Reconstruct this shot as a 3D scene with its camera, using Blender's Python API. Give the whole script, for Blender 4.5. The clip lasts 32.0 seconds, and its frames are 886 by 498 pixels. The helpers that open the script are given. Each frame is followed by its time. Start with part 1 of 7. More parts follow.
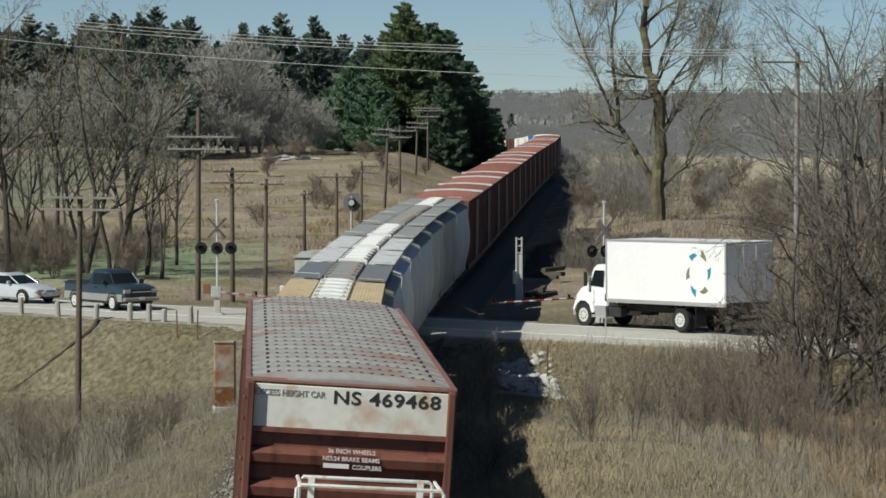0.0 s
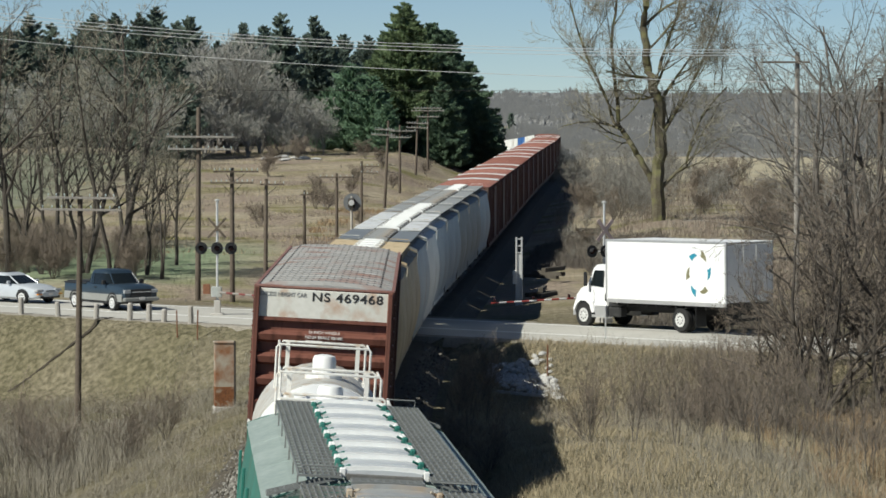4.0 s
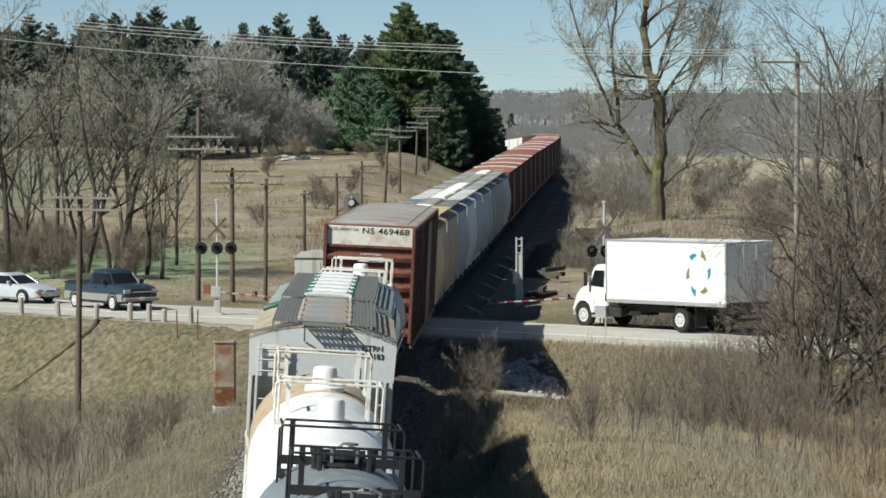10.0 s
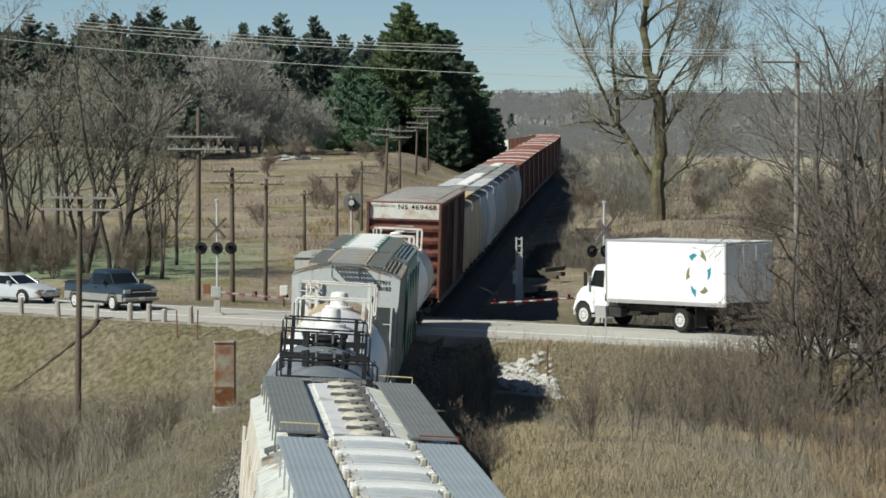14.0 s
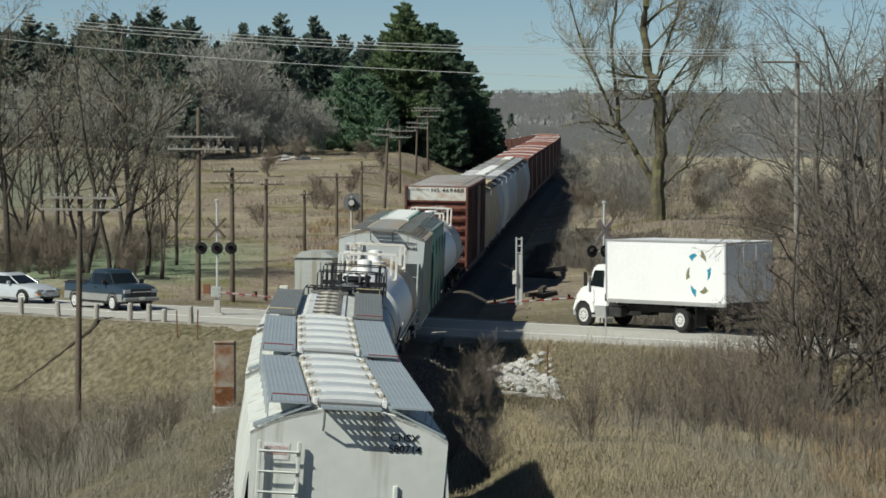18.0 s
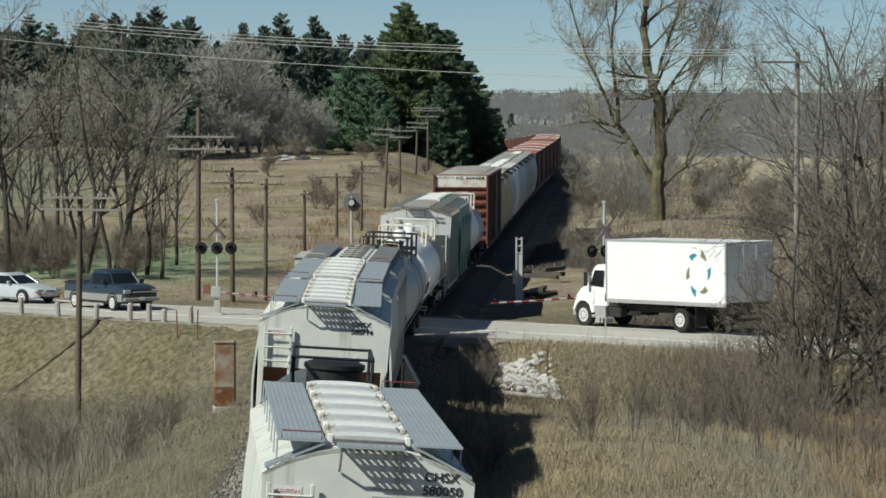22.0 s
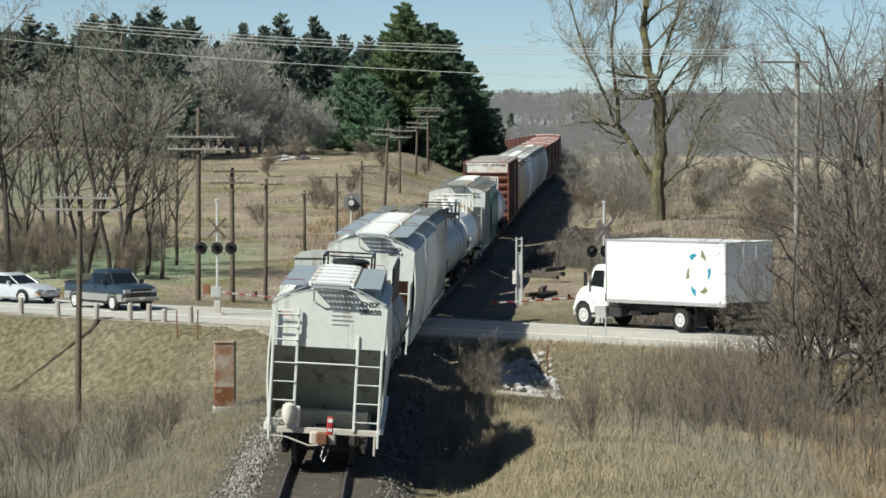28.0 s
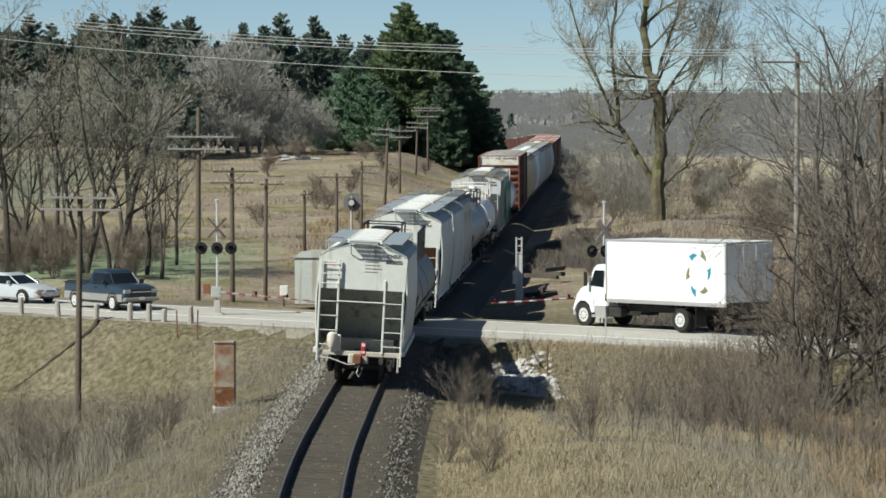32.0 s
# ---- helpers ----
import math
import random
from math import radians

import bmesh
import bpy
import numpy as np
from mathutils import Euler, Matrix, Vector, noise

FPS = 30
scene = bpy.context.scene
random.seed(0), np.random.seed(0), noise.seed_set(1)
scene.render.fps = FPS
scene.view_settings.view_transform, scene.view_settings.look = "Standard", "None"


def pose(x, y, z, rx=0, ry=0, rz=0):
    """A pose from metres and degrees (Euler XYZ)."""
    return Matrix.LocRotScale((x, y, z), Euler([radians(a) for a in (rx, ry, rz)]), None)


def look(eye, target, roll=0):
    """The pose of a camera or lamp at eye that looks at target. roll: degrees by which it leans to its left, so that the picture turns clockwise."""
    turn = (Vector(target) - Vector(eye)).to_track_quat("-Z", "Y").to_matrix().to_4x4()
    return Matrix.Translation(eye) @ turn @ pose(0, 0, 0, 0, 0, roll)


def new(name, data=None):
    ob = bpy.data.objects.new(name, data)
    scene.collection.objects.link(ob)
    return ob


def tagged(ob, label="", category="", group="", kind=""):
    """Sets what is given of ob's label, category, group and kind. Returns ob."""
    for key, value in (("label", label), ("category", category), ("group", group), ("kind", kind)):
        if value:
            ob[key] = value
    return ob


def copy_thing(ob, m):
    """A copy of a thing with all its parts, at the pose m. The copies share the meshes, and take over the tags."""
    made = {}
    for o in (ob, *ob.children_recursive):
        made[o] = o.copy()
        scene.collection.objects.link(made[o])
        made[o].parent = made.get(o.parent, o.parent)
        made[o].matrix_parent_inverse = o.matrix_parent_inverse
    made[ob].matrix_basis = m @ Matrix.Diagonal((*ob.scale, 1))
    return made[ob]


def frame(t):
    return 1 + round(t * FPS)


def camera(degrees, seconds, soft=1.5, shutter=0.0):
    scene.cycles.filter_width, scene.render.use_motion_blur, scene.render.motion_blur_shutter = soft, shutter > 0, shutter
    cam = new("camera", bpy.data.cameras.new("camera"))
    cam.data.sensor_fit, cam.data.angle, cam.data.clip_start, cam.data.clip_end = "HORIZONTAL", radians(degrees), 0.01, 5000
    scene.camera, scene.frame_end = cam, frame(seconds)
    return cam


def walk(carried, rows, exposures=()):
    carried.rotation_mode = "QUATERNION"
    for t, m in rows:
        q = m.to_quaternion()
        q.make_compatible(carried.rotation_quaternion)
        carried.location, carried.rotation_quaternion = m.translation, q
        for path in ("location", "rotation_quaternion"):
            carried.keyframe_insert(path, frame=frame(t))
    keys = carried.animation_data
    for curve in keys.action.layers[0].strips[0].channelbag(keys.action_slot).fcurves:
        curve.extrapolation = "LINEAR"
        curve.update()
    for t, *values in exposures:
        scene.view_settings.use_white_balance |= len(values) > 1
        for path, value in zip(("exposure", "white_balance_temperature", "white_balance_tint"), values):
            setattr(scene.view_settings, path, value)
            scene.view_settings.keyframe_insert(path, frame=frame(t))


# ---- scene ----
# ---- camera ----
EYE_Z, FOCAL, HORIZON = 9.55, 6000.0, 177.5
TILT = math.degrees(math.atan((441 - HORIZON) / FOCAL))
cam = camera(2 * math.degrees(math.atan(784 / FOCAL)), 32.0, soft=1.65)
VIEW = pose(0, 0, EYE_Z, 90 - TILT, 0, 0)
walk(cam, [(0.0, VIEW), (32.0, VIEW)], exposures=[(0.0, -0.20, 6450, 4.5), (1.0, -0.09, 6450, 4.5), (3.0, -0.01, 6450, 4.5), (6.0, 0.03, 6450, 4), (9.0, 0.08, 6450, 4), (12.0, 0.16, 6450, 3.5), (13.0, 0.06, 6450, 3.5), (14.0, -0.08, 6450, 3.5), (17.0, -0.25, 6450, 2), (18.0, -0.22, 6450, 2), (19.0, -0.13, 6450, 2), (20.0, -0.03, 6450, 2), (21.0, -0.10, 6450, 2), (22.0, -0.17, 6450, 2), (24.0, -0.07, 6450, 2), (25.0, 0.03, 6450, 2.5), (28.0, 0.21, 6450, 3.5), (30.0, 0.19, 6450, 3.5), (32.0, 0.08, 6450, 3.5)])

# ---- world and sun ----
SUN_WAY = Vector((-0.82, -0.60, 0.92)).normalized()
world = bpy.data.worlds.new("sky")
scene.world = world
world.use_nodes = True
wn, wl = world.node_tree.nodes, world.node_tree.links
sky = wn.new("ShaderNodeTexSky")
sky.sky_type, sky.sun_disc = "NISHITA", False
sky.sun_elevation = math.asin(SUN_WAY.z)
sky.sun_rotation = math.atan2(SUN_WAY.x, SUN_WAY.y)
sky.air_density, sky.dust_density, sky.ozone_density = 0.50, 0.0, 3.2
wl.new(sky.outputs[0], wn["Background"].inputs[0])
wn["Background"].inputs[1].default_value = 0.072
sun = new("sun", bpy.data.lights.new("sun", "SUN"))
sun.data.energy, sun.data.angle, sun.data.color = 5.6, radians(0.53), (1.0, 0.96, 0.88)
sun.matrix_world = look(SUN_WAY * 200, (0, 0, 0))

# ---- materials ----


def surf(name, c1, c2, rough=0.8, scale=1.0, metal=0.0, bump=0.0, fine=9.0, mid=0.5, vary=0.0, streak=None, spots=None, island=False, coord="Object", spec=0.4):
    """A surface whose colour runs from c1 to c2 at two scales; streak: (colour, amount) of downward runs; spots: (colour, amount, scale)."""
    m = bpy.data.materials.new(name)
    m.use_nodes = True
    n, l = m.node_tree.nodes, m.node_tree.links
    b = n["Principled BSDF"]
    tc = n.new("ShaderNodeTexCoord")
    a1, a2 = n.new("ShaderNodeTexNoise"), n.new("ShaderNodeTexNoise")
    for a, s in ((a1, scale), (a2, scale * fine)):
        l.new(tc.outputs[coord], a.inputs["Vector"])
        a.inputs["Scale"].default_value = s
        a.inputs["Detail"].default_value = 5.0
    add = n.new("ShaderNodeMath")
    add.operation = "MULTIPLY_ADD"
    l.new(a2.outputs[0], add.inputs[0])
    add.inputs[1].default_value = 0.6
    half = n.new("ShaderNodeMath")
    half.operation = "MULTIPLY"
    half.inputs[1].default_value = 0.6
    l.new(a1.outputs[0], half.inputs[0])
    l.new(half.outputs[0], add.inputs[2])
    last = add.outputs[0]
    if vary or island:
        info = n.new("ShaderNodeNewGeometry" if island else "ShaderNodeObjectInfo")
        va = n.new("ShaderNodeMath")
        va.operation = "MULTIPLY_ADD"
        l.new(info.outputs["Random Per Island" if island else "Random"], va.inputs[0])
        va.inputs[1].default_value = vary or 0.5
        l.new(last, va.inputs[2])
        sb = n.new("ShaderNodeMath")
        sb.operation = "SUBTRACT"
        l.new(va.outputs[0], sb.inputs[0])
        sb.inputs[1].default_value = (vary or 0.5) / 2
        last = sb.outputs[0]
    ramp = n.new("ShaderNodeValToRGB")
    ramp.color_ramp.elements[0].position, ramp.color_ramp.elements[1].position = 0.6 - mid / 2, 0.6 + mid / 2
    ramp.color_ramp.elements[0].color, ramp.color_ramp.elements[1].color = (*c1, 1), (*c2, 1)
    l.new(last, ramp.inputs[0])
    col = ramp.outputs[0]
    for extra in (streak, spots):
        if not extra:
            continue
        mp = n.new("ShaderNodeMapping")
        l.new(tc.outputs[coord], mp.inputs[0])
        nz = n.new("ShaderNodeTexNoise")
        l.new(mp.outputs[0], nz.inputs["Vector"])
        nz.inputs["Detail"].default_value = 6.0
        if extra is streak:
            mp.inputs["Scale"].default_value = (3.0, 3.0, 0.25)
            nz.inputs["Scale"].default_value = 1.2
        else:
            nz.inputs["Scale"].default_value = extra[2]
        rr = n.new("ShaderNodeValToRGB")
        rr.color_ramp.elements[0].position, rr.color_ramp.elements[1].position = 0.62 - 0.25 * extra[1], 0.72 - 0.1 * extra[1]
        l.new(nz.outputs[0], rr.inputs[0])
        mx = n.new("ShaderNodeMix")
        mx.data_type = "RGBA"
        l.new(rr.outputs[0], mx.inputs["Factor"])
        l.new(col, mx.inputs["A"])
        mx.inputs["B"].default_value = (*extra[0], 1)
        col = mx.outputs["Result"]
    l.new(col, b.inputs["Base Color"])
    b.inputs["Roughness"].default_value, b.inputs["Metallic"].default_value = rough, metal
    b.inputs["Specular IOR Level"].default_value = spec
    if bump:
        bp = n.new("ShaderNodeBump")
        bp.inputs["Strength"].default_value = bump
        bp.inputs["Distance"].default_value = 0.05
        l.new(a2.outputs[0], bp.inputs["Height"])
        l.new(bp.outputs[0], b.inputs["Normal"])
    return m


def needle_mat(name, c1, c2):
    """Needle sprigs that let a part of the light through."""
    m = surf(name, c1, c2, 0.9, 0.35, island=True)
    n, l = m.node_tree.nodes, m.node_tree.links
    b, out = n["Principled BSDF"], n["Material Output"]
    thin, mx = n.new("ShaderNodeBsdfTranslucent"), n.new("ShaderNodeMixShader")
    l.new(b.inputs["Base Color"].links[0].from_socket, thin.inputs["Color"])
    mx.inputs[0].default_value = 0.35
    l.new(b.outputs[0], mx.inputs[1])
    l.new(thin.outputs[0], mx.inputs[2])
    l.new(mx.outputs[0], out.inputs["Surface"])
    return m


def glass_mat(name, tint):
    m = bpy.data.materials.new(name)
    m.use_nodes = True
    b = m.node_tree.nodes["Principled BSDF"]
    b.inputs["Base Color"].default_value, b.inputs["Roughness"].default_value = (*tint, 1), 0.04
    b.inputs["Transmission Weight"].default_value = 0.25
    return m


M = {
    # ballast copy coloured darker, shade of the right shoulder put into it
    "ballast_shaded": surf("ballast_stone_shade_tone", (0.05, 0.046, 0.04), (0.22, 0.205, 0.18), 0.95, 3.0, bump=0.6, vary=0.5, island=True),
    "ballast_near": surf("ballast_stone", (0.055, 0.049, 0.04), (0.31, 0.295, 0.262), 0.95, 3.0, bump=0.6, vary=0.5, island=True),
    "asphalt": surf("weathered_asphalt", (0.385, 0.37, 0.335), (0.49, 0.472, 0.43), 0.9, 0.6, bump=0.15, fine=40),
    "paint_white": surf("road_paint", (0.62, 0.62, 0.59), (0.84, 0.84, 0.81), 0.8, 2.0),
    "gravel": surf("shoulder_gravel", (0.19, 0.17, 0.14), (0.33, 0.30, 0.25), 0.95, 1.5, bump=0.4),
    "bed": surf("dirty_dark_ballast", (0.050, 0.042, 0.031), (0.138, 0.118, 0.088), 0.95, 4.0, bump=0.8, fine=7, mid=0.35),
    "rail": surf("rusty_rail_steel", (0.030, 0.022, 0.018), (0.07, 0.05, 0.04), 0.7, 2.0, metal=0.3),
    "railtop": surf("worn_rail_head", (0.10, 0.095, 0.09), (0.20, 0.195, 0.19), 0.5, 2.0, metal=0.5),
    "tie": surf("creosoted_tie_wood", (0.045, 0.039, 0.031), (0.095, 0.083, 0.067), 0.95, 2.0, bump=0.4, vary=0.4),
    "cream": surf("cream_grey_car_paint", (0.575, 0.595, 0.555), (0.70, 0.708, 0.668), 0.55, 0.7, fine=6, streak=((0.42, 0.40, 0.34), 0.25)),
    "cream2": surf("weathered_grey_car_paint", (0.560, 0.582, 0.549), (0.694, 0.706, 0.672), 0.55, 0.8, fine=6, streak=((0.36, 0.31, 0.24), 0.4)),
    "ltgrey": surf("light_grey_car_paint", (0.47, 0.50, 0.50), (0.58, 0.60, 0.60), 0.5, 0.8, streak=((0.36, 0.33, 0.28), 0.12)),
    "tan": surf("dusty_tan_white_paint", (0.54, 0.50, 0.43), (0.69, 0.66, 0.60), 0.65, 0.9, streak=((0.40, 0.28, 0.16), 0.35)),
    "tan_roof": surf("dusty_brown_stained_roof", (0.33, 0.27, 0.19), (0.50, 0.45, 0.37), 0.8, 1.0, streak=((0.25, 0.15, 0.08), 0.4)),
    "rust_tan": surf("rust_streaked_orange_paint", (0.33, 0.17, 0.08), (0.52, 0.40, 0.28), 0.75, 0.9, streak=((0.25, 0.10, 0.045), 0.5)),
    "green": surf("teal_green_car_paint", (0.02, 0.12, 0.095), (0.045, 0.20, 0.16), 0.5, 0.8, streak=((0.09, 0.13, 0.10), 0.4)),
    "brown": surf("oxide_brown_car_paint", (0.13, 0.048, 0.034), (0.195, 0.078, 0.055), 0.6, 0.7, streak=((0.08, 0.03, 0.02), 0.35)),
    "brown_roof": surf("faded_red_roof_paint", (0.17, 0.075, 0.06), (0.27, 0.15, 0.125), 0.7, 0.8),
    "roof_grey": surf("galvanised_roof_with_red_remains", (0.24, 0.235, 0.225), (0.36, 0.35, 0.335), 0.7, 0.9, metal=0.1, spots=((0.26, 0.17, 0.145), 0.36, 0.6)),
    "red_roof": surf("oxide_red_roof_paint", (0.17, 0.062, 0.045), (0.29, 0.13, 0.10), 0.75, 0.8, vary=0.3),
    # side red set well below the roof's, with the sides' shade in it
    "red_side": surf("oxide_red_side_paint_shaded", (0.055, 0.020, 0.015), (0.105, 0.037, 0.028), 0.7, 0.8, vary=0.3, streak=((0.15, 0.095, 0.07), 0.3)),
    "panel_white": surf("dirty_white_end_panel", (0.55, 0.54, 0.48), (0.72, 0.71, 0.66), 0.6, 0.8, spots=((0.47, 0.30, 0.20), 0.25, 1.4)),
    "grating": surf("galvanised_grating", (0.150, 0.157, 0.152), (0.240, 0.248, 0.240), 0.55, 3.0, metal=0.1),
    "walkway": surf("blue_grey_walkway_steel", (0.30, 0.345, 0.37), (0.40, 0.445, 0.47), 0.45, 1.5, metal=0.1),
    "hatch": surf("pale_fibreglass_hatch", (0.62, 0.63, 0.62), (0.80, 0.80, 0.79), 0.4, 1.2, spots=((0.45, 0.40, 0.33), 0.3, 1.5)),
    "hatch_panel": surf("grey_white_hatch_panel", (0.42, 0.44, 0.455), (0.56, 0.578, 0.588), 0.4, 1.2, spots=((0.42, 0.37, 0.30), 0.25, 1.5)),
    "strap": surf("white_hatch_strap", (0.72, 0.72, 0.70), (0.84, 0.84, 0.82), 0.4, 2.0),
    "cream_dusty": surf("dusty_cream_iron", (0.36, 0.33, 0.27), (0.58, 0.55, 0.48), 0.7, 2.5),
    "tank_slate": surf("dark_slate_tank_paint", (0.05, 0.06, 0.07), (0.095, 0.11, 0.125), 0.5, 0.6, streak=((0.18, 0.18, 0.18), 0.2)),
    "green_grey": surf("dusty_grey_green_roof", (0.20, 0.25, 0.23), (0.33, 0.38, 0.36), 0.7, 1.0),
    "hatch_iron": surf("grimy_hatch_iron", (0.09, 0.088, 0.085), (0.20, 0.19, 0.175), 0.6, 1.5, vary=0.3),
    "hatch_grey": surf("dusty_grey_hatch", (0.26, 0.27, 0.27), (0.37, 0.37, 0.36), 0.5, 1.2, spots=((0.38, 0.30, 0.22), 0.5, 1.5)),
    "tan_board": surf("sandy_tan_board_paint", (0.50, 0.38, 0.22), (0.66, 0.53, 0.34), 0.6, 1.2, streak=((0.36, 0.26, 0.15), 0.3)),
    "slate_board": surf("slate_grey_board_steel", (0.16, 0.175, 0.185), (0.235, 0.25, 0.26), 0.5, 1.5, metal=0.1),
    "grey_board": surf("weathered_grey_board_steel", (0.25, 0.26, 0.255), (0.36, 0.365, 0.355), 0.55, 1.2, spots=((0.24, 0.20, 0.15), 0.3, 0.8)),
    "side_grey": surf("weathered_side_grey_paint", (0.20, 0.215, 0.205), (0.31, 0.32, 0.305), 0.6, 0.8, streak=((0.21, 0.18, 0.14), 0.4)),
    "hut_grey": surf("pale_grey_hut_paint", (0.34, 0.36, 0.345), (0.44, 0.455, 0.435), 0.6, 1.0, streak=((0.28, 0.26, 0.22), 0.3)),
    "yellow_iron": surf("yellow_painted_iron", (0.55, 0.45, 0.22), (0.70, 0.60, 0.36), 0.6, 3.0),
    "red_iron": surf("red_painted_iron", (0.18, 0.03, 0.03), (0.28, 0.05, 0.045), 0.6, 3.0),
    "white_iron": surf("white_painted_iron", (0.62, 0.60, 0.55), (0.80, 0.79, 0.75), 0.5, 2.0, spots=((0.45, 0.32, 0.2), 0.2, 2.5)),
    "tank_white": surf("white_tank_paint", (0.77, 0.77, 0.75), (0.87, 0.87, 0.86), 0.4, 0.6, streak=((0.60, 0.55, 0.47), 0.08)),
    "tank_grey": surf("grimy_grey_tank_paint", (0.38, 0.37, 0.34), (0.55, 0.54, 0.51), 0.55, 0.6, streak=((0.35, 0.26, 0.17), 0.4)),
    "tank_tan": surf("tan_stained_tank_paint", (0.40, 0.30, 0.19), (0.56, 0.47, 0.35), 0.6, 0.6, streak=((0.33, 0.22, 0.12), 0.5)),
    "tank_blue": surf("slate_blue_tank_paint", (0.15, 0.17, 0.185), (0.24, 0.265, 0.285), 0.42, 0.6, streak=((0.33, 0.34, 0.35), 0.25)),
    "black": surf("black_painted_steel", (0.012, 0.012, 0.013), (0.032, 0.032, 0.034), 0.5, 1.5),
    "under": surf("grimy_underframe_steel", (0.022, 0.020, 0.018), (0.06, 0.052, 0.045), 0.8, 2.0),
    "rust": surf("rusty_brown_slope_sheet", (0.13, 0.055, 0.03), (0.24, 0.11, 0.06), 0.8, 1.5),
    "yellow": surf("faded_ochre_car_paint", (0.40, 0.29, 0.15), (0.53, 0.42, 0.26), 0.6, 0.7, streak=((0.30, 0.22, 0.12), 0.4)),
    "bluegrey": surf("blue_grey_car_paint", (0.20, 0.25, 0.30), (0.31, 0.37, 0.42), 0.5, 0.7, streak=((0.24, 0.22, 0.2), 0.3)),
    "blue": surf("blue_container_paint", (0.03, 0.10, 0.30), (0.05, 0.16, 0.42), 0.5, 0.7),
    "ink": surf("black_lettering", (0.015, 0.015, 0.016), (0.04, 0.04, 0.04), 0.6, 4.0),
    "ink_faint": surf("faded_grey_lettering", (0.16, 0.165, 0.165), (0.27, 0.27, 0.26), 0.6, 4.0),
    "ink_white": surf("white_lettering", (0.62, 0.58, 0.55), (0.8, 0.78, 0.75), 0.6, 4.0),
    "ink_red": surf("faded_red_lettering", (0.55, 0.30, 0.26), (0.65, 0.42, 0.38), 0.6, 4.0),
    "signal_red": surf("red_marker_paint", (0.30, 0.025, 0.025), (0.42, 0.045, 0.045), 0.5, 4.0),
    "wood": surf("weathered_pole_wood", (0.075, 0.058, 0.044), (0.16, 0.13, 0.10), 0.9, 1.0, bump=0.3, streak=((0.05, 0.04, 0.03), 0.4)),
    "buck_back": surf("faded_pink_crossbuck_paint", (0.42, 0.31, 0.28), (0.62, 0.50, 0.46), 0.85, 1.5, bump=0.2),
    "wood_pale": surf("grey_sun_bleached_wood", (0.30, 0.28, 0.25), (0.46, 0.43, 0.39), 0.9, 1.5, bump=0.3),
    "wood_grey": surf("grey_crossarm_wood", (0.20, 0.185, 0.165), (0.34, 0.315, 0.285), 0.9, 1.5, bump=0.3),
    "wire": surf("aluminium_wire", (0.55, 0.55, 0.55), (0.7, 0.7, 0.7), 0.4, 1.0, metal=0.6),
    "insulator": surf("glass_insulator", (0.35, 0.42, 0.42), (0.5, 0.56, 0.55), 0.25, 3.0),
    "silver": surf("aluminium_painted_steel", (0.50, 0.50, 0.49), (0.66, 0.66, 0.65), 0.45, 2.0, metal=0.3),
    "cabinet_rust": surf("rusting_silver_cabinet", (0.30, 0.27, 0.22), (0.42, 0.38, 0.31), 0.7, 1.2, spots=((0.22, 0.085, 0.03), 0.92, 1.7)),
    "cabinet_low": surf("scaling_rust_sheet", (0.10, 0.042, 0.02), (0.26, 0.105, 0.04), 0.9, 2.2, bump=0.4, spots=((0.32, 0.28, 0.22), 0.35, 3.0)),
    "concrete": surf("grey_concrete", (0.36, 0.34, 0.31), (0.48, 0.46, 0.43), 0.9, 1.5, bump=0.3),
    "rock": surf("pale_limestone_riprap", (0.34, 0.33, 0.31), (0.62, 0.61, 0.59), 0.9, 1.5, bump=0.4, vary=0.5, island=True),
    "truck_white": surf("white_truck_panel", (0.74, 0.74, 0.74), (0.83, 0.83, 0.83), 0.4, 0.6),
    "truck_trim": surf("aluminium_box_trim", (0.45, 0.45, 0.45), (0.6, 0.6, 0.6), 0.4, 2.0, metal=0.5),
    "teal": surf("teal_emblem_film", (0.02, 0.20, 0.30), (0.03, 0.26, 0.36), 0.5, 4.0),
    "olive": surf("olive_emblem_film", (0.17, 0.16, 0.09), (0.22, 0.21, 0.12), 0.5, 4.0),
    "chassis": surf("black_chassis_steel", (0.015, 0.015, 0.015), (0.04, 0.04, 0.04), 0.7, 2.0),
    "tyre": surf("black_rubber", (0.014, 0.014, 0.014), (0.032, 0.032, 0.032), 0.9, 4.0),
    "rim": surf("steel_wheel_rim", (0.55, 0.55, 0.54), (0.74, 0.74, 0.73), 0.35, 4.0, metal=0.2),
    "pickup_blue": surf("dark_blue_car_paint", (0.020, 0.034, 0.050), (0.030, 0.048, 0.068), 0.28, 0.8, spec=0.6),
    "pickup_low": surf("pewter_two_tone_paint", (0.21, 0.212, 0.20), (0.28, 0.282, 0.27), 0.35, 0.8, spec=0.5),
    "sedan": surf("silver_blue_car_paint", (0.44, 0.47, 0.50), (0.54, 0.57, 0.60), 0.3, 0.8, metal=0.1, spec=0.6),
    "plastic": surf("dark_plastic_trim", (0.015, 0.015, 0.016), (0.03, 0.03, 0.03), 0.5, 4.0),
    "lamp_clear": surf("headlamp_lens", (0.34, 0.35, 0.36), (0.48, 0.49, 0.50), 0.15, 4.0),
    "amber": surf("amber_lens", (0.55, 0.2, 0.02), (0.65, 0.28, 0.04), 0.3, 4.0),
    "lens_dark": surf("dark_red_lens", (0.018, 0.008, 0.008), (0.04, 0.014, 0.014), 0.2, 4.0),
    "glass": glass_mat("tinted_glass", (0.015, 0.02, 0.022)),
    "gate_white": surf("gate_arm_white", (0.62, 0.60, 0.58), (0.75, 0.74, 0.72), 0.6, 3.0),
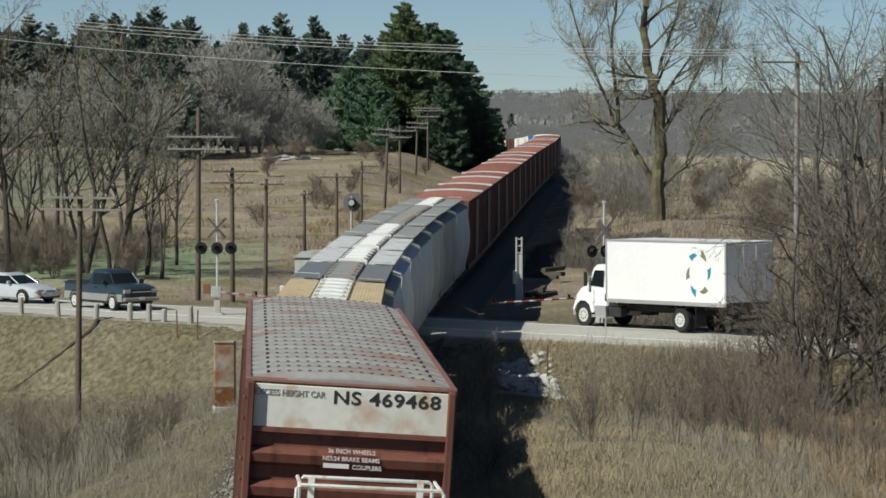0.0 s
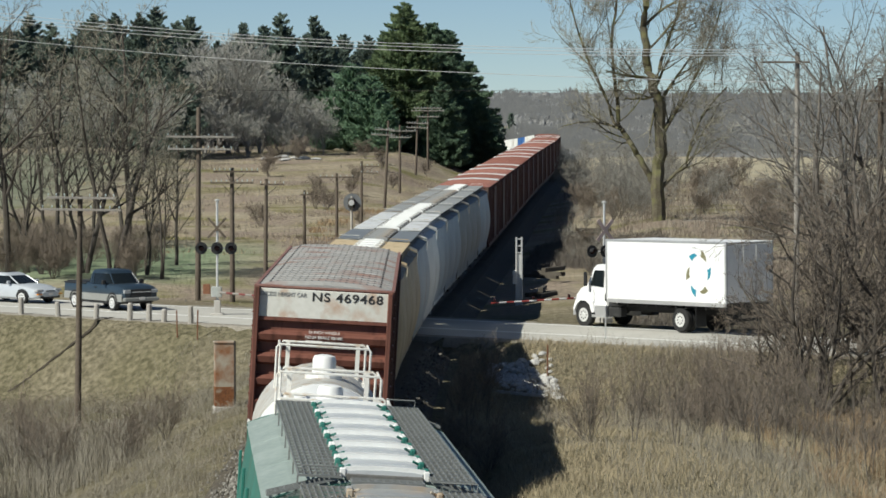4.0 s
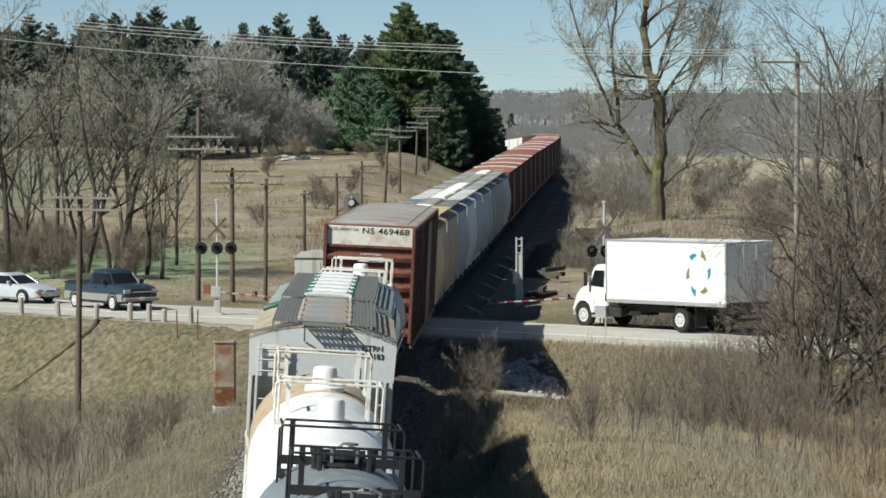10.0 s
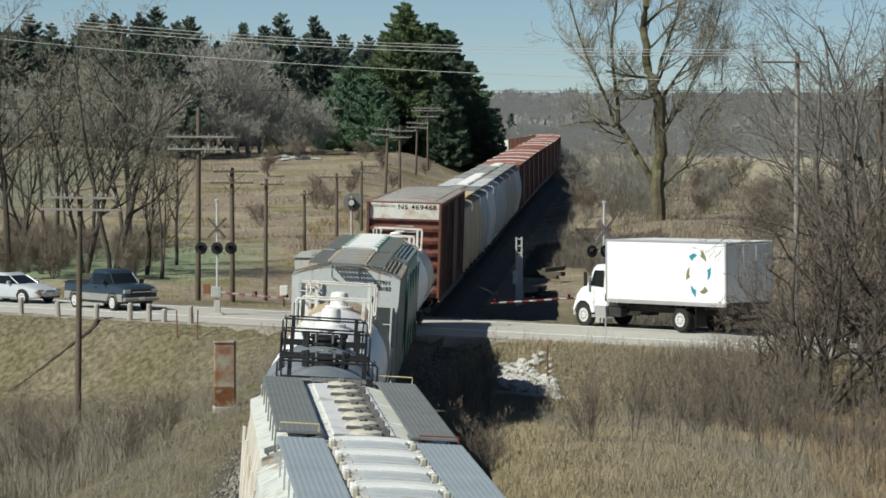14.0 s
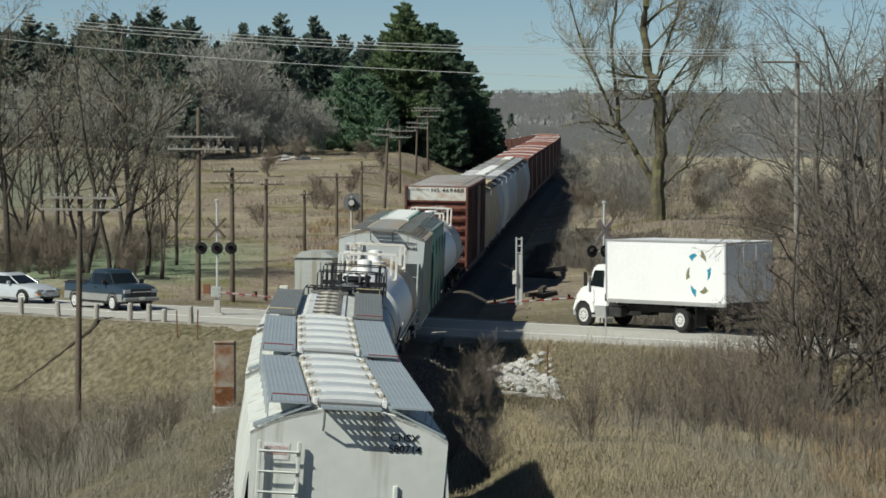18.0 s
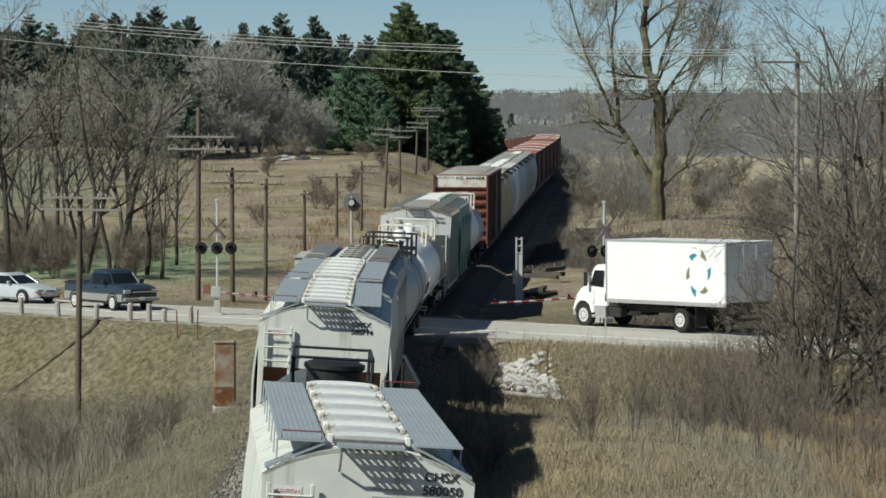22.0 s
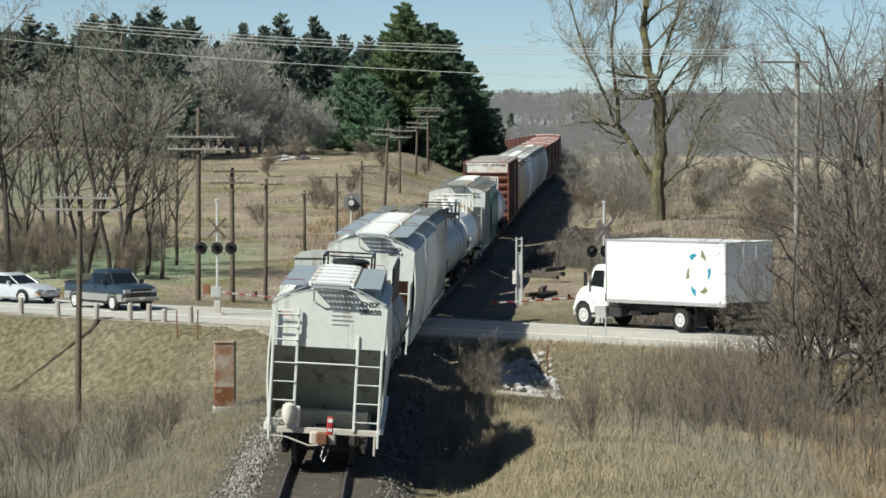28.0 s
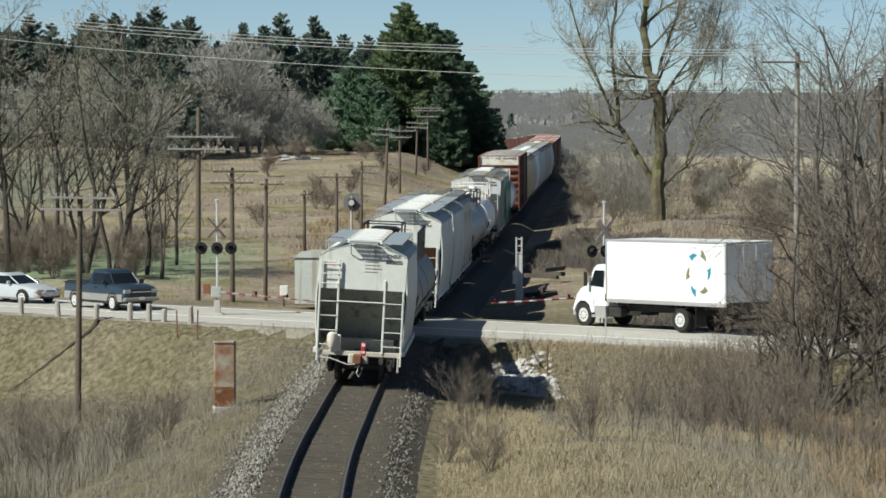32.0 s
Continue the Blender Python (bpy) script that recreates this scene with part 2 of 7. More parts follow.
    "gate_red": surf("gate_arm_red", (0.26, 0.035, 0.03), (0.36, 0.06, 0.05), 0.6, 3.0),
    "target_grey": surf("weathered_grey_target", (0.10, 0.105, 0.11), (0.20, 0.21, 0.22), 0.6, 2.0),
    # dirty cream slope sheet, toned grey-green and darker for its recess's shade
    "slope_shaded": surf("dirty_slope_sheet_shade_tone", (0.19, 0.20, 0.175), (0.31, 0.32, 0.285), 0.8, 1.0, streak=((0.13, 0.12, 0.095), 0.3)),
    "gate_red_back": surf("dull_gate_arm_red", (0.13, 0.03, 0.028), (0.19, 0.05, 0.045), 0.7, 3.0),
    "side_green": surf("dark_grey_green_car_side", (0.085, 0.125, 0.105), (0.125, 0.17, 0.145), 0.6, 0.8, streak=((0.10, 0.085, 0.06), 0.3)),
    "bark": surf("grey_brown_bark", (0.10, 0.085, 0.07), (0.20, 0.175, 0.15), 0.95, 2.5, bump=0.5),
    "bark_dark": surf("dark_grey_bark", (0.042, 0.036, 0.030), (0.105, 0.09, 0.075), 0.95, 2.5, bump=0.5),
    "bark_moss": surf("mossy_cottonwood_bark", (0.05, 0.042, 0.03), (0.17, 0.15, 0.10), 0.95, 2.0, bump=1.0, spots=((0.165, 0.160, 0.07), 0.6, 1.3)),
    "twig": surf("grey_twigs", (0.155, 0.148, 0.130), (0.31, 0.298, 0.262), 0.95, 1.5, island=True),
    "twig_dark": surf("brown_twigs", (0.12, 0.097, 0.075), (0.255, 0.21, 0.168), 0.95, 1.5, island=True),
    # darker copy of the brown twigs, the slope's shade put into the colour
    "twig_shade": surf("brush_twigs_shade_tone", (0.075, 0.065, 0.055), (0.17, 0.15, 0.128), 0.95, 1.5, island=True),
    "twig_pale": surf("pale_budding_twigs", (0.19, 0.175, 0.135), (0.33, 0.31, 0.245), 0.95, 1.5, island=True),
    "needle": needle_mat("dark_spruce_needles", (0.085, 0.142, 0.098), (0.165, 0.235, 0.145)),
    # needle colour raised paler to stand in for haze over the distance
    "needle_far": needle_mat("far_needles_haze_lifted", (0.132, 0.176, 0.148), (0.208, 0.256, 0.205)),
    "needle_pine": needle_mat("blue_green_pine_needles", (0.14, 0.235, 0.150), (0.22, 0.325, 0.205)),
    "needle_olive": needle_mat("olive_spruce_needles", (0.125, 0.182, 0.095), (0.215, 0.275, 0.140)),
    "bark_grey": surf("pale_grey_bark", (0.15, 0.14, 0.13), (0.27, 0.255, 0.24), 0.95, 2.5, bump=0.5),
    "twig_grey": surf("pale_grey_twigs", (0.250, 0.246, 0.222), (0.42, 0.412, 0.375), 0.95, 1.5, island=True),
    "wet_soil": surf("dark_wet_soil", (0.03, 0.025, 0.018), (0.075, 0.06, 0.042), 0.95, 3.0, bump=0.5),
    "straw": surf("dry_straw_grass", (0.275, 0.230, 0.150), (0.44, 0.372, 0.245), 0.95, 0.22, mid=0.42, vary=0.3, island=True),
    "straw_grey": surf("grey_dead_stems", (0.168, 0.150, 0.118), (0.325, 0.298, 0.242), 0.95, 0.5, island=True),
    "straw_olive": surf("olive_dry_grass", (0.123, 0.112, 0.076), (0.244, 0.220, 0.155), 0.95, 0.5, island=True),
    "straw_orange": surf("rusty_dry_grass", (0.21, 0.135, 0.075), (0.36, 0.27, 0.165), 0.95, 0.5, island=True),
    # woodland colour carries the blue-grey of distance haze
    "far_wood": surf("bare_woodland_haze_tint", (0.150, 0.157, 0.163), (0.215, 0.213, 0.206), 1.0, 0.012, fine=12, mid=0.9, island=True),
}


def ground_mat():
    m = bpy.data.materials.new("rough_dry_ground")
    m.use_nodes = True
    n, l = m.node_tree.nodes, m.node_tree.links
    b = n["Principled BSDF"]
    tc = n.new("ShaderNodeTexCoord")

    def nz(scale, detail=6.0, stretch=None):
        a = n.new("ShaderNodeTexNoise")
        src = tc.outputs["Object"]
        if stretch:
            mp = n.new("ShaderNodeMapping")
            mp.inputs["Scale"].default_value = stretch
            l.new(src, mp.inputs[0])
            src = mp.outputs[0]
        l.new(src, a.inputs["Vector"])
        a.inputs["Scale"].default_value, a.inputs["Detail"].default_value = scale, detail
        return a.outputs[0]

    def ramp(src, p0, p1, c0, c1):
        r = n.new("ShaderNodeValToRGB")
        r.color_ramp.elements[0].position, r.color_ramp.elements[1].position = p0, p1
        r.color_ramp.elements[0].color, r.color_ramp.elements[1].color = (*c0, 1), (*c1, 1)
        l.new(src, r.inputs[0])
        return r.outputs[0]

    def mix(f, a, c):
        x = n.new("ShaderNodeMix")
        x.data_type = "RGBA"
        l.new(f, x.inputs["Factor"])
        l.new(a, x.inputs["A"])
        l.new(c, x.inputs["B"])
        return x.outputs["Result"]

    straw = ramp(nz(1.6), 0.35, 0.65, (0.24, 0.20, 0.14), (0.41, 0.355, 0.26))
    green = ramp(nz(2.0), 0.35, 0.65, (0.135, 0.13, 0.05), (0.235, 0.21, 0.10))
    soil = ramp(nz(3.0), 0.35, 0.65, (0.19, 0.15, 0.117), (0.35, 0.288, 0.225))
    patch = ramp(nz(0.11), 0.47, 0.63, (0, 0, 0), (1, 1, 1))
    dirt = ramp(nz(0.13, 9.0, (1, 0.6, 1)), 0.46, 0.58, (0, 0, 0), (1, 1, 1))
    far = mix(dirt, mix(patch, straw, green), soil)
    turf = ramp(nz(3.4, 10.0), 0.36, 0.64, (0.108, 0.095, 0.062), (0.235, 0.205, 0.140))
    moss = ramp(nz(3.6, 9.0), 0.35, 0.65, (0.095, 0.086, 0.051), (0.206, 0.182, 0.116))
    slip = ramp(nz(0.30, 10.0, (1, 0.8, 0.4)), 0.45, 0.60, (0, 0, 0), (1, 1, 1))
    near = mix(slip, turf, moss)
    # the winter wheat beyond the road, left of the line
    geo = n.new("ShaderNodeSeparateXYZ")
    l.new(tc.outputs["Object"], geo.inputs[0])

    def band(sock, lo, hi, soft):
        a, c = n.new("ShaderNodeMapRange"), n.new("ShaderNodeMapRange")
        for q, e0, e1 in ((a, lo - soft, lo + soft), (c, hi + soft, hi - soft)):
            l.new(sock, q.inputs[0])
            q.inputs[1].default_value, q.inputs[2].default_value = e0, e1
        mm = n.new("ShaderNodeMath")
        mm.operation = "MULTIPLY"
        l.new(a.outputs[0], mm.inputs[0])
        l.new(c.outputs[0], mm.inputs[1])
        return mm.outputs[0]

    here = n.new("ShaderNodeMapRange")
    l.new(geo.outputs[1], here.inputs[0])
    here.inputs[1].default_value, here.inputs[2].default_value = 156, 170
    col = mix(here.outputs[0], near, far)
    both = n.new("ShaderNodeMath")
    both.operation = "MULTIPLY"
    l.new(band(geo.outputs[1], 185, 232, 5), both.inputs[0])
    l.new(band(geo.outputs[0], -80, -12.5, 2.5), both.inputs[1])
    wheat = ramp(nz(0.5), 0.35, 0.65, (0.165, 0.215, 0.125), (0.26, 0.305, 0.195))
    col = mix(both.outputs[0], col, wheat)
    meadow = n.new("ShaderNodeMath")
    meadow.operation = "MULTIPLY"
    l.new(band(geo.outputs[1], 290, 425, 12), meadow.inputs[0])
    l.new(band(geo.outputs[0], -200, -34, 5), meadow.inputs[1])
    col = mix(meadow.outputs[0], col, ramp(nz(0.25), 0.35, 0.65, (0.145, 0.158, 0.108), (0.235, 0.238, 0.175)))
    both2 = n.new("ShaderNodeMath")
    both2.operation = "MULTIPLY"
    l.new(band(geo.outputs[1], 420, 700, 10), both2.inputs[0])
    l.new(band(geo.outputs[0], 24, 400, 4), both2.inputs[1])
    pale = ramp(nz(0.3), 0.35, 0.65, (0.34, 0.30, 0.21), (0.46, 0.41, 0.30))
    col = mix(both2.outputs[0], col, pale)
    l.new(col, b.inputs["Base Color"])
    b.inputs["Roughness"].default_value = 0.97
    b.inputs["Specular IOR Level"].default_value = 0.1
    bp = n.new("ShaderNodeBump")
    bp.inputs["Strength"].default_value, bp.inputs["Distance"].default_value = 0.8, 0.25
    l.new(nz(4.5, 9.0), bp.inputs["Height"])
    l.new(bp.outputs[0], b.inputs["Normal"])
    return m


M["ground"] = ground_mat()

# ---- mesh builders ----


class Build:
    """Collects vertices and faces of one mesh."""

    def __init__(self):
        self.v, self.f = [], []

    def add(self, verts, faces):
        o = len(self.v)
        self.v.extend([tuple(p) for p in verts])
        self.f.extend([tuple(i + o for i in q) for q in faces])
        return self

    def box(self, x0, x1, y0, y1, z0, z1, c=0.0):
        """A box; c: the width of its chamfered upright and top edges."""
        if c <= 0:
            vs = [(x, y, z) for z in (z0, z1) for x, y in ((x0, y0), (x1, y0), (x1, y1), (x0, y1))]
            return self.add(vs, [(3, 2, 1, 0), (4, 5, 6, 7), (0, 1, 5, 4), (1, 2, 6, 5), (2, 3, 7, 6), (3, 0, 4, 7)])
        ring = [(x0 + c, y0), (x1 - c, y0), (x1, y0 + c), (x1, y1 - c), (x1 - c, y1), (x0 + c, y1), (x0, y1 - c), (x0, y0 + c)]
        mx, my = (x0 + x1) / 2, (y0 + y1) / 2
        top = [(mx + (x - mx) * (1 - 2 * c / max(x1 - x0, 2.1 * c)), my + (y - my) * (1 - 2 * c / max(y1 - y0, 2.1 * c))) for x, y in ring]
        vs = [(x, y, z0) for x, y in ring] + [(x, y, z1 - c) for x, y in ring] + [(x, y, z1) for x, y in top]
        fs = [tuple(range(7, -1, -1)), tuple(range(16, 24))]
        for k in (0, 8):
            fs += [(k + i, k + (i + 1) % 8, k + 8 + (i + 1) % 8, k + 8 + i) for i in range(8)]
        return self.add(vs, fs)

    def prism(self, outline, axis, a, b):
        """An outline of (u, w) drawn out along an axis from a to b. axis x: (y, z); y: (x, z); z: (x, y)."""
        k = len(outline)

        def at(u, w, q):
            return {"x": (q, u, w), "y": (u, q, w), "z": (u, w, q)}[axis]
        vs = [at(u, w, a) for u, w in outline] + [at(u, w, b) for u, w in outline]
        fs = [tuple(range(k)), tuple(range(2 * k - 1, k - 1, -1))]
        fs += [((i + 1) % k, i, k + i, k + (i + 1) % k) for i in range(k)]
        return self.add(vs, fs)

    def tube(self, pts, radii, sides=6, caps=True):
        """A tube along points, with one radius or one for each point."""
        pts = [Vector(p) for p in pts]
        rs = radii if isinstance(radii, (list, tuple)) else [radii] * len(pts)
        vs, fs = [], []
        for i, p in enumerate(pts):
            d = (pts[min(i + 1, len(pts) - 1)] - pts[max(i - 1, 0)]).normalized()
            u = d.cross(Vector((0, 0, 1)) if abs(d.z) < 0.9 else Vector((1, 0, 0))).normalized()
            w = d.cross(u)
            for k in range(sides):
                a = 2 * math.pi * k / sides
                vs.append(p + (u * math.cos(a) + w * math.sin(a)) * rs[i])
        for i in range(len(pts) - 1):
            for k in range(sides):
                a, b = i * sides + k, i * sides + (k + 1) % sides
                fs.append((a, b, b + sides, a + sides))
        if caps:
            fs += [tuple(range(sides - 1, -1, -1)), tuple(range(len(vs) - sides, len(vs)))]
        return self.add(vs, fs)

    def lathe(self, profile, axis, centre, sides=20):
        """Turns (along, radius) pairs about an axis through centre."""
        vs, fs = [], []
        for q, r in profile:
            for k in range(sides):
                a = 2 * math.pi * k / sides
                c, s = math.cos(a) * r, math.sin(a) * r
                o = {"x": (q, c, s), "y": (c, q, s), "z": (c, s, q)}[axis]
                vs.append((centre[0] + o[0], centre[1] + o[1], centre[2] + o[2]))
        for i in range(len(profile) - 1):
            for k in range(sides):
                a, b = i * sides + k, i * sides + (k + 1) % sides
                fs.append((a, b, b + sides, a + sides))
        fs += [tuple(range(sides - 1, -1, -1)), tuple(range(len(vs) - sides, len(vs)))]
        return self.add(vs, fs)

    def strip(self, rows):
        """A sheet through rows of points, each row as long as the next."""
        k = len(rows[0])
        vs = [p for r in rows for p in r]
        return self.add(vs, [(i * k + j, i * k + j + 1, (i + 1) * k + j + 1, (i + 1) * k + j) for i in range(len(rows) - 1) for j in range(k - 1)])

    def mesh(self, name, material, smooth=False):
        me = bpy.data.meshes.new(name)
        me.from_pydata(self.v, [], self.f)
        bm = bmesh.new()
        bm.from_mesh(me)
        bmesh.ops.recalc_face_normals(bm, faces=bm.faces)
        bm.to_mesh(me)
        bm.free()
        if smooth:
            me.shade_smooth()
            me.set_sharp_from_angle(angle=radians(38))
        me.materials.append(M[material])
        return me


def part(name, build, material, parent, label="", smooth=False):
    ob = new(name, build.mesh(name, material, smooth))
    ob.parent = parent
    if label:
        ob["label"] = label
    return ob


def twin(ob, m):
    """Another part on the same mesh under the same parent."""
    o = ob.copy()
    scene.collection.objects.link(o)
    o.matrix_basis = m
    return o


def thing(name, m, label, category, group="", kind=""):
    ob = new(name)
    ob.empty_display_size = 0.3
    ob.matrix_basis = m
    return tagged(ob, label, category, group, kind)


def words(text, size, m, material, parent, name="lettering", align="LEFT", wide=1.0, bold=0.012, apart=1.0):
    """Lettering laid on a surface, as a thin mesh."""
    c = bpy.data.curves.new(name, "FONT")
    c.body, c.size, c.align_x, c.extrude = text, size, align, 0.004
    c.offset, c.space_character = size * bold, apart
    tmp = bpy.data.objects.new(name, c)
    scene.collection.objects.link(tmp)
    dg = bpy.context.evaluated_depsgraph_get()
    me = bpy.data.meshes.new_from_object(tmp.evaluated_get(dg))
    bpy.data.objects.remove(tmp)
    me.materials.clear()
    me.materials.append(M[material])
    me.transform(Matrix.Diagonal((wide, 1, 1, 1)))
    ob = new(name, me)
    ob.matrix_basis = m
    ob.parent = parent
    return ob


# ---- the line's course ----
KNOT_Y = [-60, 0, 25, 50, 62, 72, 85, 96, 108, 120, 144, 178, 210, 240, 320, 405, 450, 482, 520, 560, 610, 660, 760, 900]
KNOT_X = [8.6, 3.3, 0.5, -1.52, -2.40, -2.86, -3.17, -3.22, -3.05, -2.80, -1.95, -0.15, 1.55, 3.05, 7.1, 11.9, 14.0, 14.7, 13.9, 11.4, 6.6, 0.6, -15.0, -43.0]
KS = np.arange(-60.0, 900.0, 1.0)
KX = np.interp(KS, KNOT_Y, KNOT_X)
for _ in range(3):
    ker = np.ones(13) / 13
    KX = np.convolve(np.pad(KX, 6, mode="reflect", reflect_type="odd"), ker, mode="valid")
KL = np.concatenate([[0], np.cumsum(np.hypot(np.diff(KX), np.diff(KS)))])


def track_x(y):
    return float(np.interp(y, KS, KX))


def bed_x(y):
    """The bed's centre, which bends a little tighter close by."""
    return track_x(y) + float(np.interp(y, [70, 84, 102], [-0.24, -0.13, 0.0]))


def track_z(y):
    up, down = min(max((y - 240) / 210, 0), 1), min(max((y - 462) / 140, 0), 1)
    return 0.35 * up * up * (3 - 2 * up) - 2.3 * down * down * (3 - 2 * down)


def track_roll(y):
    return float(np.interp(y, [30, 48, 64, 95, 115, 140, 180, 230], [3.0, 3.4, 3.7, 3.1, 3.1, 2.3, 1.0, 0.0]))


def on_track(s):
    """The place on the line's centre at that length along it."""
    y = float(np.interp(s, KL, KS))
    return Vector((track_x(y), y, track_z(y)))


def car_pose(s, length):
    a, b = on_track(s - 0.34 * length), on_track(s + 0.34 * length)
    c, d = (a + b) / 2, b - a
    return pose(c.x, c.y, c.z, math.degrees(math.atan2(d.z, d.y)), track_roll(c.y), -math.degrees(math.atan2(d.x, d.y)))


# ---- ground ----
ROAD_A, ROAD_U = Vector((-8.3, 144.0)), Vector((0.796, -0.606)).normalized()
ROAD_N = Vector((0.606, 0.796)).normalized()


def road_uv(x, y):
    q = Vector((x, y)) - ROAD_A
    return q.dot(ROAD_U), q.dot(ROAD_N)


def road_at(u, v):
    p = ROAD_A + ROAD_U * u + ROAD_N * v
    return p.x, p.y


def ease(q):
    q = min(max(q, 0.0), 1.0)
    return q * q * (3 - 2 * q)


ROAD_WIDE = 8.2


def ground_z(x, y):
    v = road_uv(x, y)[1]
    bump = 0.12 * noise.noise(Vector((x * 0.35, y * 0.35, 0))) + 0.35 * noise.noise(Vector((x * 0.06, y * 0.06, 3)))
    side = x - track_x(y)
    if v < 0:
        drop = -3.3 if side < 0 else -1.7
        z = drop * ease((-v - 0.7) / (4.8 if side < 0 else 6.5)) + bump * ease((-v - 0.6) / 4)
        if side > 0:
            z += 2.0 * ease((123 - y) / 36) * (1 - ease((side - 8.0) / 11)) * ease((side - 2.4) / 3)
            z += 0.8 * math.exp(-((side - 4.2) / 2.5) ** 2 - ((y - 123.5) / 4.5) ** 2)
    else:
        z = -0.35 * ease((v - ROAD_WIDE - 1.5) / 6) + bump * ease((v - ROAD_WIDE - 1.0) / 5)
        if side < 0:
            z += 3.3 * ease((y - 250) / 190) * ease((-side - 9) / 10)
        else:
            z += 0.8 * ease((y - 180) / 60) * ease((side - 7) / 6) - 0.8 * ease((y - 300) / 100) * ease((side - 7) / 6)
    q = ease((abs(side) - 2.4) / (9.0 if side < 0 else 4.0))
    z = z * q - 0.80 * (1 - q) + track_z(y) * (1 - ease((abs(side) - 6) / 12))
    on_road = 1 - ease(max(-v - 0.5, v - ROAD_WIDE - 0.6, 0) / 1.0)
    return z * (1 - on_road) - 0.06 * on_road


def ground():
    ys = [-400, -150, -60, 0, 30, 50] + list(np.arange(60, 280, 1.0)) + list(np.arange(280, 560, 4.0)) + [560 + 20 * i for i in range(12)] + [850, 1000, 1300, 1800, 2600, 4200]
    xs = [-2500, -1200, -600, -300, -160, -110] + list(np.arange(-80, -36, 3.0)) + list(np.arange(-36, 40, 0.75)) + list(np.arange(40, 90, 3.0)) + [110, 160, 300, 600, 1200, 2500]
    vs = [(x, y, ground_z(x, y)) for y in ys for x in xs]
    k = len(xs)
    fs = [(j * k + i, j * k + i + 1, (j + 1) * k + i + 1, (j + 1) * k + i) for j in range(len(ys) - 1) for i in range(k - 1)]
    me = bpy.data.meshes.new("ground")
    me.from_pydata(vs, [], fs)
    me.shade_smooth()
    me.materials.append(M["ground"])
    tagged(new("ground", me), "rough dry grass and weeds with bare earth", "ground", kind="structure")


ground()


def road():
    b = Build()
    n = 90
    prof = [(0, -0.015), (ROAD_WIDE * 0.5, 0.05), (ROAD_WIDE, -0.015)]
    b.strip([[(*road_at(-70 + i * 2.2, v), z) for v, z in prof] for i in range(n + 1)])
    me = b.mesh("road", "asphalt")
    r = tagged(new("road", me), "light grey worn two-lane asphalt road crossing the line", "road", kind="structure")
    for v, z in ((2.7, 0.036), (ROAD_WIDE - 0.35, 0.004)):
        e = Build().strip([[(*road_at(-70 + i * 3.1, v - 0.13), z), (*road_at(-70 + i * 3.1, v + 0.13), z + 0.006)] for i in range(65)])
        part("edge_line", e, "paint_white", r, "worn white edge line")
    for prof in (((-0.95, -0.40), (-0.50, -0.05), (-0.02, -0.02)), ((ROAD_WIDE + 0.02, -0.02), (ROAD_WIDE + 1.6, -0.06), (ROAD_WIDE + 2.4, -0.4))):
        e = Build().strip([[(*road_at(-70 + i * 2.2, v), z) for v, z in prof] for i in range(n + 1)])
        part("shoulder", e, "gravel", r, "pale gravel shoulder")
    return r


road()


def track():
    """The bed, two rails and the ties."""
    bed = Build()
    ys = list(np.arange(20, 560, 1.0))
    prof = [(-2.9, -0.82), (-1.75, -0.25), (-1.3, -0.20), (1.3, -0.20), (1.75, -0.25), (2.8, -0.82)]
    rows = []
    for y in ys:
        c, rr = bed_x(y), math.tan(radians(track_roll(y)))
        rows.append([(c + a, y, z - rr * a * 0.8 + track_z(y)) for a, z in prof])
    bed.strip(rows)
    bd = tagged(new("track_bed", bed.mesh("track_bed", "bed")), "grey ballast bed under the railway track", "railway track", kind="structure")
    for side in (-0.752, 0.752):
        va, vb = [], []
        for y in ys:
            c, rr = bed_x(y), math.tan(radians(track_roll(y)))
            z = track_z(y) - rr * side
            va.append([(c + side + a, y, z + h - 0.004) for a, h in ((-0.085, -0.20), (-0.085, -0.16), (-0.02, -0.13), (-0.042, -0.045), (-0.042, 0.0), (0.042, 0.0), (0.042, -0.045), (0.02, -0.13), (0.085, -0.16), (0.085, -0.20))])
            vb.append([(c + side - 0.03, y, z), (c + side + 0.03, y, z)])
        r, top = Build().strip(va), Build().strip(vb)
        o = part("rail", r, "rail", bd, "dark rusty steel rail")
        part("rail_head", top, "railtop", o, "polished running surface")
    t = Build().box(-1.3, 1.3, -0.11, 0.11, -0.17, 0.0, 0.02).mesh("tie", "tie")
    for i in range(300):
        y = 76 + i * 0.52
        o = new("tie", t)
        o.matrix_basis = pose(bed_x(y) + random.uniform(-0.03, 0.03), y, -0.198 + random.uniform(-0.012, 0.012), 0, track_roll(y), random.uniform(-1, 1))
        o.parent = bd
    return bd


track()

# ---- the train ----
SPEED, START_S = 6.72, float(np.interp(50.5, KS, KL))
CARS = []


def wheelset_mesh():
    b = Build()
    for s in (-1, 1):
        b.lathe([(s * 0.68, 0.16), (s * 0.68, 0.47), (s * 0.70, 0.48), (s * 0.715, 0.46), (s * 0.80, 0.455), (s * 0.82, 0.44), (s * 0.82, 0.36), (s * 0.775, 0.33), (s * 0.775, 0.16), (s * 0.85, 0.12)], "x", (0, 0, 0), 24)
    b.tube([(-1.05, 0, 0), (1.05, 0, 0)], 0.085, 10)
    return b.mesh("wheelset", "under", True)


WHEELSET = wheelset_mesh()


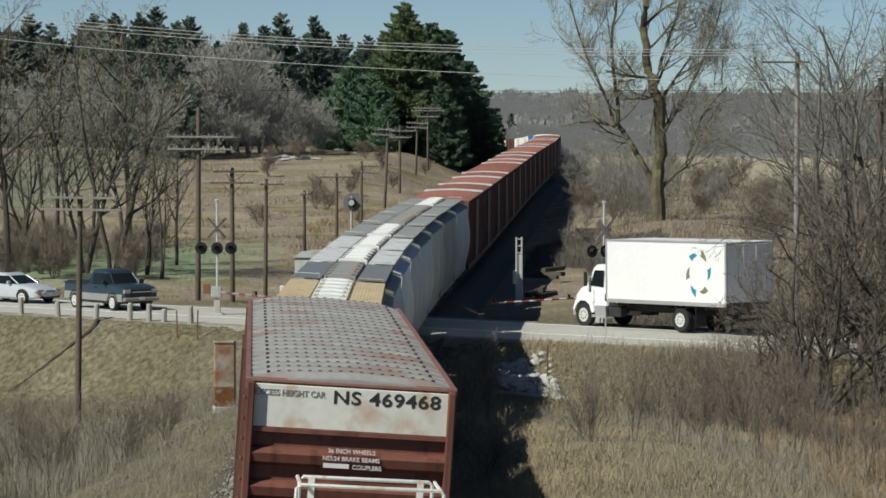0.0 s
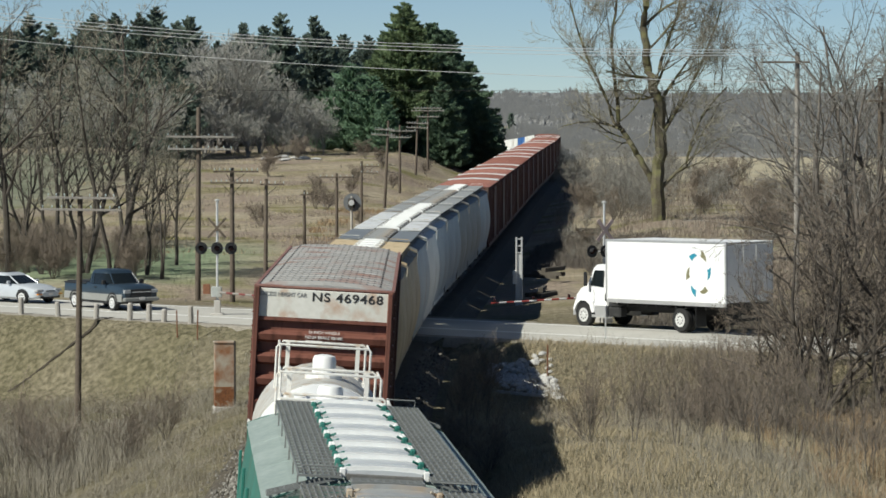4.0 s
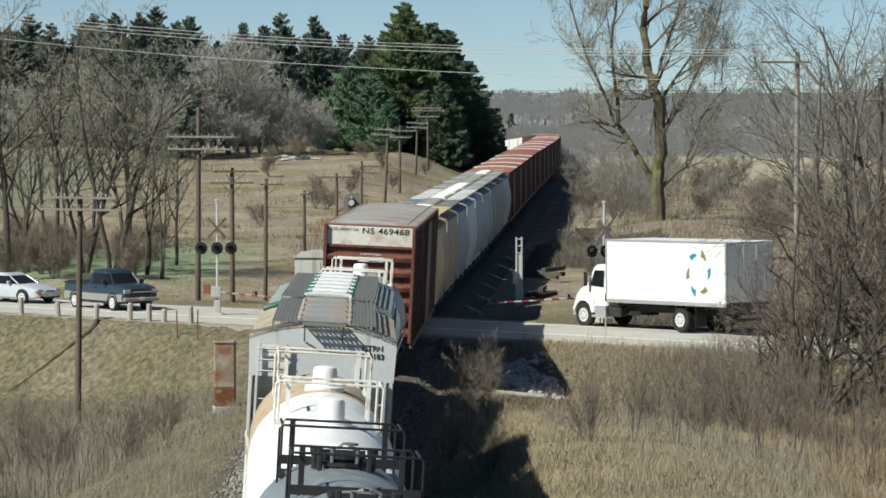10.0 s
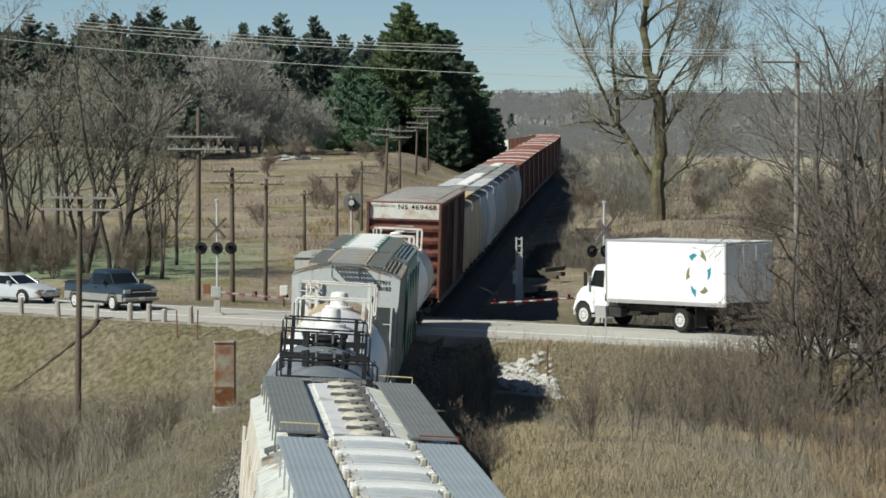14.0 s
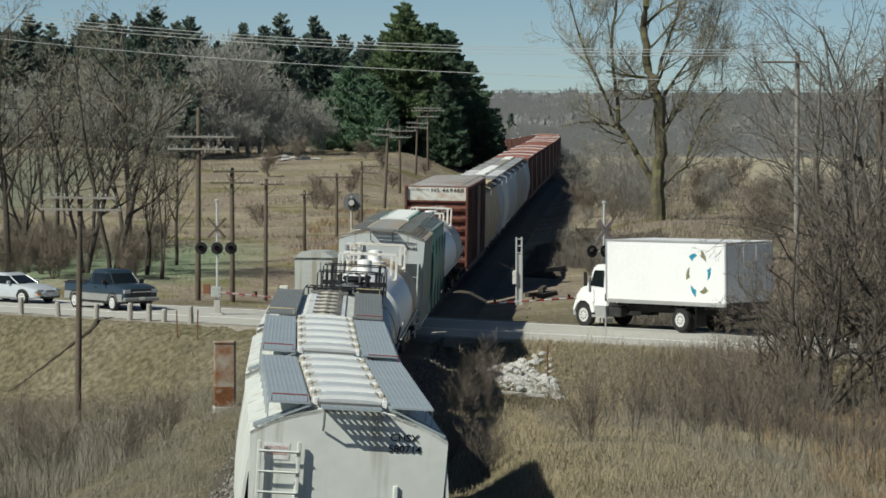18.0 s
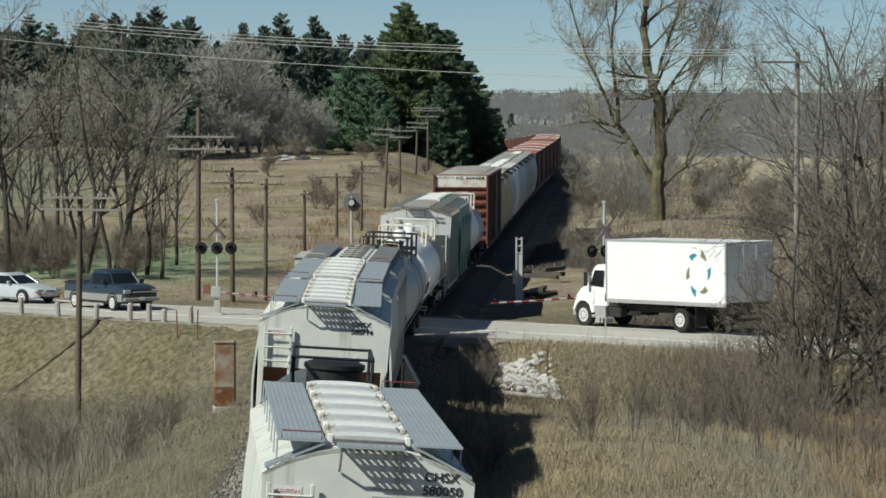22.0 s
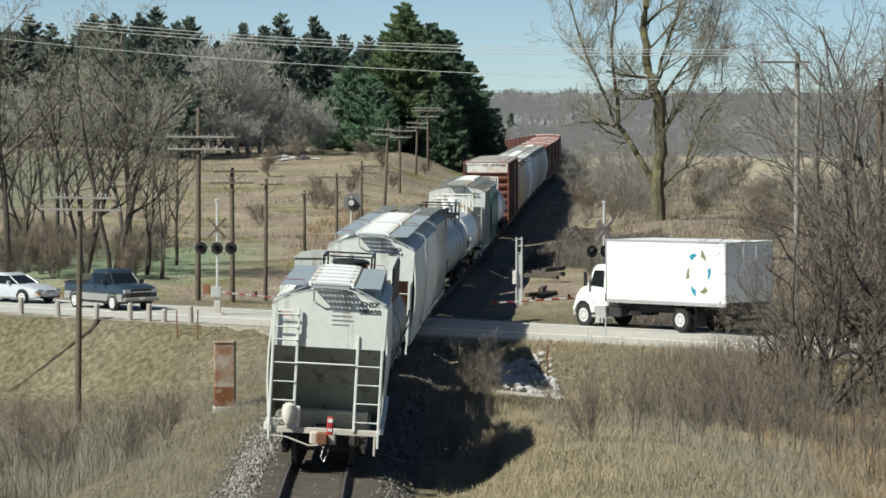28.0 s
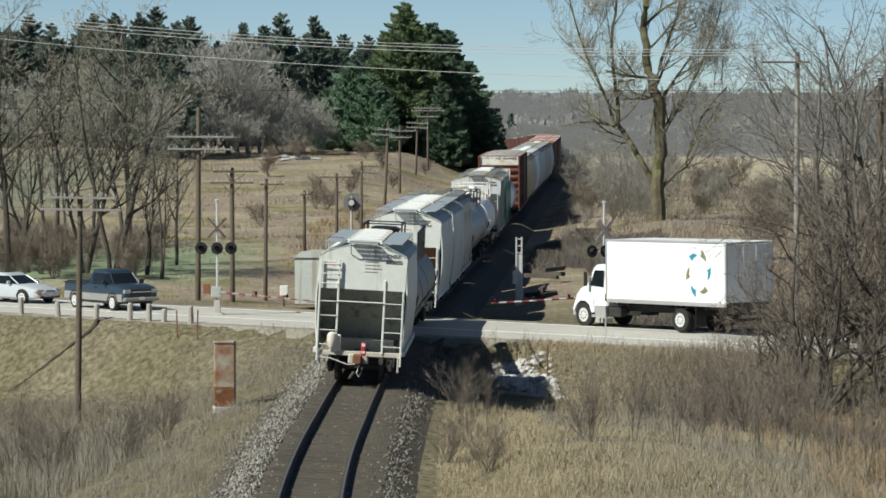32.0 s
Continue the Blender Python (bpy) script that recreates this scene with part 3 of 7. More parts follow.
def truck_frame_mesh():
    b = Build()
    for s in (-1, 1):
        x0, x1 = sorted((s * 0.93, s * 1.09))
        b.prism([(-1.15, 0.38), (-1.15, 0.58), (-0.8, 0.62), (-0.35, 0.75), (0.35, 0.75), (0.8, 0.62), (1.15, 0.58), (1.15, 0.38), (0.8, 0.36), (0.35, 0.22), (-0.35, 0.22), (-0.8, 0.36)], "x", x0, x1)
    b.box(-1.0, 1.0, -0.2, 0.2, 0.45, 0.75, 0.04)
    return b.mesh("truck_frame", "under")


TRUCK_FRAME = truck_frame_mesh()


def running_gear(car, length, near=True):
    """Two trucks, the centre sill and the couplers."""
    sets = []
    for s in (-1, 1):
        y = s * (length / 2 - 1.75)
        o = new("truck_frame", TRUCK_FRAME)
        o.matrix_basis, o.parent = pose(0, y, 0), car
        for a in (-0.88, 0.88):
            w = new("wheelset", WHEELSET)
            w.matrix_basis, w.parent = pose(0, y + a, 0.455), car
            sets.append(w)
    part("centre_sill", Build().box(-0.25, 0.25, -length / 2 + 0.1, length / 2 - 0.1, 0.72, 1.02, 0.03), "under", car)
    for s in (-1, 1):
        c = Build()
        e = s * length / 2
        y0, y1 = sorted((e, e + s * 0.55))
        c.box(-0.09, 0.09, y0, y1, 0.74, 0.96, 0.02)
        y0, y1 = sorted((e + s * 0.42, e + s * 0.68))
        c.box(-0.17, 0.15, y0, y1, 0.70, 1.0, 0.05)
        part("coupler", c, "rust" if near else "under", car, "rust-brown steel knuckle coupler")
    return sets


def ladder(build, x0, x1, y, z0, z1, n, r=0.022):
    for x in (x0, x1):
        build.box(x - 0.03, x + 0.03, y - 0.03, y + 0.03, z0, z1, 0.008)
    for i in range(n):
        z = z0 + (z1 - z0) * (i + 0.5) / n
        build.tube([(x0, y - 0.05, z), (x1, y - 0.05, z)], r, 5)


def hoop(build, pts, r=0.02, sides=5):
    build.tube(pts, r, sides)


def lattice(x0, x1, y0, y1, z, px, py, w=0.014, h=0.03, rise=0.0):
    """An open grating of flat bars. rise: how much its far side in x lies higher."""
    b = Build()

    def zz(x):
        return z + rise * (x - x0) / (x1 - x0)
    k = max(2, int(round((x1 - x0) / px)))
    for i in range(k + 1):
        x = x0 + (x1 - x0) * i / k
        b.box(x - w / 2, x + w / 2, y0, y1, zz(x) - h, zz(x))
    k = max(2, int(round((y1 - y0) / py)))
    for i in range(k + 1):
        y = y0 + (y1 - y0) * i / k
        vs = [(x, yy, zz(x) + dz) for dz in (-h, 0.004) for x, yy in ((x0, y - w / 2), (x1, y - w / 2), (x1, y + w / 2), (x0, y + w / 2))]
        b.add(vs, [(3, 2, 1, 0), (4, 5, 6, 7), (0, 1, 5, 4), (1, 2, 6, 5), (2, 3, 7, 6), (3, 0, 4, 7)])
    return b


def deck(x0, x1, y0, y1, z, ribs, h=0.03):
    """A folded walkway sheet with raised ribs, in one piece."""
    top = []
    w = (x1 - x0) / ribs
    for i in range(ribs):
        x = x0 + w * i
        top += [(x, z), (x + w * 0.25, z), (x + w * 0.32, z + 0.0025), (x + w * 0.68, z + 0.0025), (x + w * 0.75, z)]
    top.append((x1, z))
    return Build().prism(top + [(x1, z - h), (x0, z - h)], "y", y0, y1)


def ribbed(x0, x1, y0, y1, z_of, ys, half, lift):
    """A roof sheet in one piece: z_of(x) gives its crown, ys the places of the raised ribs."""
    cols = [x0 + (x1 - x0) * i / 8 for i in range(9)]
    rows = [(y0, 0.0)]
    for y in ys:
        rows += [(y - half, 0.0), (y - half * 0.7, lift), (y + half * 0.7, lift), (y + half, 0.0)]
    rows.append((y1, 0.0))
    b = Build()
    vs = [(x, y, z_of(x) + (l if 0 < i < 8 else 0)) for y, l in rows for i, x in enumerate(cols)]
    vs += [(x, y, z_of(x) - 0.06) for y in (y0, y1) for x in cols]
    k, n = 9, len(rows)
    fs = [(r * k + i, r * k + i + 1, (r + 1) * k + i + 1, (r + 1) * k + i) for r in range(n - 1) for i in range(8)]
    o = n * k
    fs += [(o + i, o + i + 1, i + 1, i) for i in range(8)] + [((n - 1) * k + i, (n - 1) * k + i + 1, o + k + i + 1, o + k + i) for i in range(8)]
    fs += [(o + i, o + k + i, o + k + i + 1, o + i + 1) for i in range(8)]
    return b.add(vs, fs)


def corrugated(x, s, ys0, ys1, n, z0, z1, deep=0.08):
    """An upright wall folded into ribs, in one piece; s: the side that faces out."""
    pts = []
    w = (ys1 - ys0) / n
    for i in range(n):
        y = ys0 + w * i
        pts += [(x, y), (x, y + w * 0.40), (x + s * deep, y + w * 0.44), (x + s * deep, y + w * 0.56), (x, y + w * 0.60)]
    pts += [(x, ys1), (x - s * 0.05, ys1), (x - s * 0.05, ys0)]
    return Build().prism(pts, "z", z0, z1)


def hopper(length, eave, peak, body, side, walk_mat, hatch_mat, label, iron="red_iron", style="trough", boards="deck", marks=None, slope="cream", lines=0, near=True, number_size=0.165, last=False, shade_line=0.36, mark_x=0.64, mark_z=-0.03, left_side=None, latch="hatch_grey", roof_mat=None, hw=1.46, bays=0, trough=0.50, board_in=0.64, board_out=1.30, ribs=True, bulge=0.15):
    """A covered hopper car. Its end faces -y. bays: the bulges along each side."""
    car = thing("hopper_car", Matrix(), label, "railway car", "cars of the freight train")
    L, zb = length / 2, 1.08
    end_low = eave - (eave - zb) * shade_line          # the end plate stops here; below it the slope sheet falls inward
    # side shells, bulged
    for s in (-1, 1):
        prof = []
        for i in range(9):
            q = i / 8
            prof.append((s * (hw + (0.20 if bays else bulge) * math.sin(math.pi * q) - 0.02), zb + (eave - zb) * q))
        b = Build()
        if bays:
            rows = []
            for j in range(bays * 8 + 1):
                q = abs(math.sin(math.pi * j / 8)) ** 0.6
                y = -L + 0.03 + (length - 0.06) * j / (bays * 8)
                rows.append([(s * (hw - 0.03 + (abs(x) - hw + 0.05) * (0.15 + 1.25 * q)), y, z) for x, z in prof])
            b.strip(rows)
            b.strip([[(x - s * 0.05, y, z) for x, y, z in r] for r in rows])
        else:
            b.prism(prof + [(x - s * 0.05, z) for x, z in prof][::-1], "y", -L + 0.02, L - 0.02)
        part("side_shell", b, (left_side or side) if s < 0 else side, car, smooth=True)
    # vertical side ribs
    for s in (-1, 1):
        rib = None
        for i in range(5 if near and ribs and not bays else 0):
            m = pose(s * (hw + 0.105), -L + 0.06 + (length - 0.12) * i / 4, zb)
            if rib is None:
                rib = part("side_rib", Build().box(-0.025, 0.025, -0.035, 0.035, 0, (eave - zb) * 0.86, 0.01), (left_side or side) if s < 0 else side, car)
                rib.matrix_basis = m
            else:
                twin(rib, m)
    # roof, an arc
    arc = [(-hw - 0.03 + (2 * hw + 0.06) * i / 12, eave + (peak - eave) * math.sin(math.pi * i / 12) ** 0.8) for i in range(13)]
    k = int(length / 2.4)

    def crown(x):
        return float(np.interp(x, [c[0] for c in arc], [c[1] for c in arc]))
    part("roof", ribbed(-hw - 0.03, hw + 0.03, -L, L, crown, [-L + 0.25 + (length - 0.5) * i / max(k - 1, 1) for i in range(k)], 0.03, 0.010), roof_mat or body, car)
    # ends
    for s in (-1, 1):
        e = s * L
        pl = Build()
        plate = [(-hw, end_low), (hw, end_low)] + [(x, z) for x, z in arc[::-1]]
        y0, y1 = sorted((e, e - s * 0.06))
        pl.prism(plate, "y", y0, y1)
        part("end_plate", pl, body, car)
        sl = Build()
        dep = 1.9
        y_in = e - s * dep
        vs = [(-hw + 0.04, e - s * 0.07, end_low + 0.02), (hw - 0.04, e - s * 0.07, end_low + 0.02), (hw - 0.04, y_in, 1.35), (-hw + 0.04, y_in, 1.35)]
        vs += [(x, y - s * 0.04, z - 0.04) for x, y, z in vs]
        sl.add(vs, [(0, 1, 2, 3), (7, 6, 5, 4), (0, 4, 5, 1), (2, 6, 7, 3), (1, 5, 6, 2), (3, 7, 4, 0)])
        part("slope_sheet", sl, slope, car)
        if not near:
            continue
        for x in (-hw + 0.05, hw - 0.05):
            part("corner_post", Build().box(x - 0.04, x + 0.04, min(e, e - s * 0.1), max(e, e - s * 0.1), 1.0, end_low, 0.012), body, car)
        for x in (-0.79, 0.78):
            part("end_post", Build().box(x - 0.036, x + 0.036, min(e + s * 0.05, e - s * 0.05), max(e + s * 0.05, e - s * 0.05), 1.0, end_low + 0.35, 0.012), body, car)
        part("end_sill", Build().box(-hw + 0.03, hw - 0.03, min(e, e - s * 0.14), max(e, e - s * 0.14), 0.90, 1.05, 0.02), "cream_dusty", car, "dusty end sill")
        if s < 0:
            ld = Build()
            ladder(ld, -1.40, -0.78, e - 0.10, end_low - 0.0, eave - 0.12, 3)
            part("end_ladder", ld, body, car)
            lw = Build()
            n = 4
            for x0, x1 in ((-1.42, -0.80), (0.79, 1.44)):
                for i in range(n):
                    z = 1.25 + i * (end_low - 1.2) / n
                    lw.tube([(x0, e - 0.08, z), (x1, e - 0.08, z)], 0.019, 5)
            lw.tube([(-0.79, e - 0.08, end_low - 0.42), (0.78, e - 0.08, end_low - 0.42)], 0.026, 5)
            lw.box(1.385, 1.445, e - 0.12, e - 0.05, 0.60, end_low, 0.01)
            lw.box(-1.445, -1.385, e - 0.12, e - 0.05, 0.70, end_low, 0.01)
            part("grab_iron", lw, body, car)
    # roof walkways
    wz, wx0, wx1 = peak + 0.06, board_in, board_out
    if boards == "lattice":
        wx0, wx1 = 0.58, 1.14
    if not near:
        wx0, wx1 = 0.5, 1.15
    for s in (-1, 1):
        x0, x1 = sorted((s * wx0, s * wx1))
        if boards == "deck" or not near:
            b = deck(x0, x1, -L - 0.02, L - 0.05, wz, 9 if near else 3)
        else:
            b = lattice(x0, x1, -L - 0.02, L - 0.05, wz, 0.075, 0.40, 0.017)
        o = part("running_board", b, walk_mat, car)
        if near:
            bracket = None
            for i in range(7):
                y = -L + 0.3 + (length - 0.6) * i / 6
                m = pose(s * wx1, y, eave + 0.05)
                if bracket is None:
                    bracket = part("bracket", Build().box(-0.012, 0.012, -0.012, 0.012, 0, wz - 0.07 - eave), walk_mat, o)
                    bracket.matrix_basis = m
                else:
                    twin(bracket, m)
            xg0, xg1 = s * (wx0 + 0.05), s * (wx1 - 0.05)
            for y in ((-L + 0.04,) if s < 0 else (L - 0.12,)):
                g = Build()
                hoop(g, [(xg0, y, wz), (xg0, y, wz + 0.11), (xg1, y, wz + 0.11), (xg1, y, wz)], 0.011)
                part("hand_hold", g, iron, o, "painted grab iron")
    if near:
        for s in (-1, 1):
            y0, y1 = sorted((s * L, s * (L + 0.40)))
            o = part("end_platform", lattice(-0.46, 0.46, y0, y1, wz - 0.02, 0.10, 0.10, 0.030, 0.035), walk_mat, car, "open grating end platform")
            for x in (-0.42, 0.42):
                br = Build()
                br.tube([(x, s * (L + 0.37), wz - 0.05), (x, s * (L + 0.22), wz - 0.30), (x, s * (L + 0.03), wz - 0.42)], 0.02, 5)
                part("bracket", br, walk_mat, o)
            if s < 0:
                lft = lattice(-hw + 0.02, -0.62, -L, -L + 0.45, eave + 0.1, 0.11, 0.11, 0.02, 0.03, rise=wz - eave - 0.12)
                part("corner_step", lft, walk_mat, car, "sloping grating step")["kind"] = "stuff"
            sidegr = lattice(0.62, hw - 0.02, y0 if s > 0 else -L, y1 if s > 0 else -L + 0.6, wz - 0.02, 0.11, 0.11, 0.02, 0.03, rise=-(wz - eave - 0.1))
            part("corner_step", sidegr, walk_mat, car, "sloping grating step")["kind"] = "stuff"
    # hatches
    if style == "trough":
        k = max(4, int(round(length / 1.95)))
        step = (length - 0.7) / k
        base = Build().box(-trough + 0.01, trough - 0.01, -L + 0.3, L - 0.3, peak - 0.04, peak + 0.05)
        part("hatch_coaming", base, "hatch_iron" if near else body, car)
        hm = Build()
        a = [(trough * u, w) for u, w in ((-1, 0.0), (-0.98, 0.035), (-0.68, 0.055), (0, 0.064), (0.68, 0.055), (0.98, 0.035), (1, 0.0))]
        hm.prism(a, "y", -step / 2 + 0.07, step / 2 - 0.07)
        hm.prism([(x, z + 0.012) for x, z in a] + [(x, z - 0.01) for x, z in a[::-1]], "y", -0.03, 0.03)
        strap = Build()
        for yy in (-step / 2 + 0.12, step / 2 - 0.12):
            strap.prism([(x * 1.08, z + 0.05) for x, z in a] + [(x * 1.08, z - 0.005) for x, z in a[::-1]], "y", yy - 0.036, yy + 0.036)
            for x in (-trough - 0.05, trough + 0.05):
                strap.box(x - 0.04, x + 0.04, yy - 0.06, yy + 0.06, -0.05, 0.07, 0.012)
        band = None
        for i in range(k if near else 0):
            m = pose(0, -L + 0.35 + step * (i + 0.5), peak + 0.047)
            band = part("hatch_strap", strap, ("strap" if hatch_mat != "hatch_grey" else "hatch_grey") if near else "hatch_iron", car) if band is None else twin(band, m)
            band["kind"] = "stuff"
            if i == 0:
                band.matrix_basis = m
        first = None
        for i in range(k):
            m = pose(0, -L + 0.35 + step * (i + 0.5), peak + 0.045)
            first = part("hatch_cover", hm, hatch_mat, car) if first is None else twin(first, m)
            first.matrix_basis = m if i == 0 else first.matrix_basis
        if near:
            lt = Build()
            for s in (-1, 1):
                for yy in (-step * 0.27, step * 0.23):
                    lt.box(s * (trough + 0.06) - 0.045, s * (trough + 0.06) + 0.045, yy - 0.05, yy + 0.05, -0.05, 0.08, 0.02)
                    lt.tube([(s * (trough - 0.06), yy, 0.08), (s * (trough + 0.10), yy + 0.05, 0.0)], 0.018, 5)
            f2 = None
            for i in range(k):
                m = pose(0, -L + 0.35 + step * (i + 0.5), peak + 0.05)
                f2 = part("hatch_latch", lt, latch, car) if f2 is None else twin(f2, m)
                f2["kind"] = "stuff"
                if i == 0:
                    f2.matrix_basis = m
    else:
        k = 7
        hm = Build()
        hm.lathe([(0, 0.24), (0.06, 0.24), (0.08, 0.20), (0.10, 0.08), (0.105, 0.02)], "z", (0, 0, 0), 16)
        lock = Build().box(-0.30, 0.30, -0.028, 0.028, 0.08, 0.13, 0.012)
        lock.box(-0.05, 0.05, -0.15, 0.15, 0.10, 0.14, 0.012)
        lock.box(0.22, 0.34, -0.07, 0.07, 0.0, 0.11, 0.015)
        part("hatch_coaming", Build().box(-0.46, 0.46, -L + 0.2, L - 0.2, peak - 0.08, peak - 0.005, 0.02), "hatch", car)
        first = None
        for i in range(k):
            m = pose(0.02, -L + 0.6 + (length - 1.2) * i / (k - 1), peak - 0.01)
            first = part("round_hatch", hm, "cream_dusty", car, smooth=True) if first is None else twin(first, m)
            bar = part("hatch_lock", lock, hatch_mat, car, "grimy iron hatch lock") if i == 0 else twin(bar, m)
            if i == 0:
                first.matrix_basis = m
                bar.matrix_basis = m
    # bays under the body
    for y in (-length * 0.22, length * 0.22):
        part("discharge_bay", Build().prism([(y - 1.6, zb + 0.3), (y + 1.6, zb + 0.3), (y + 0.4, 0.35), (y - 0.4, 0.35)], "x", -1.1, 1.1), body, car)
    for s in (-1, 1):
        part("side_sill", Build().box(s * 1.5 - 0.05, s * 1.5 + 0.05, -L, L, 0.95, 1.12, 0.01), body, car)
    face = pose(0, -L - 0.012, 0, 90, 0, 0)
    if marks:
        top, low = marks
        words(top, number_size, face @ pose(mark_x, eave + mark_z, 0), "ink", car, wide=1.05)
        words(low, number_size, face @ pose(mark_x - 0.02, eave + mark_z - number_size * 1.08, 0), "ink", car, wide=1.05)
        part("warning_plate", Build().box(-1.33, -0.93, -L - 0.010, -L - 0.004, eave - 0.42, eave - 0.16), "hatch", car, "pale warning plate")
        words("CAUTION", 0.075, face @ pose(-1.13, eave - 0.26, 0), "ink_red", car, align="CENTER")
        part("lettering_bar", Build().box(-1.29, -0.97, -L - 0.016, -L - 0.009, eave - 0.34, eave - 0.31), "ink_red", car)
        for i in range(lines):
            z = eave - 0.16 - i * 0.115
            bar = Build().box(0.06, 0.50 + 0.06 * (i % 3), -L - 0.016, -L - 0.004, z, z + 0.022)
            part("lettering_bar", bar, "hatch_grey", car, "line of small grey lettering")
    sets = running_gear(car, length, near)
    if last:
        eot = Build().box(0.10, 0.27, -L - 0.72, -L - 0.50, 0.95, 1.42, 0.03)
        o = part("rear_marker", eot, "signal_red", car, "red end-of-train marker box")
        for z0, z1 in ((1.28, 1.38), (1.05, 1.12)):
            part("marker_plate", Build().box(0.125, 0.245, -L - 0.735, -L - 0.722, z0, z1), "ink_white", o)
        br = Build()
        br.lathe([(0, 0.10), (0.10, 0.15), (0.34, 0.18), (0.48, 0.15), (0.54, 0.06)], "z", (-0.92, -L - 0.10, 1.14), 14)
        br.box(-1.0, -0.62, -L - 0.05, -L + 0.05, 1.05, 1.6, 0.03)
        part("brake_gear", br, "tan", car, "dusty tan brake housing", smooth=True)
        part("draft_box", Build().box(-0.34, 0.34, -L - 0.22, -L + 0.02, 0.66, 0.98, 0.05), "cream_dusty", car, "dusty coupler housing")
        part("uncoupling_lever", Build().tube([(-1.35, -L - 0.16, 0.82), (-0.95, -L - 0.20, 0.80), (-0.35, -L - 0.34, 0.62), (0.0, -L - 0.42, 0.66)], 0.022, 6), "cream_dusty", car, smooth=True)
        for x in (-1.32, 1.34):
            part("sill_step", Build().box(x - 0.03, x + 0.03, -L - 0.04, -L + 0.02, 0.42, 0.92, 0.01).box(x - 0.03, x + 0.03, -L - 0.04, -L + 0.40, 0.40, 0.44), "cream_dusty", car)
        part("brake_chain", Build().tube([(0.05, -L - 0.30, 0.62), (-0.02, -L - 0.36, 0.35), (0.05, -L - 0.34, 0.22), (0.13, -L - 0.30, 0.38)], 0.018, 5), "rim", car)
        hose = Build().tube([(0.15, -L - 0.4, 0.8), (0.17, -L - 0.62, 0.5), (0.10, -L - 0.66, 0.28)], 0.03, 6)
        part("air_hose", hose, "black", car)
    return car, sets


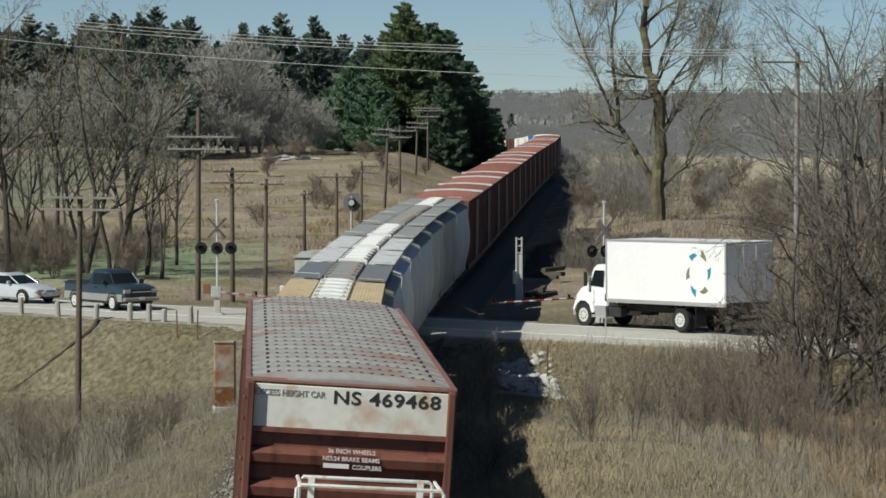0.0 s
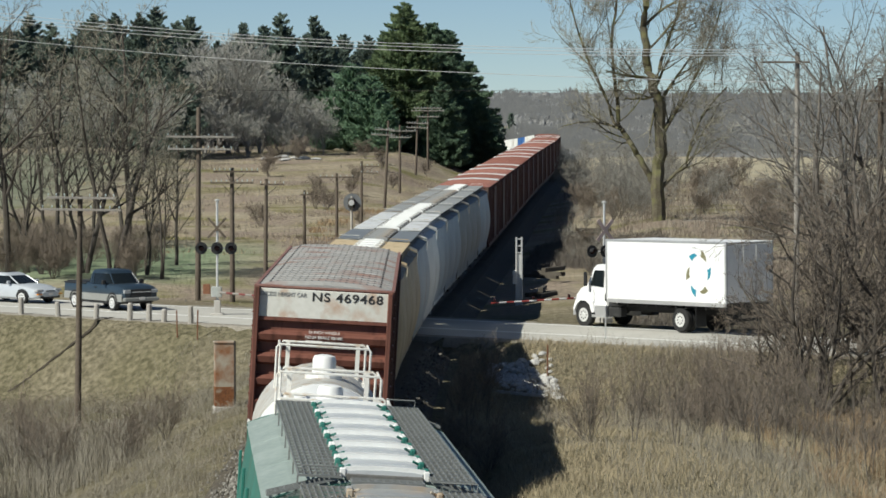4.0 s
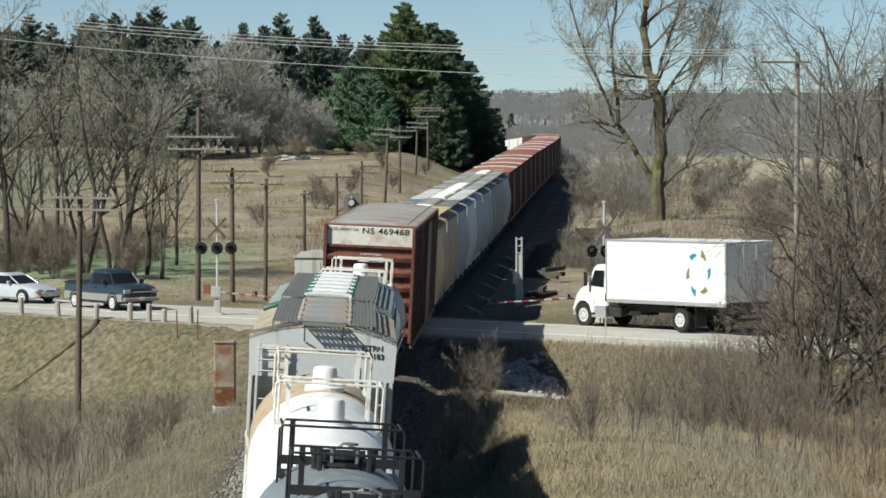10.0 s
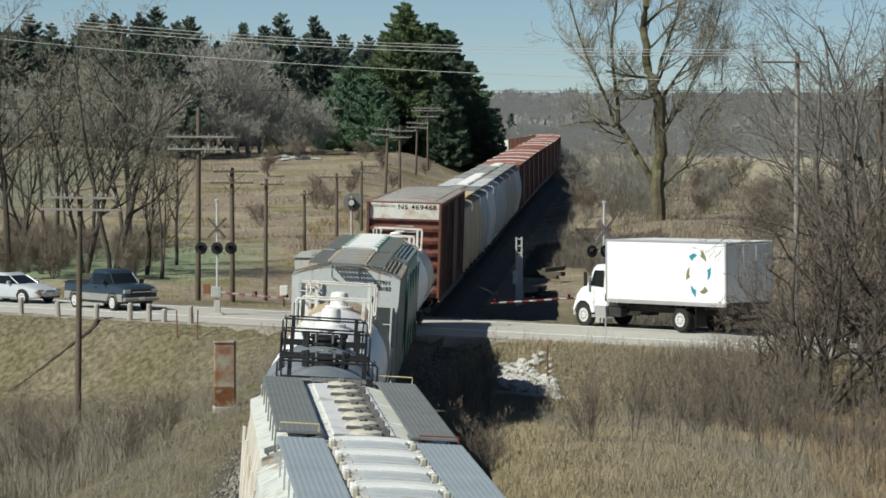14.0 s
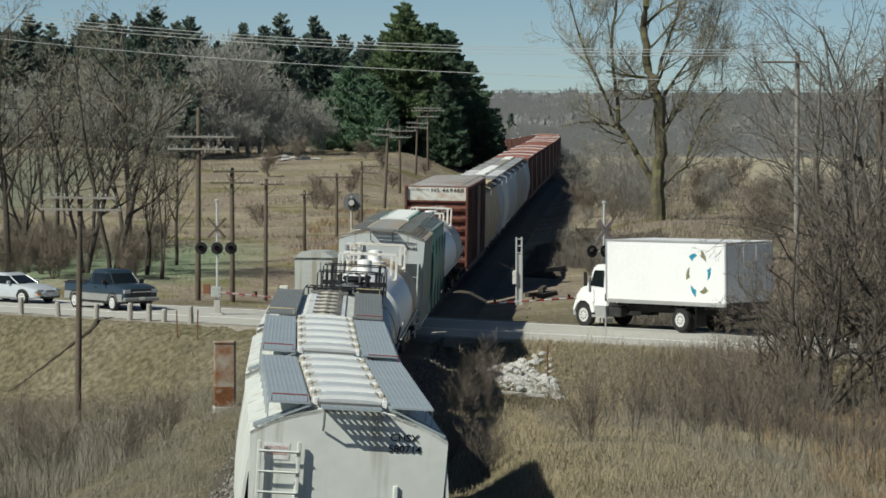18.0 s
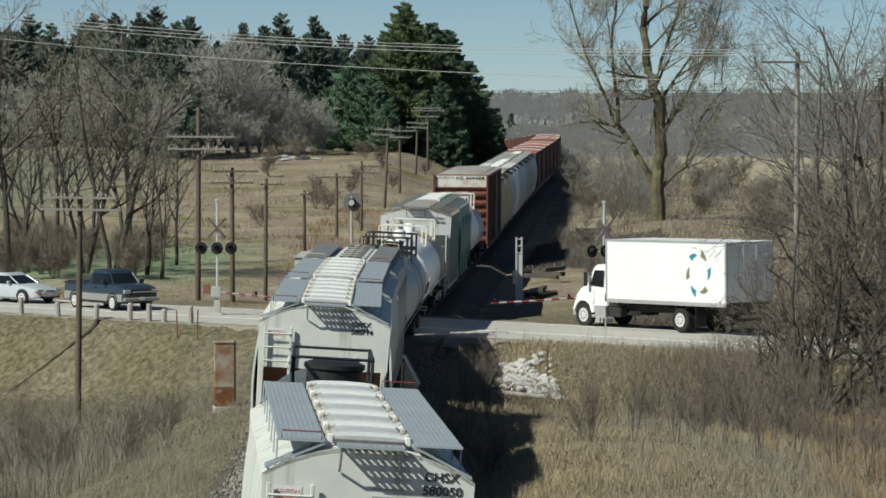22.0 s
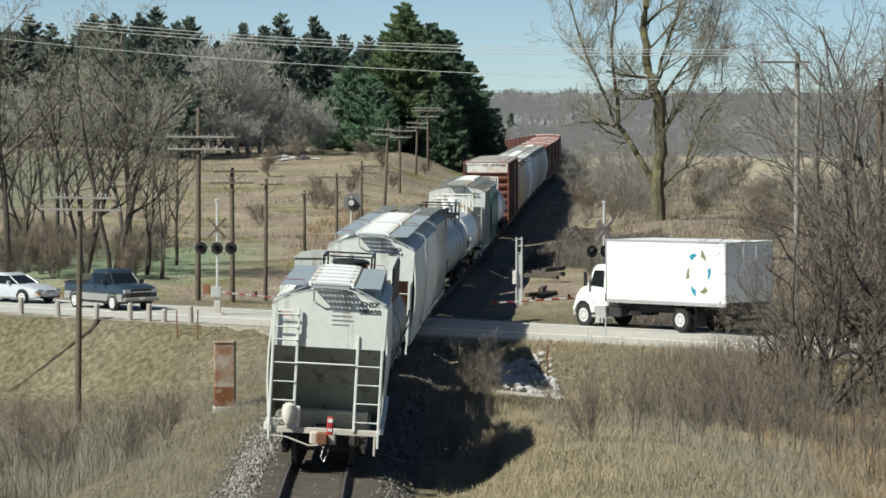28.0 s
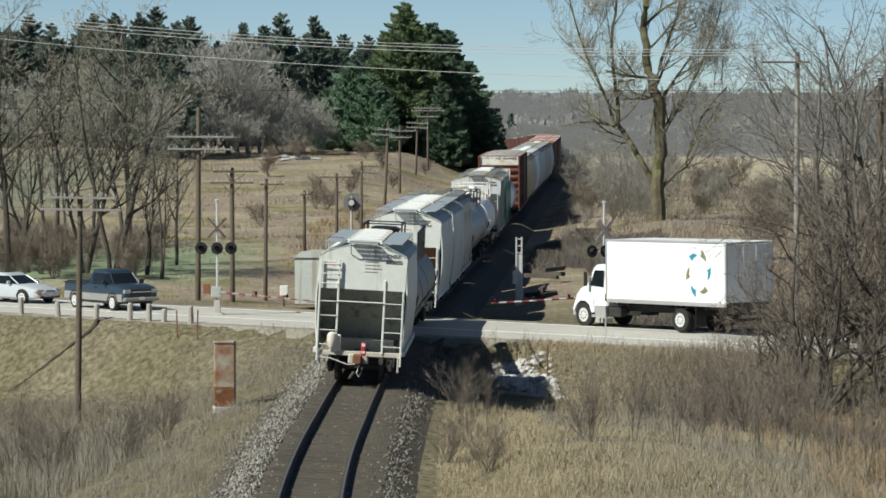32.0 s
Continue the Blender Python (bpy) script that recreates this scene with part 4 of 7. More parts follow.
def tank_car(length, sections, railings, domes, rail_mat, dome_mat, label, under="black", manway=False, top=4.2, bonnet=0.0, bon_z=4.05):
    """A tank car. sections: (from, to, material) from the front end; railings and domes at distances from the front end."""
    car = thing("tank_car", Matrix(), label, "railway car", "cars of the freight train")
    L = length / 2
    R = 1.47
    zc = top - R
    for i, (a, b, m) in enumerate(sections):
        ya, yb = L - a, L - b
        prof = []
        if i == 0:
            prof += [(ya, 0.05), (ya - 0.10, R * 0.55), (ya - 0.30, R * 0.85), (ya - 0.55, R)]
        else:
            prof += [(ya + 0.02, R * 0.97), (ya + 0.02, R + 0.012)]
        if i == len(sections) - 1:
            prof += [(yb + 0.55, R), (yb + 0.30, R * 0.85), (yb + 0.10, R * 0.55), (yb, 0.05)]
        else:
            prof += [(yb, R + 0.006 * i)]
        part("tank_shell", Build().lathe(prof, "y", (0, 0, zc), 40), m, car, smooth=True)
        band = Build().lathe([(yb + 0.03, R + 0.004), (yb + 0.03, R + 0.03), (yb - 0.05, R + 0.03), (yb - 0.05, R + 0.004)], "y", (0, 0, zc), 40)
        if i < len(sections) - 1:
            part("tank_band", band, m, car)
    for d in railings:
        y = L - d
        g = Build()
        rw, zt, rr = 0.97, top + 0.53, 0.023 if manway else 0.029
        ya, yb = y + 0.1, y - 0.95
        for yy, w in ((ya, rw - 0.03), (yb, rw + 0.05)):
            g.tube([(-w, yy, zt - 0.95), (-w, yy, zt - 0.05), (-w + 0.05, yy, zt), (w - 0.05, yy, zt), (w, yy, zt - 0.05), (w, yy, zt - 0.95)], rr, 6)
        for x in (-rw, rw):
            g.tube([(x, yb, zt), (x, ya, zt)], rr, 6)
        for x in (-rw + 0.20, rw - 0.20):
            g.box(x - 0.045, x + 0.045, ya - 0.03, ya + 0.03, zt - 0.95, zt)
        o = part("hand_rail", g, rail_mat, car, smooth=True)
        for s in (-1, 1):
            part("platform", Build().box(s * 0.86 - 0.14, s * 0.86 + 0.14, y - 1.0, y + 0.15, top - 0.33, top - 0.29, 0.01), rail_mat, o)
        if manway:
            part("toe_board", Build().box(-1.0, 1.0, y - 0.99, y - 0.95, top - 0.10, top + 0.05), rail_mat, o)
    for d in domes:
        y = L - d
        if manway:
            b = Build()
            b.lathe([(-0.1, 0.30), (0.12, 0.30), (0.14, 0.36), (0.20, 0.36), (0.24, 0.15)], "z", (0, y, top), 16)
            b.lathe([(0.02, 0.30), (0.02, 0.42), (0.08, 0.42), (0.08, 0.30)], "z", (0, y, top), 12)
            for s in (-1, 1):
                part("valve", Build().lathe([(-0.06, 0.06), (0.18, 0.06), (0.20, 0.09), (0.28, 0.09), (0.30, 0.03)], "z", (s * 0.46, y, top), 10), "black", car)
            for q in (-1, 1):
                part("hinge_lug", Build().box(q * 0.40 - 0.045, q * 0.40 + 0.045, y - 0.36, y - 0.26, top - 0.05, top + 0.34, 0.02), "black", car)
                part("gauge_pipe", Build().tube([(q * 0.20, y - 0.30, top), (q * 0.20, y - 0.30, top + 0.30), (q * 0.05, y - 0.32, top + 0.36)], 0.035, 7), "target_grey", car, smooth=True)
            part("hand_wheel", Build().lathe([(0.33, 0.02), (0.33, 0.13), (0.36, 0.13), (0.36, 0.02)], "z", (0.10, y + 0.12, top), 12), "hatch_iron", car)
            part("placard", Build().box(0.02, 0.34, y + 1.6, y + 1.85, top - 0.03, top + 0.012), "strap", car, "small white placard")
            part("lid_bar", Build().box(-0.34, 0.34, y - 0.03, y + 0.03, top + 0.19, top + 0.26, 0.01), "black", car)
            part("manway", b, "black", car, "black bolted manway", smooth=False)
        else:
            b = Build().lathe([(-0.1, 0.25), (0.36, 0.25), (0.44, 0.22), (0.47, 0.10)], "z", (0, y, top), 20)
            o = part("dome", b, dome_mat, car, "white valve dome", smooth=True)
            part("dome_base", Build().lathe([(-0.12, 0.40), (0.05, 0.40), (0.07, 0.32)], "z", (0, y, top), 20), dome_mat, o)
    if bonnet:
        y = L - bonnet
        o = part("bonnet", Build().lathe([(-0.7, 0.52), (0.50, 0.52), (0.54, 0.57), (0.62, 0.57), (0.68, 0.42)], "z", (0.05, y, bon_z), 24), "black", car, "black round valve bonnet", smooth=True)
        fr = Build()
        for yy in (y - 1.15, y + 1.35):
            fr.tube([(-0.72, yy, top - 0.3), (-0.72, yy, bon_z + 0.80), (0.72, yy, bon_z + 0.80), (0.72, yy, top - 0.3)], 0.045, 6)
        for x in (-0.72, 0.72):
            for dz in (0.80, 0.3):
                fr.tube([(x, y - 1.15, bon_z + dz), (x, y + 1.35, bon_z + dz)], 0.04, 6)
        part("hand_rail", fr, "black", car, smooth=True)
        part("platform", Build().box(-1.0, 1.0, y - 1.2, y + 1.4, top + 0.02, top + 0.08), "black", car)
        for s in (1,):
            part("side_railing", Build().tube([(s * 1.42, y + 2.7, 3.7), (s * 1.42, y + 2.6, 4.6), (s * 1.42, y + 2.3, 4.72), (s * 1.48, y - 4.2, 4.70), (s * 1.48, y - 4.3, 3.7)], 0.035, 6), "black", car, smooth=True)
            for i in range(8):
                yy = y + 2.2 - i * 0.86
                part("baluster", Build().box(s * 1.46 - 0.02, s * 1.46 + 0.02, yy - 0.05, yy + 0.05, 3.6, 4.69), "black", car)
            part("side_walk", Build().box(min(s * 0.9, s * 1.5), max(s * 0.9, s * 1.5), y - 4.3, y + 2.7, 3.55, 3.61), "black", car)
    g = Build()
    for s in (-1, 1):
        for e in (-1, 1):
            y = e * (L - 1.1)
            hoop(g, [(s * 1.46, y - 0.35, 1.9), (s * 1.54, y - 0.35, 2.3), (s * 1.54, y + 0.35, 2.3), (s * 1.46, y + 0.35, 1.9)], 0.03)
        g.tube([(s * 1.50, -L + 0.5, 1.75), (s * 1.50, L - 0.5, 1.75)], 0.03, 5)
    part("side_rail", g, rail_mat, car)
    for e in (-1, 1):
        part("end_deck", Build().box(-1.45, 1.45, min(e * L, e * (L - 0.9)), max(e * L, e * (L - 0.9)), 1.0, 1.16, 0.02), under, car)
        for s in (-1, 1):
            part("saddle", Build().prism([(s * 1.15, 1.1), (s * 1.3, 1.9), (s * 0.9, 1.35), (0, 1.15)], "y", min(e * (L - 1.2), e * (L - 1.5)), max(e * (L - 1.2), e * (L - 1.5))), under, car)
    running_gear(car, length)
    return car


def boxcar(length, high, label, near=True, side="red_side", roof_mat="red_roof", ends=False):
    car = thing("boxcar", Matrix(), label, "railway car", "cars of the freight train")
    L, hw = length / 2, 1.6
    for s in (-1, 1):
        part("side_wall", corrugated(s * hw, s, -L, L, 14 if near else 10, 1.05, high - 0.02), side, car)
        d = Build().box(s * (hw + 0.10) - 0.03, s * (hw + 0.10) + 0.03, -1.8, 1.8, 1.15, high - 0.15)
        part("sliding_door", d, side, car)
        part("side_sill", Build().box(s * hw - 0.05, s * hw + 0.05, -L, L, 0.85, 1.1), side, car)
    # roof with raised cross ribs and a low ridge
    arc = [(-hw - 0.02, high), (-hw * 0.5, high + 0.06), (0, high + 0.09), (hw * 0.5, high + 0.06), (hw + 0.02, high)]

    def crown(x):
        return float(np.interp(x, [c[0] for c in arc], [c[1] for c in arc]))
    k = 22 if near else 9
    part("roof", ribbed(-hw - 0.02, hw + 0.02, -L, L, crown, [-L + 0.5 + (length - 1.0) * i / (k - 1) for i in range(k)], 0.15 if near else 0.10, 0.085 if near else 0.04), roof_mat, car)
    if near:
        bolts = Build()
        for i in range(k):
            y = -L + 0.5 + (length - 1.0) * i / (k - 1) + 0.30
            for j in range(17):
                x = -1.3 + 2.6 * j / 16
                z = float(np.interp(x, [a[0] for a in arc], [a[1] for a in arc]))
                bolts.box(x - 0.026, x + 0.026, y - 0.05, y + 0.05, z, z + 0.085)
        part("roof_stud", bolts, "black", car)["kind"] = "stuff"
        trim = Build().box(-hw - 0.04, hw + 0.04, -L - 0.02, -L + 0.28, high + 0.0, high + 0.045, 0.01)
        trim.box(-hw - 0.05, -hw + 0.03, -L, L, high - 0.12, high + 0.03)
        trim.box(hw - 0.03, hw + 0.05, -L, L, high - 0.12, high + 0.03)
        part("roof_edge", trim, "brown_roof", car, "faded red roof edge")
    if ends:
        for e in (-1, 1):
            y0, y1 = sorted((e * L, e * (L - 1.6)))
            w = Build().prism([(x * 1.005, z + 0.065) for x, z in arc] + [(x * 1.005, z - 0.01) for x, z in arc[::-1]], "y", y0, y1)
            part("roof_end_panel", w, "hatch", car, "whitened roof end panel")
    for e in (-1, 1):
        ye = e * L
        if near and e < 0:
            z0, step = 1.2, (high - 0.77 - 1.2) / 6
            pts = [(ye, 1.05)]
            for i in range(6):
                z = z0 + i * step
                pts += [(ye, z), (ye - 0.16, z + step * 0.12), (ye - 0.20, z + step * 0.38), (ye - 0.10, z + step * 0.52), (ye, z + step * 0.58)]
            b = Build().prism(pts + [(ye, high - 0.79), (ye - 0.12, high - 0.77), (ye - 0.12, high - 0.70), (ye, high - 0.69), (ye, high), (ye + 0.05, high), (ye + 0.05, 1.05)], "x", -hw + 0.04, hw - 0.04)
            for s in (-1, 1):
                part("corner_post", Build().box(s * (hw - 0.04) - 0.06, s * (hw - 0.04) + 0.06, ye - 0.22, ye + 0.06, 1.05, high, 0.02), "brown", car)
        else:
            b = Build().box(-hw, hw, min(ye, ye - e * 0.05), max(ye, ye - e * 0.05), 1.05, high)
        part("end_wall", b, "brown" if near else side, car)
        if near and e < 0:
            part("end_panel", Build().box(-hw + 0.02, hw - 0.02, ye - 0.08, ye - 0.005, high - 0.69, high - 0.03, 0.012), "panel_white", car, "dirty white panel lettered in black")
            face = pose(0, ye - 0.085, 0, 90, 0, 0)
            words("NS 469468", 0.285, face @ pose(-0.29, high - 0.275, 0), "ink", car, wide=1.20, bold=0.018, apart=1.10)
            words("EXCESS HEIGHT CAR", 0.135, face @ pose(-1.50, high - 0.20, 0), "ink_faint", car, wide=0.86)
            fz = high - 1.03
            f2 = pose(0, ye - 0.215, 0, 90, 0, 0)
            words("36 INCH WHEELS", 0.095, f2 @ pose(0.05, fz, 0), "ink_white", car, align="CENTER")
            words("NO.24 BRAKE BEAMS", 0.095, f2 @ pose(0.05, fz - 0.12, 0), "ink_white", car, align="CENTER")
            words("COUPLERS", 0.095, f2 @ pose(0.07, fz - 0.24, 0), "ink_white", car)
            part("lettering_bar", Build().box(-0.38, 0.02, ye - 0.222, ye - 0.21, fz - 0.235, fz - 0.165), "ink_white", car)
            ld = Build()
            for i in range(12):
                z = 1.3 + i * 0.32
                ld.tube([(-hw - 0.06, ye + 0.15, z), (-hw - 0.06, ye + 0.6, z)], 0.02, 5)
                ld.tube([(hw + 0.06, ye + 0.15, z), (hw + 0.06, ye + 0.6, z)], 0.02, 5)
            part("side_ladder", ld, "brown", car)["kind"] = "stuff"
    running_gear(car, length, near)
    return car


def place(car, o_far, o_near, name=None):
    CARS.append((car, -(o_far + o_near) / 2, o_near - o_far))


def build_train():
    c, sets = hopper(9.7, 4.26, 4.70, "cream", "cream", "walkway", "hatch_panel", "cream-grey covered hopper car closing the train, with a red rear marker", marks=("CHSX", "580050"), lines=4, last=True, number_size=0.18, slope="slope_shaded", mark_x=0.78, mark_z=0.0, latch="cream_dusty", shade_line=0.35, hw=1.47, ribs=False, bulge=0.11)
    place(c, 141.3, 151.0)
    global REAR_SETS
    REAR_SETS = sets
    t = tank_car(20.6, [(0.4, 9.0, "tank_slate"), (9.0, 14.0, "tank_slate"), (14.0, 20.2, "tank_slate")], [], [], "black", "black", "dark slate tank car with black railings and a round bonnet", manway=True, top=3.42, bonnet=16.0)
    place(t, 119.5, 140.1)
    c, _ = hopper(9.7, 4.28, 4.72, "cream", "cream", "walkway", "hatch_panel", "light cream-grey covered hopper car with a rusty slope sheet", marks=("CHSX", "580714"), slope="rust", latch="cream_dusty", shade_line=0.34, hw=1.53, ribs=False)
    place(c, 108.7, 118.4)
    c, _ = hopper(10.3, 4.28, 4.72, "cream2", "cream2", "walkway", "hatch_panel", "grey covered hopper car with blue-grey running boards", latch="cream_dusty", shade_line=0.30, hw=1.53, ribs=False)
    place(c, 97.1, 107.4)
    c, _ = hopper(9.6, 4.36, 4.72, "tan", "tan", "grating", "hatch_iron", "dusty tan-white covered hopper car with round hatches", iron="yellow_iron", style="round", roof_mat="cream")
    place(c, 86.7, 96.3)
    t = tank_car(23.6, [(0.4, 5.3, "tank_blue"), (5.3, 9.1, "tank_blue"), (9.1, 23.2, "tank_blue")], [0.6, 4.9, 13.7, 18.6], [2.4, 8.5, 17.0], "black", "black", "slate-blue tank car with black railings and manways", manway=True, top=3.7)
    place(t, 61.2, 84.8)
    t = tank_car(16.6, [(0.2, 5.6, "tank_tan"), (5.6, 16.4, "tank_white")], [1.3, 8.9], [4.7, 12.1], "white_iron", "tank_white", "white tank car with tan stains and white railings", top=3.66)
    place(t, 43.8, 60.4)
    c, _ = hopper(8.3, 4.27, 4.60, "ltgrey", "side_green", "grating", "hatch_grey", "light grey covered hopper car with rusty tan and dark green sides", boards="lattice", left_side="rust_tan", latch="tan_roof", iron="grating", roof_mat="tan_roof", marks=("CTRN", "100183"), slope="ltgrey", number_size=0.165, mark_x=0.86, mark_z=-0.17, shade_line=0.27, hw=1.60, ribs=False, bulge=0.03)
    place(c, 34.8, 43.1)
    c, _ = hopper(10.8, 4.30, 4.62, "green", "green", "grating", "hatch_panel", "teal-green covered hopper car with pale hatches", iron="grating", boards="lattice", slope="green", latch="green", roof_mat="green_grey", hw=1.55)
    place(c, 23.0, 33.8)
    t = tank_car(21.0, [(0.2, 6.6, "tank_grey"), (6.6, 20.8, "tank_white")], [2.2, 9.6, 15.6], [4.6, 12.2, 18.2], "white_iron", "tank_white", "white tank car with a grimy grey end and white railings", top=3.68)
    place(t, 0.8, 21.8)
    # its sides take the shade-darkened red, deeper than the brown end
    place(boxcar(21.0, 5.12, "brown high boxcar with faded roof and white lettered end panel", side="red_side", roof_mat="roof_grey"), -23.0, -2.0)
    ochre = "ochre covered hopper car with tan running boards and white hatches"
    slate = "grey covered hopper car with slate-grey running boards"
    white = "pale covered hopper car with white running boards"
    plain_grey = "weathered grey covered hopper car with a few whitened hatches"
    blue_side = "blue-grey covered hopper car with grey running boards"
    row = [(-33.4, -23.8, "tan_roof", "yellow", "tan_board", "hatch", "cream_dusty", ochre), (-44.0, -34.6, "tan_roof", "yellow", "tan_board", "hatch", "cream_dusty", ochre),
           (-54.0, -45.2, "side_grey", "bluegrey", "slate_board", "hatch_grey", "hatch_iron", slate),
           (-64.0, -55.2, "ltgrey", "ltgrey", "hatch", "strap", "hatch_iron", white), (-74.0, -65.2, "ltgrey", "bluegrey", "hatch", "strap", "hatch_iron", white),
           (-85.6, -75.2, "side_grey", "bluegrey", "grey_board", "hatch", "hatch_iron", blue_side), (-97.0, -86.8, "side_grey", "side_grey", "grey_board", "hatch_grey", "hatch_iron", plain_grey),
           (-109.8, -98.2, "side_grey", "side_grey", "grey_board", "hatch_grey", "hatch_iron", plain_grey), (-122.5, -111.0, "side_grey", "bluegrey", "grey_board", "strap", "hatch_iron", blue_side)]
    for a, b, body, side, wk, ht, lt, lab in row:
        c, _ = hopper(b - a, 4.15, 4.46, body, side, wk, ht, lab, iron="tan_board" if wk == "tan_board" else "white_iron", slope=body, latch=lt, hw=1.56, bays=2, trough=0.36, board_in=0.52, board_out=1.32)
        place(c, a, b)
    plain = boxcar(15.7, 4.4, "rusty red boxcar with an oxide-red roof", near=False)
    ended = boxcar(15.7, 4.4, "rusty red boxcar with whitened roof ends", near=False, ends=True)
    grey = boxcar(15.7, 4.35, "white boxcar in the train's far part", near=False, side="hatch", roof_mat="hatch")
    blue = boxcar(15.7, 4.35, "blue boxcar in the train's far part", near=False, side="blue", roof_mat="blue")
    used = set()
    plan = "RERERRERERRERRERRWWBWWRWWRWBWWRBWWB"
    for i, k in enumerate(plan):
        src = {"R": plain, "E": ended, "W": grey, "B": blue}[k]
        ob = src if k not in used else copy_thing(src, Matrix())
        used.add(k)
        near_o = -123.8 - 16.5 * i
        place(ob, near_o - 15.7, near_o)


build_train()


def motions():
    """The train draws away along the line at an even pace."""
    for car, o, length in CARS:
        s0 = START_S + o
        rows = []
        for i in range(17):
            t = 2.0 * i
            rows.append((t, car_pose(s0 + SPEED * t, length)))
        walk(car, rows)
    turn = SPEED / 0.455
    for w in REAR_SETS[:2]:
        p = w.matrix_basis.translation.copy()
        walk(w, [(i * 0.1, Matrix.Translation(p) @ Matrix.Rotation(-turn * i * 0.1, 4, "X")) for i in range(321)])


# ---- vehicles ----


def shell(profile, half, inset=0.0, low=0.0):
    """A closed side profile of (y, z) drawn across the car. Points above low lean inward by inset."""
    b = Build()
    k = len(profile)
    top = max(z for _, z in profile)

    def hx(z):
        return half - inset * max(0.0, (z - low) / max(top - low, 1e-6))
    vs = []
    for f in (-1.0, -0.93, 0.93, 1.0):
        for y, z in profile:
            edge = abs(f) > 0.95
            shrink = 0.965 if edge else 1.0
            yc = sum(q[0] for q in profile) / k
            zc = sum(q[1] for q in profile) / k
            vs.append((f * hx(z), yc + (y - yc) * shrink, zc + (z - zc) * shrink))
    fs = [tuple(range(k)), tuple(range(4 * k - 1, 3 * k - 1, -1))]
    for r in range(3):
        fs += [(r * k + i, r * k + (i + 1) % k, (r + 1) * k + (i + 1) % k, (r + 1) * k + i) for i in range(k)]
    return b.add(vs, fs)


def lofted(stations):
    """A rounded car body through stations of (y, half-width, low, high)."""
    rows = []
    for y, h, lo, hi in stations:
        H = hi - lo
        half = [(0.0, lo), (0.86 * h, lo), (0.975 * h, lo + 0.14 * H), (h, lo + 0.42 * H), (0.99 * h, lo + 0.70 * H), (0.955 * h, hi - 0.09 * H), (0.86 * h, hi - 0.01), (0.45 * h, hi + 0.015), (0.0, hi + 0.022)]
        rows.append([(x, y, z) for x, z in half] + [(-x, y, z) for x, z in half[-2:0:-1]])
    b, k = Build(), len(rows[0])
    b.strip([r + r[:1] for r in rows])
    for r in (rows[0], rows[-1]):
        b.add(r, [tuple(range(k))])
    return b


def cabin_ring(y0, y1, half, z, n=28, p=0.42):
    out = []
    for i in range(n):
        a = 2 * math.pi * (i + 0.5) / n
        c, w = math.cos(a), math.sin(a)
        out.append(Vector((half * math.copysign(abs(c) ** p, c), (y0 + y1) / 2 + (y1 - y0) / 2 * math.copysign(abs(w) ** p, w), z)))
    return out


def cabin(car, body, paint, levels, roof_from, posts):
    """Glass all round, painted pillars and roof. levels: (rear, front, half, z) rings; posts: where pillars stand, as y shares."""
    rings = [cabin_ring(*q) for q in levels]
    glass, top = rings[:roof_from + 1], rings[roof_from:]
    part("glasshouse", Build().strip([r + r[:1] for r in glass]), "glass", body, "dark tinted windows all round", smooth=True)
    roof = Build().strip([[p + Vector((0, 0, 0.004)) for p in r + r[:1]] for r in top])
    roof.add([p + Vector((0, 0, 0.004)) for p in top[-1]], [tuple(range(len(top[-1])))])
    part("roof", roof, paint, body, smooth=True)
    for share in posts:
        for s in (-1, 1):
            pts = []
            for r in glass:
                y0, y1 = min(p.y for p in r), max(p.y for p in r)
                want = y0 + (y1 - y0) * share
                side = [p for p in r if p.x * s > 0]
                p = min(side, key=lambda q: abs(q.y - want) - 0.35 * abs(q.x))
                pts.append(p * 1.0 + Vector((s * 0.006, 0, 0)))
            part("pillar", Build().tube(pts, 0.032, 6), paint, body, smooth=True)


def wheel(car, x, y, r, wide, rim_r, dual=False):
    s = 1 if x > 0 else -1
    t = Build().lathe([(-wide / 2, rim_r), (-wide / 2, r * 0.93), (-wide * 0.35, r), (wide * 0.35, r), (wide / 2, r * 0.93), (wide / 2, rim_r)], "x", (x, y, r), 24)
    w = part("wheel", t, "tyre", car, smooth=True)
    q = Build()
    o = s * wide / 2
    q.lathe([(o * 0.9, rim_r), (o * 1.06, rim_r * 0.98), (o * 1.06, rim_r * 0.84), (o * 1.015, rim_r * 0.74), (o * 1.015, rim_r * 0.35), (o * 1.16, rim_r * 0.28), (o * 1.18, rim_r * 0.1)], "x", (x, y, r), 20)
    rm = part("rim", q, "rim", w, "bright steel rim", smooth=True)
    for i in range(8):
        a = i * math.pi / 4
        yy, zz, hr = y + math.cos(a) * rim_r * 0.55, r + math.sin(a) * rim_r * 0.55, rim_r * 0.11
        part("hand_hole", Build().lathe([(o * 1.0, hr), (o * 1.03, hr)], "x", (x, yy, zz), 8), "tyre", rm)
    return w


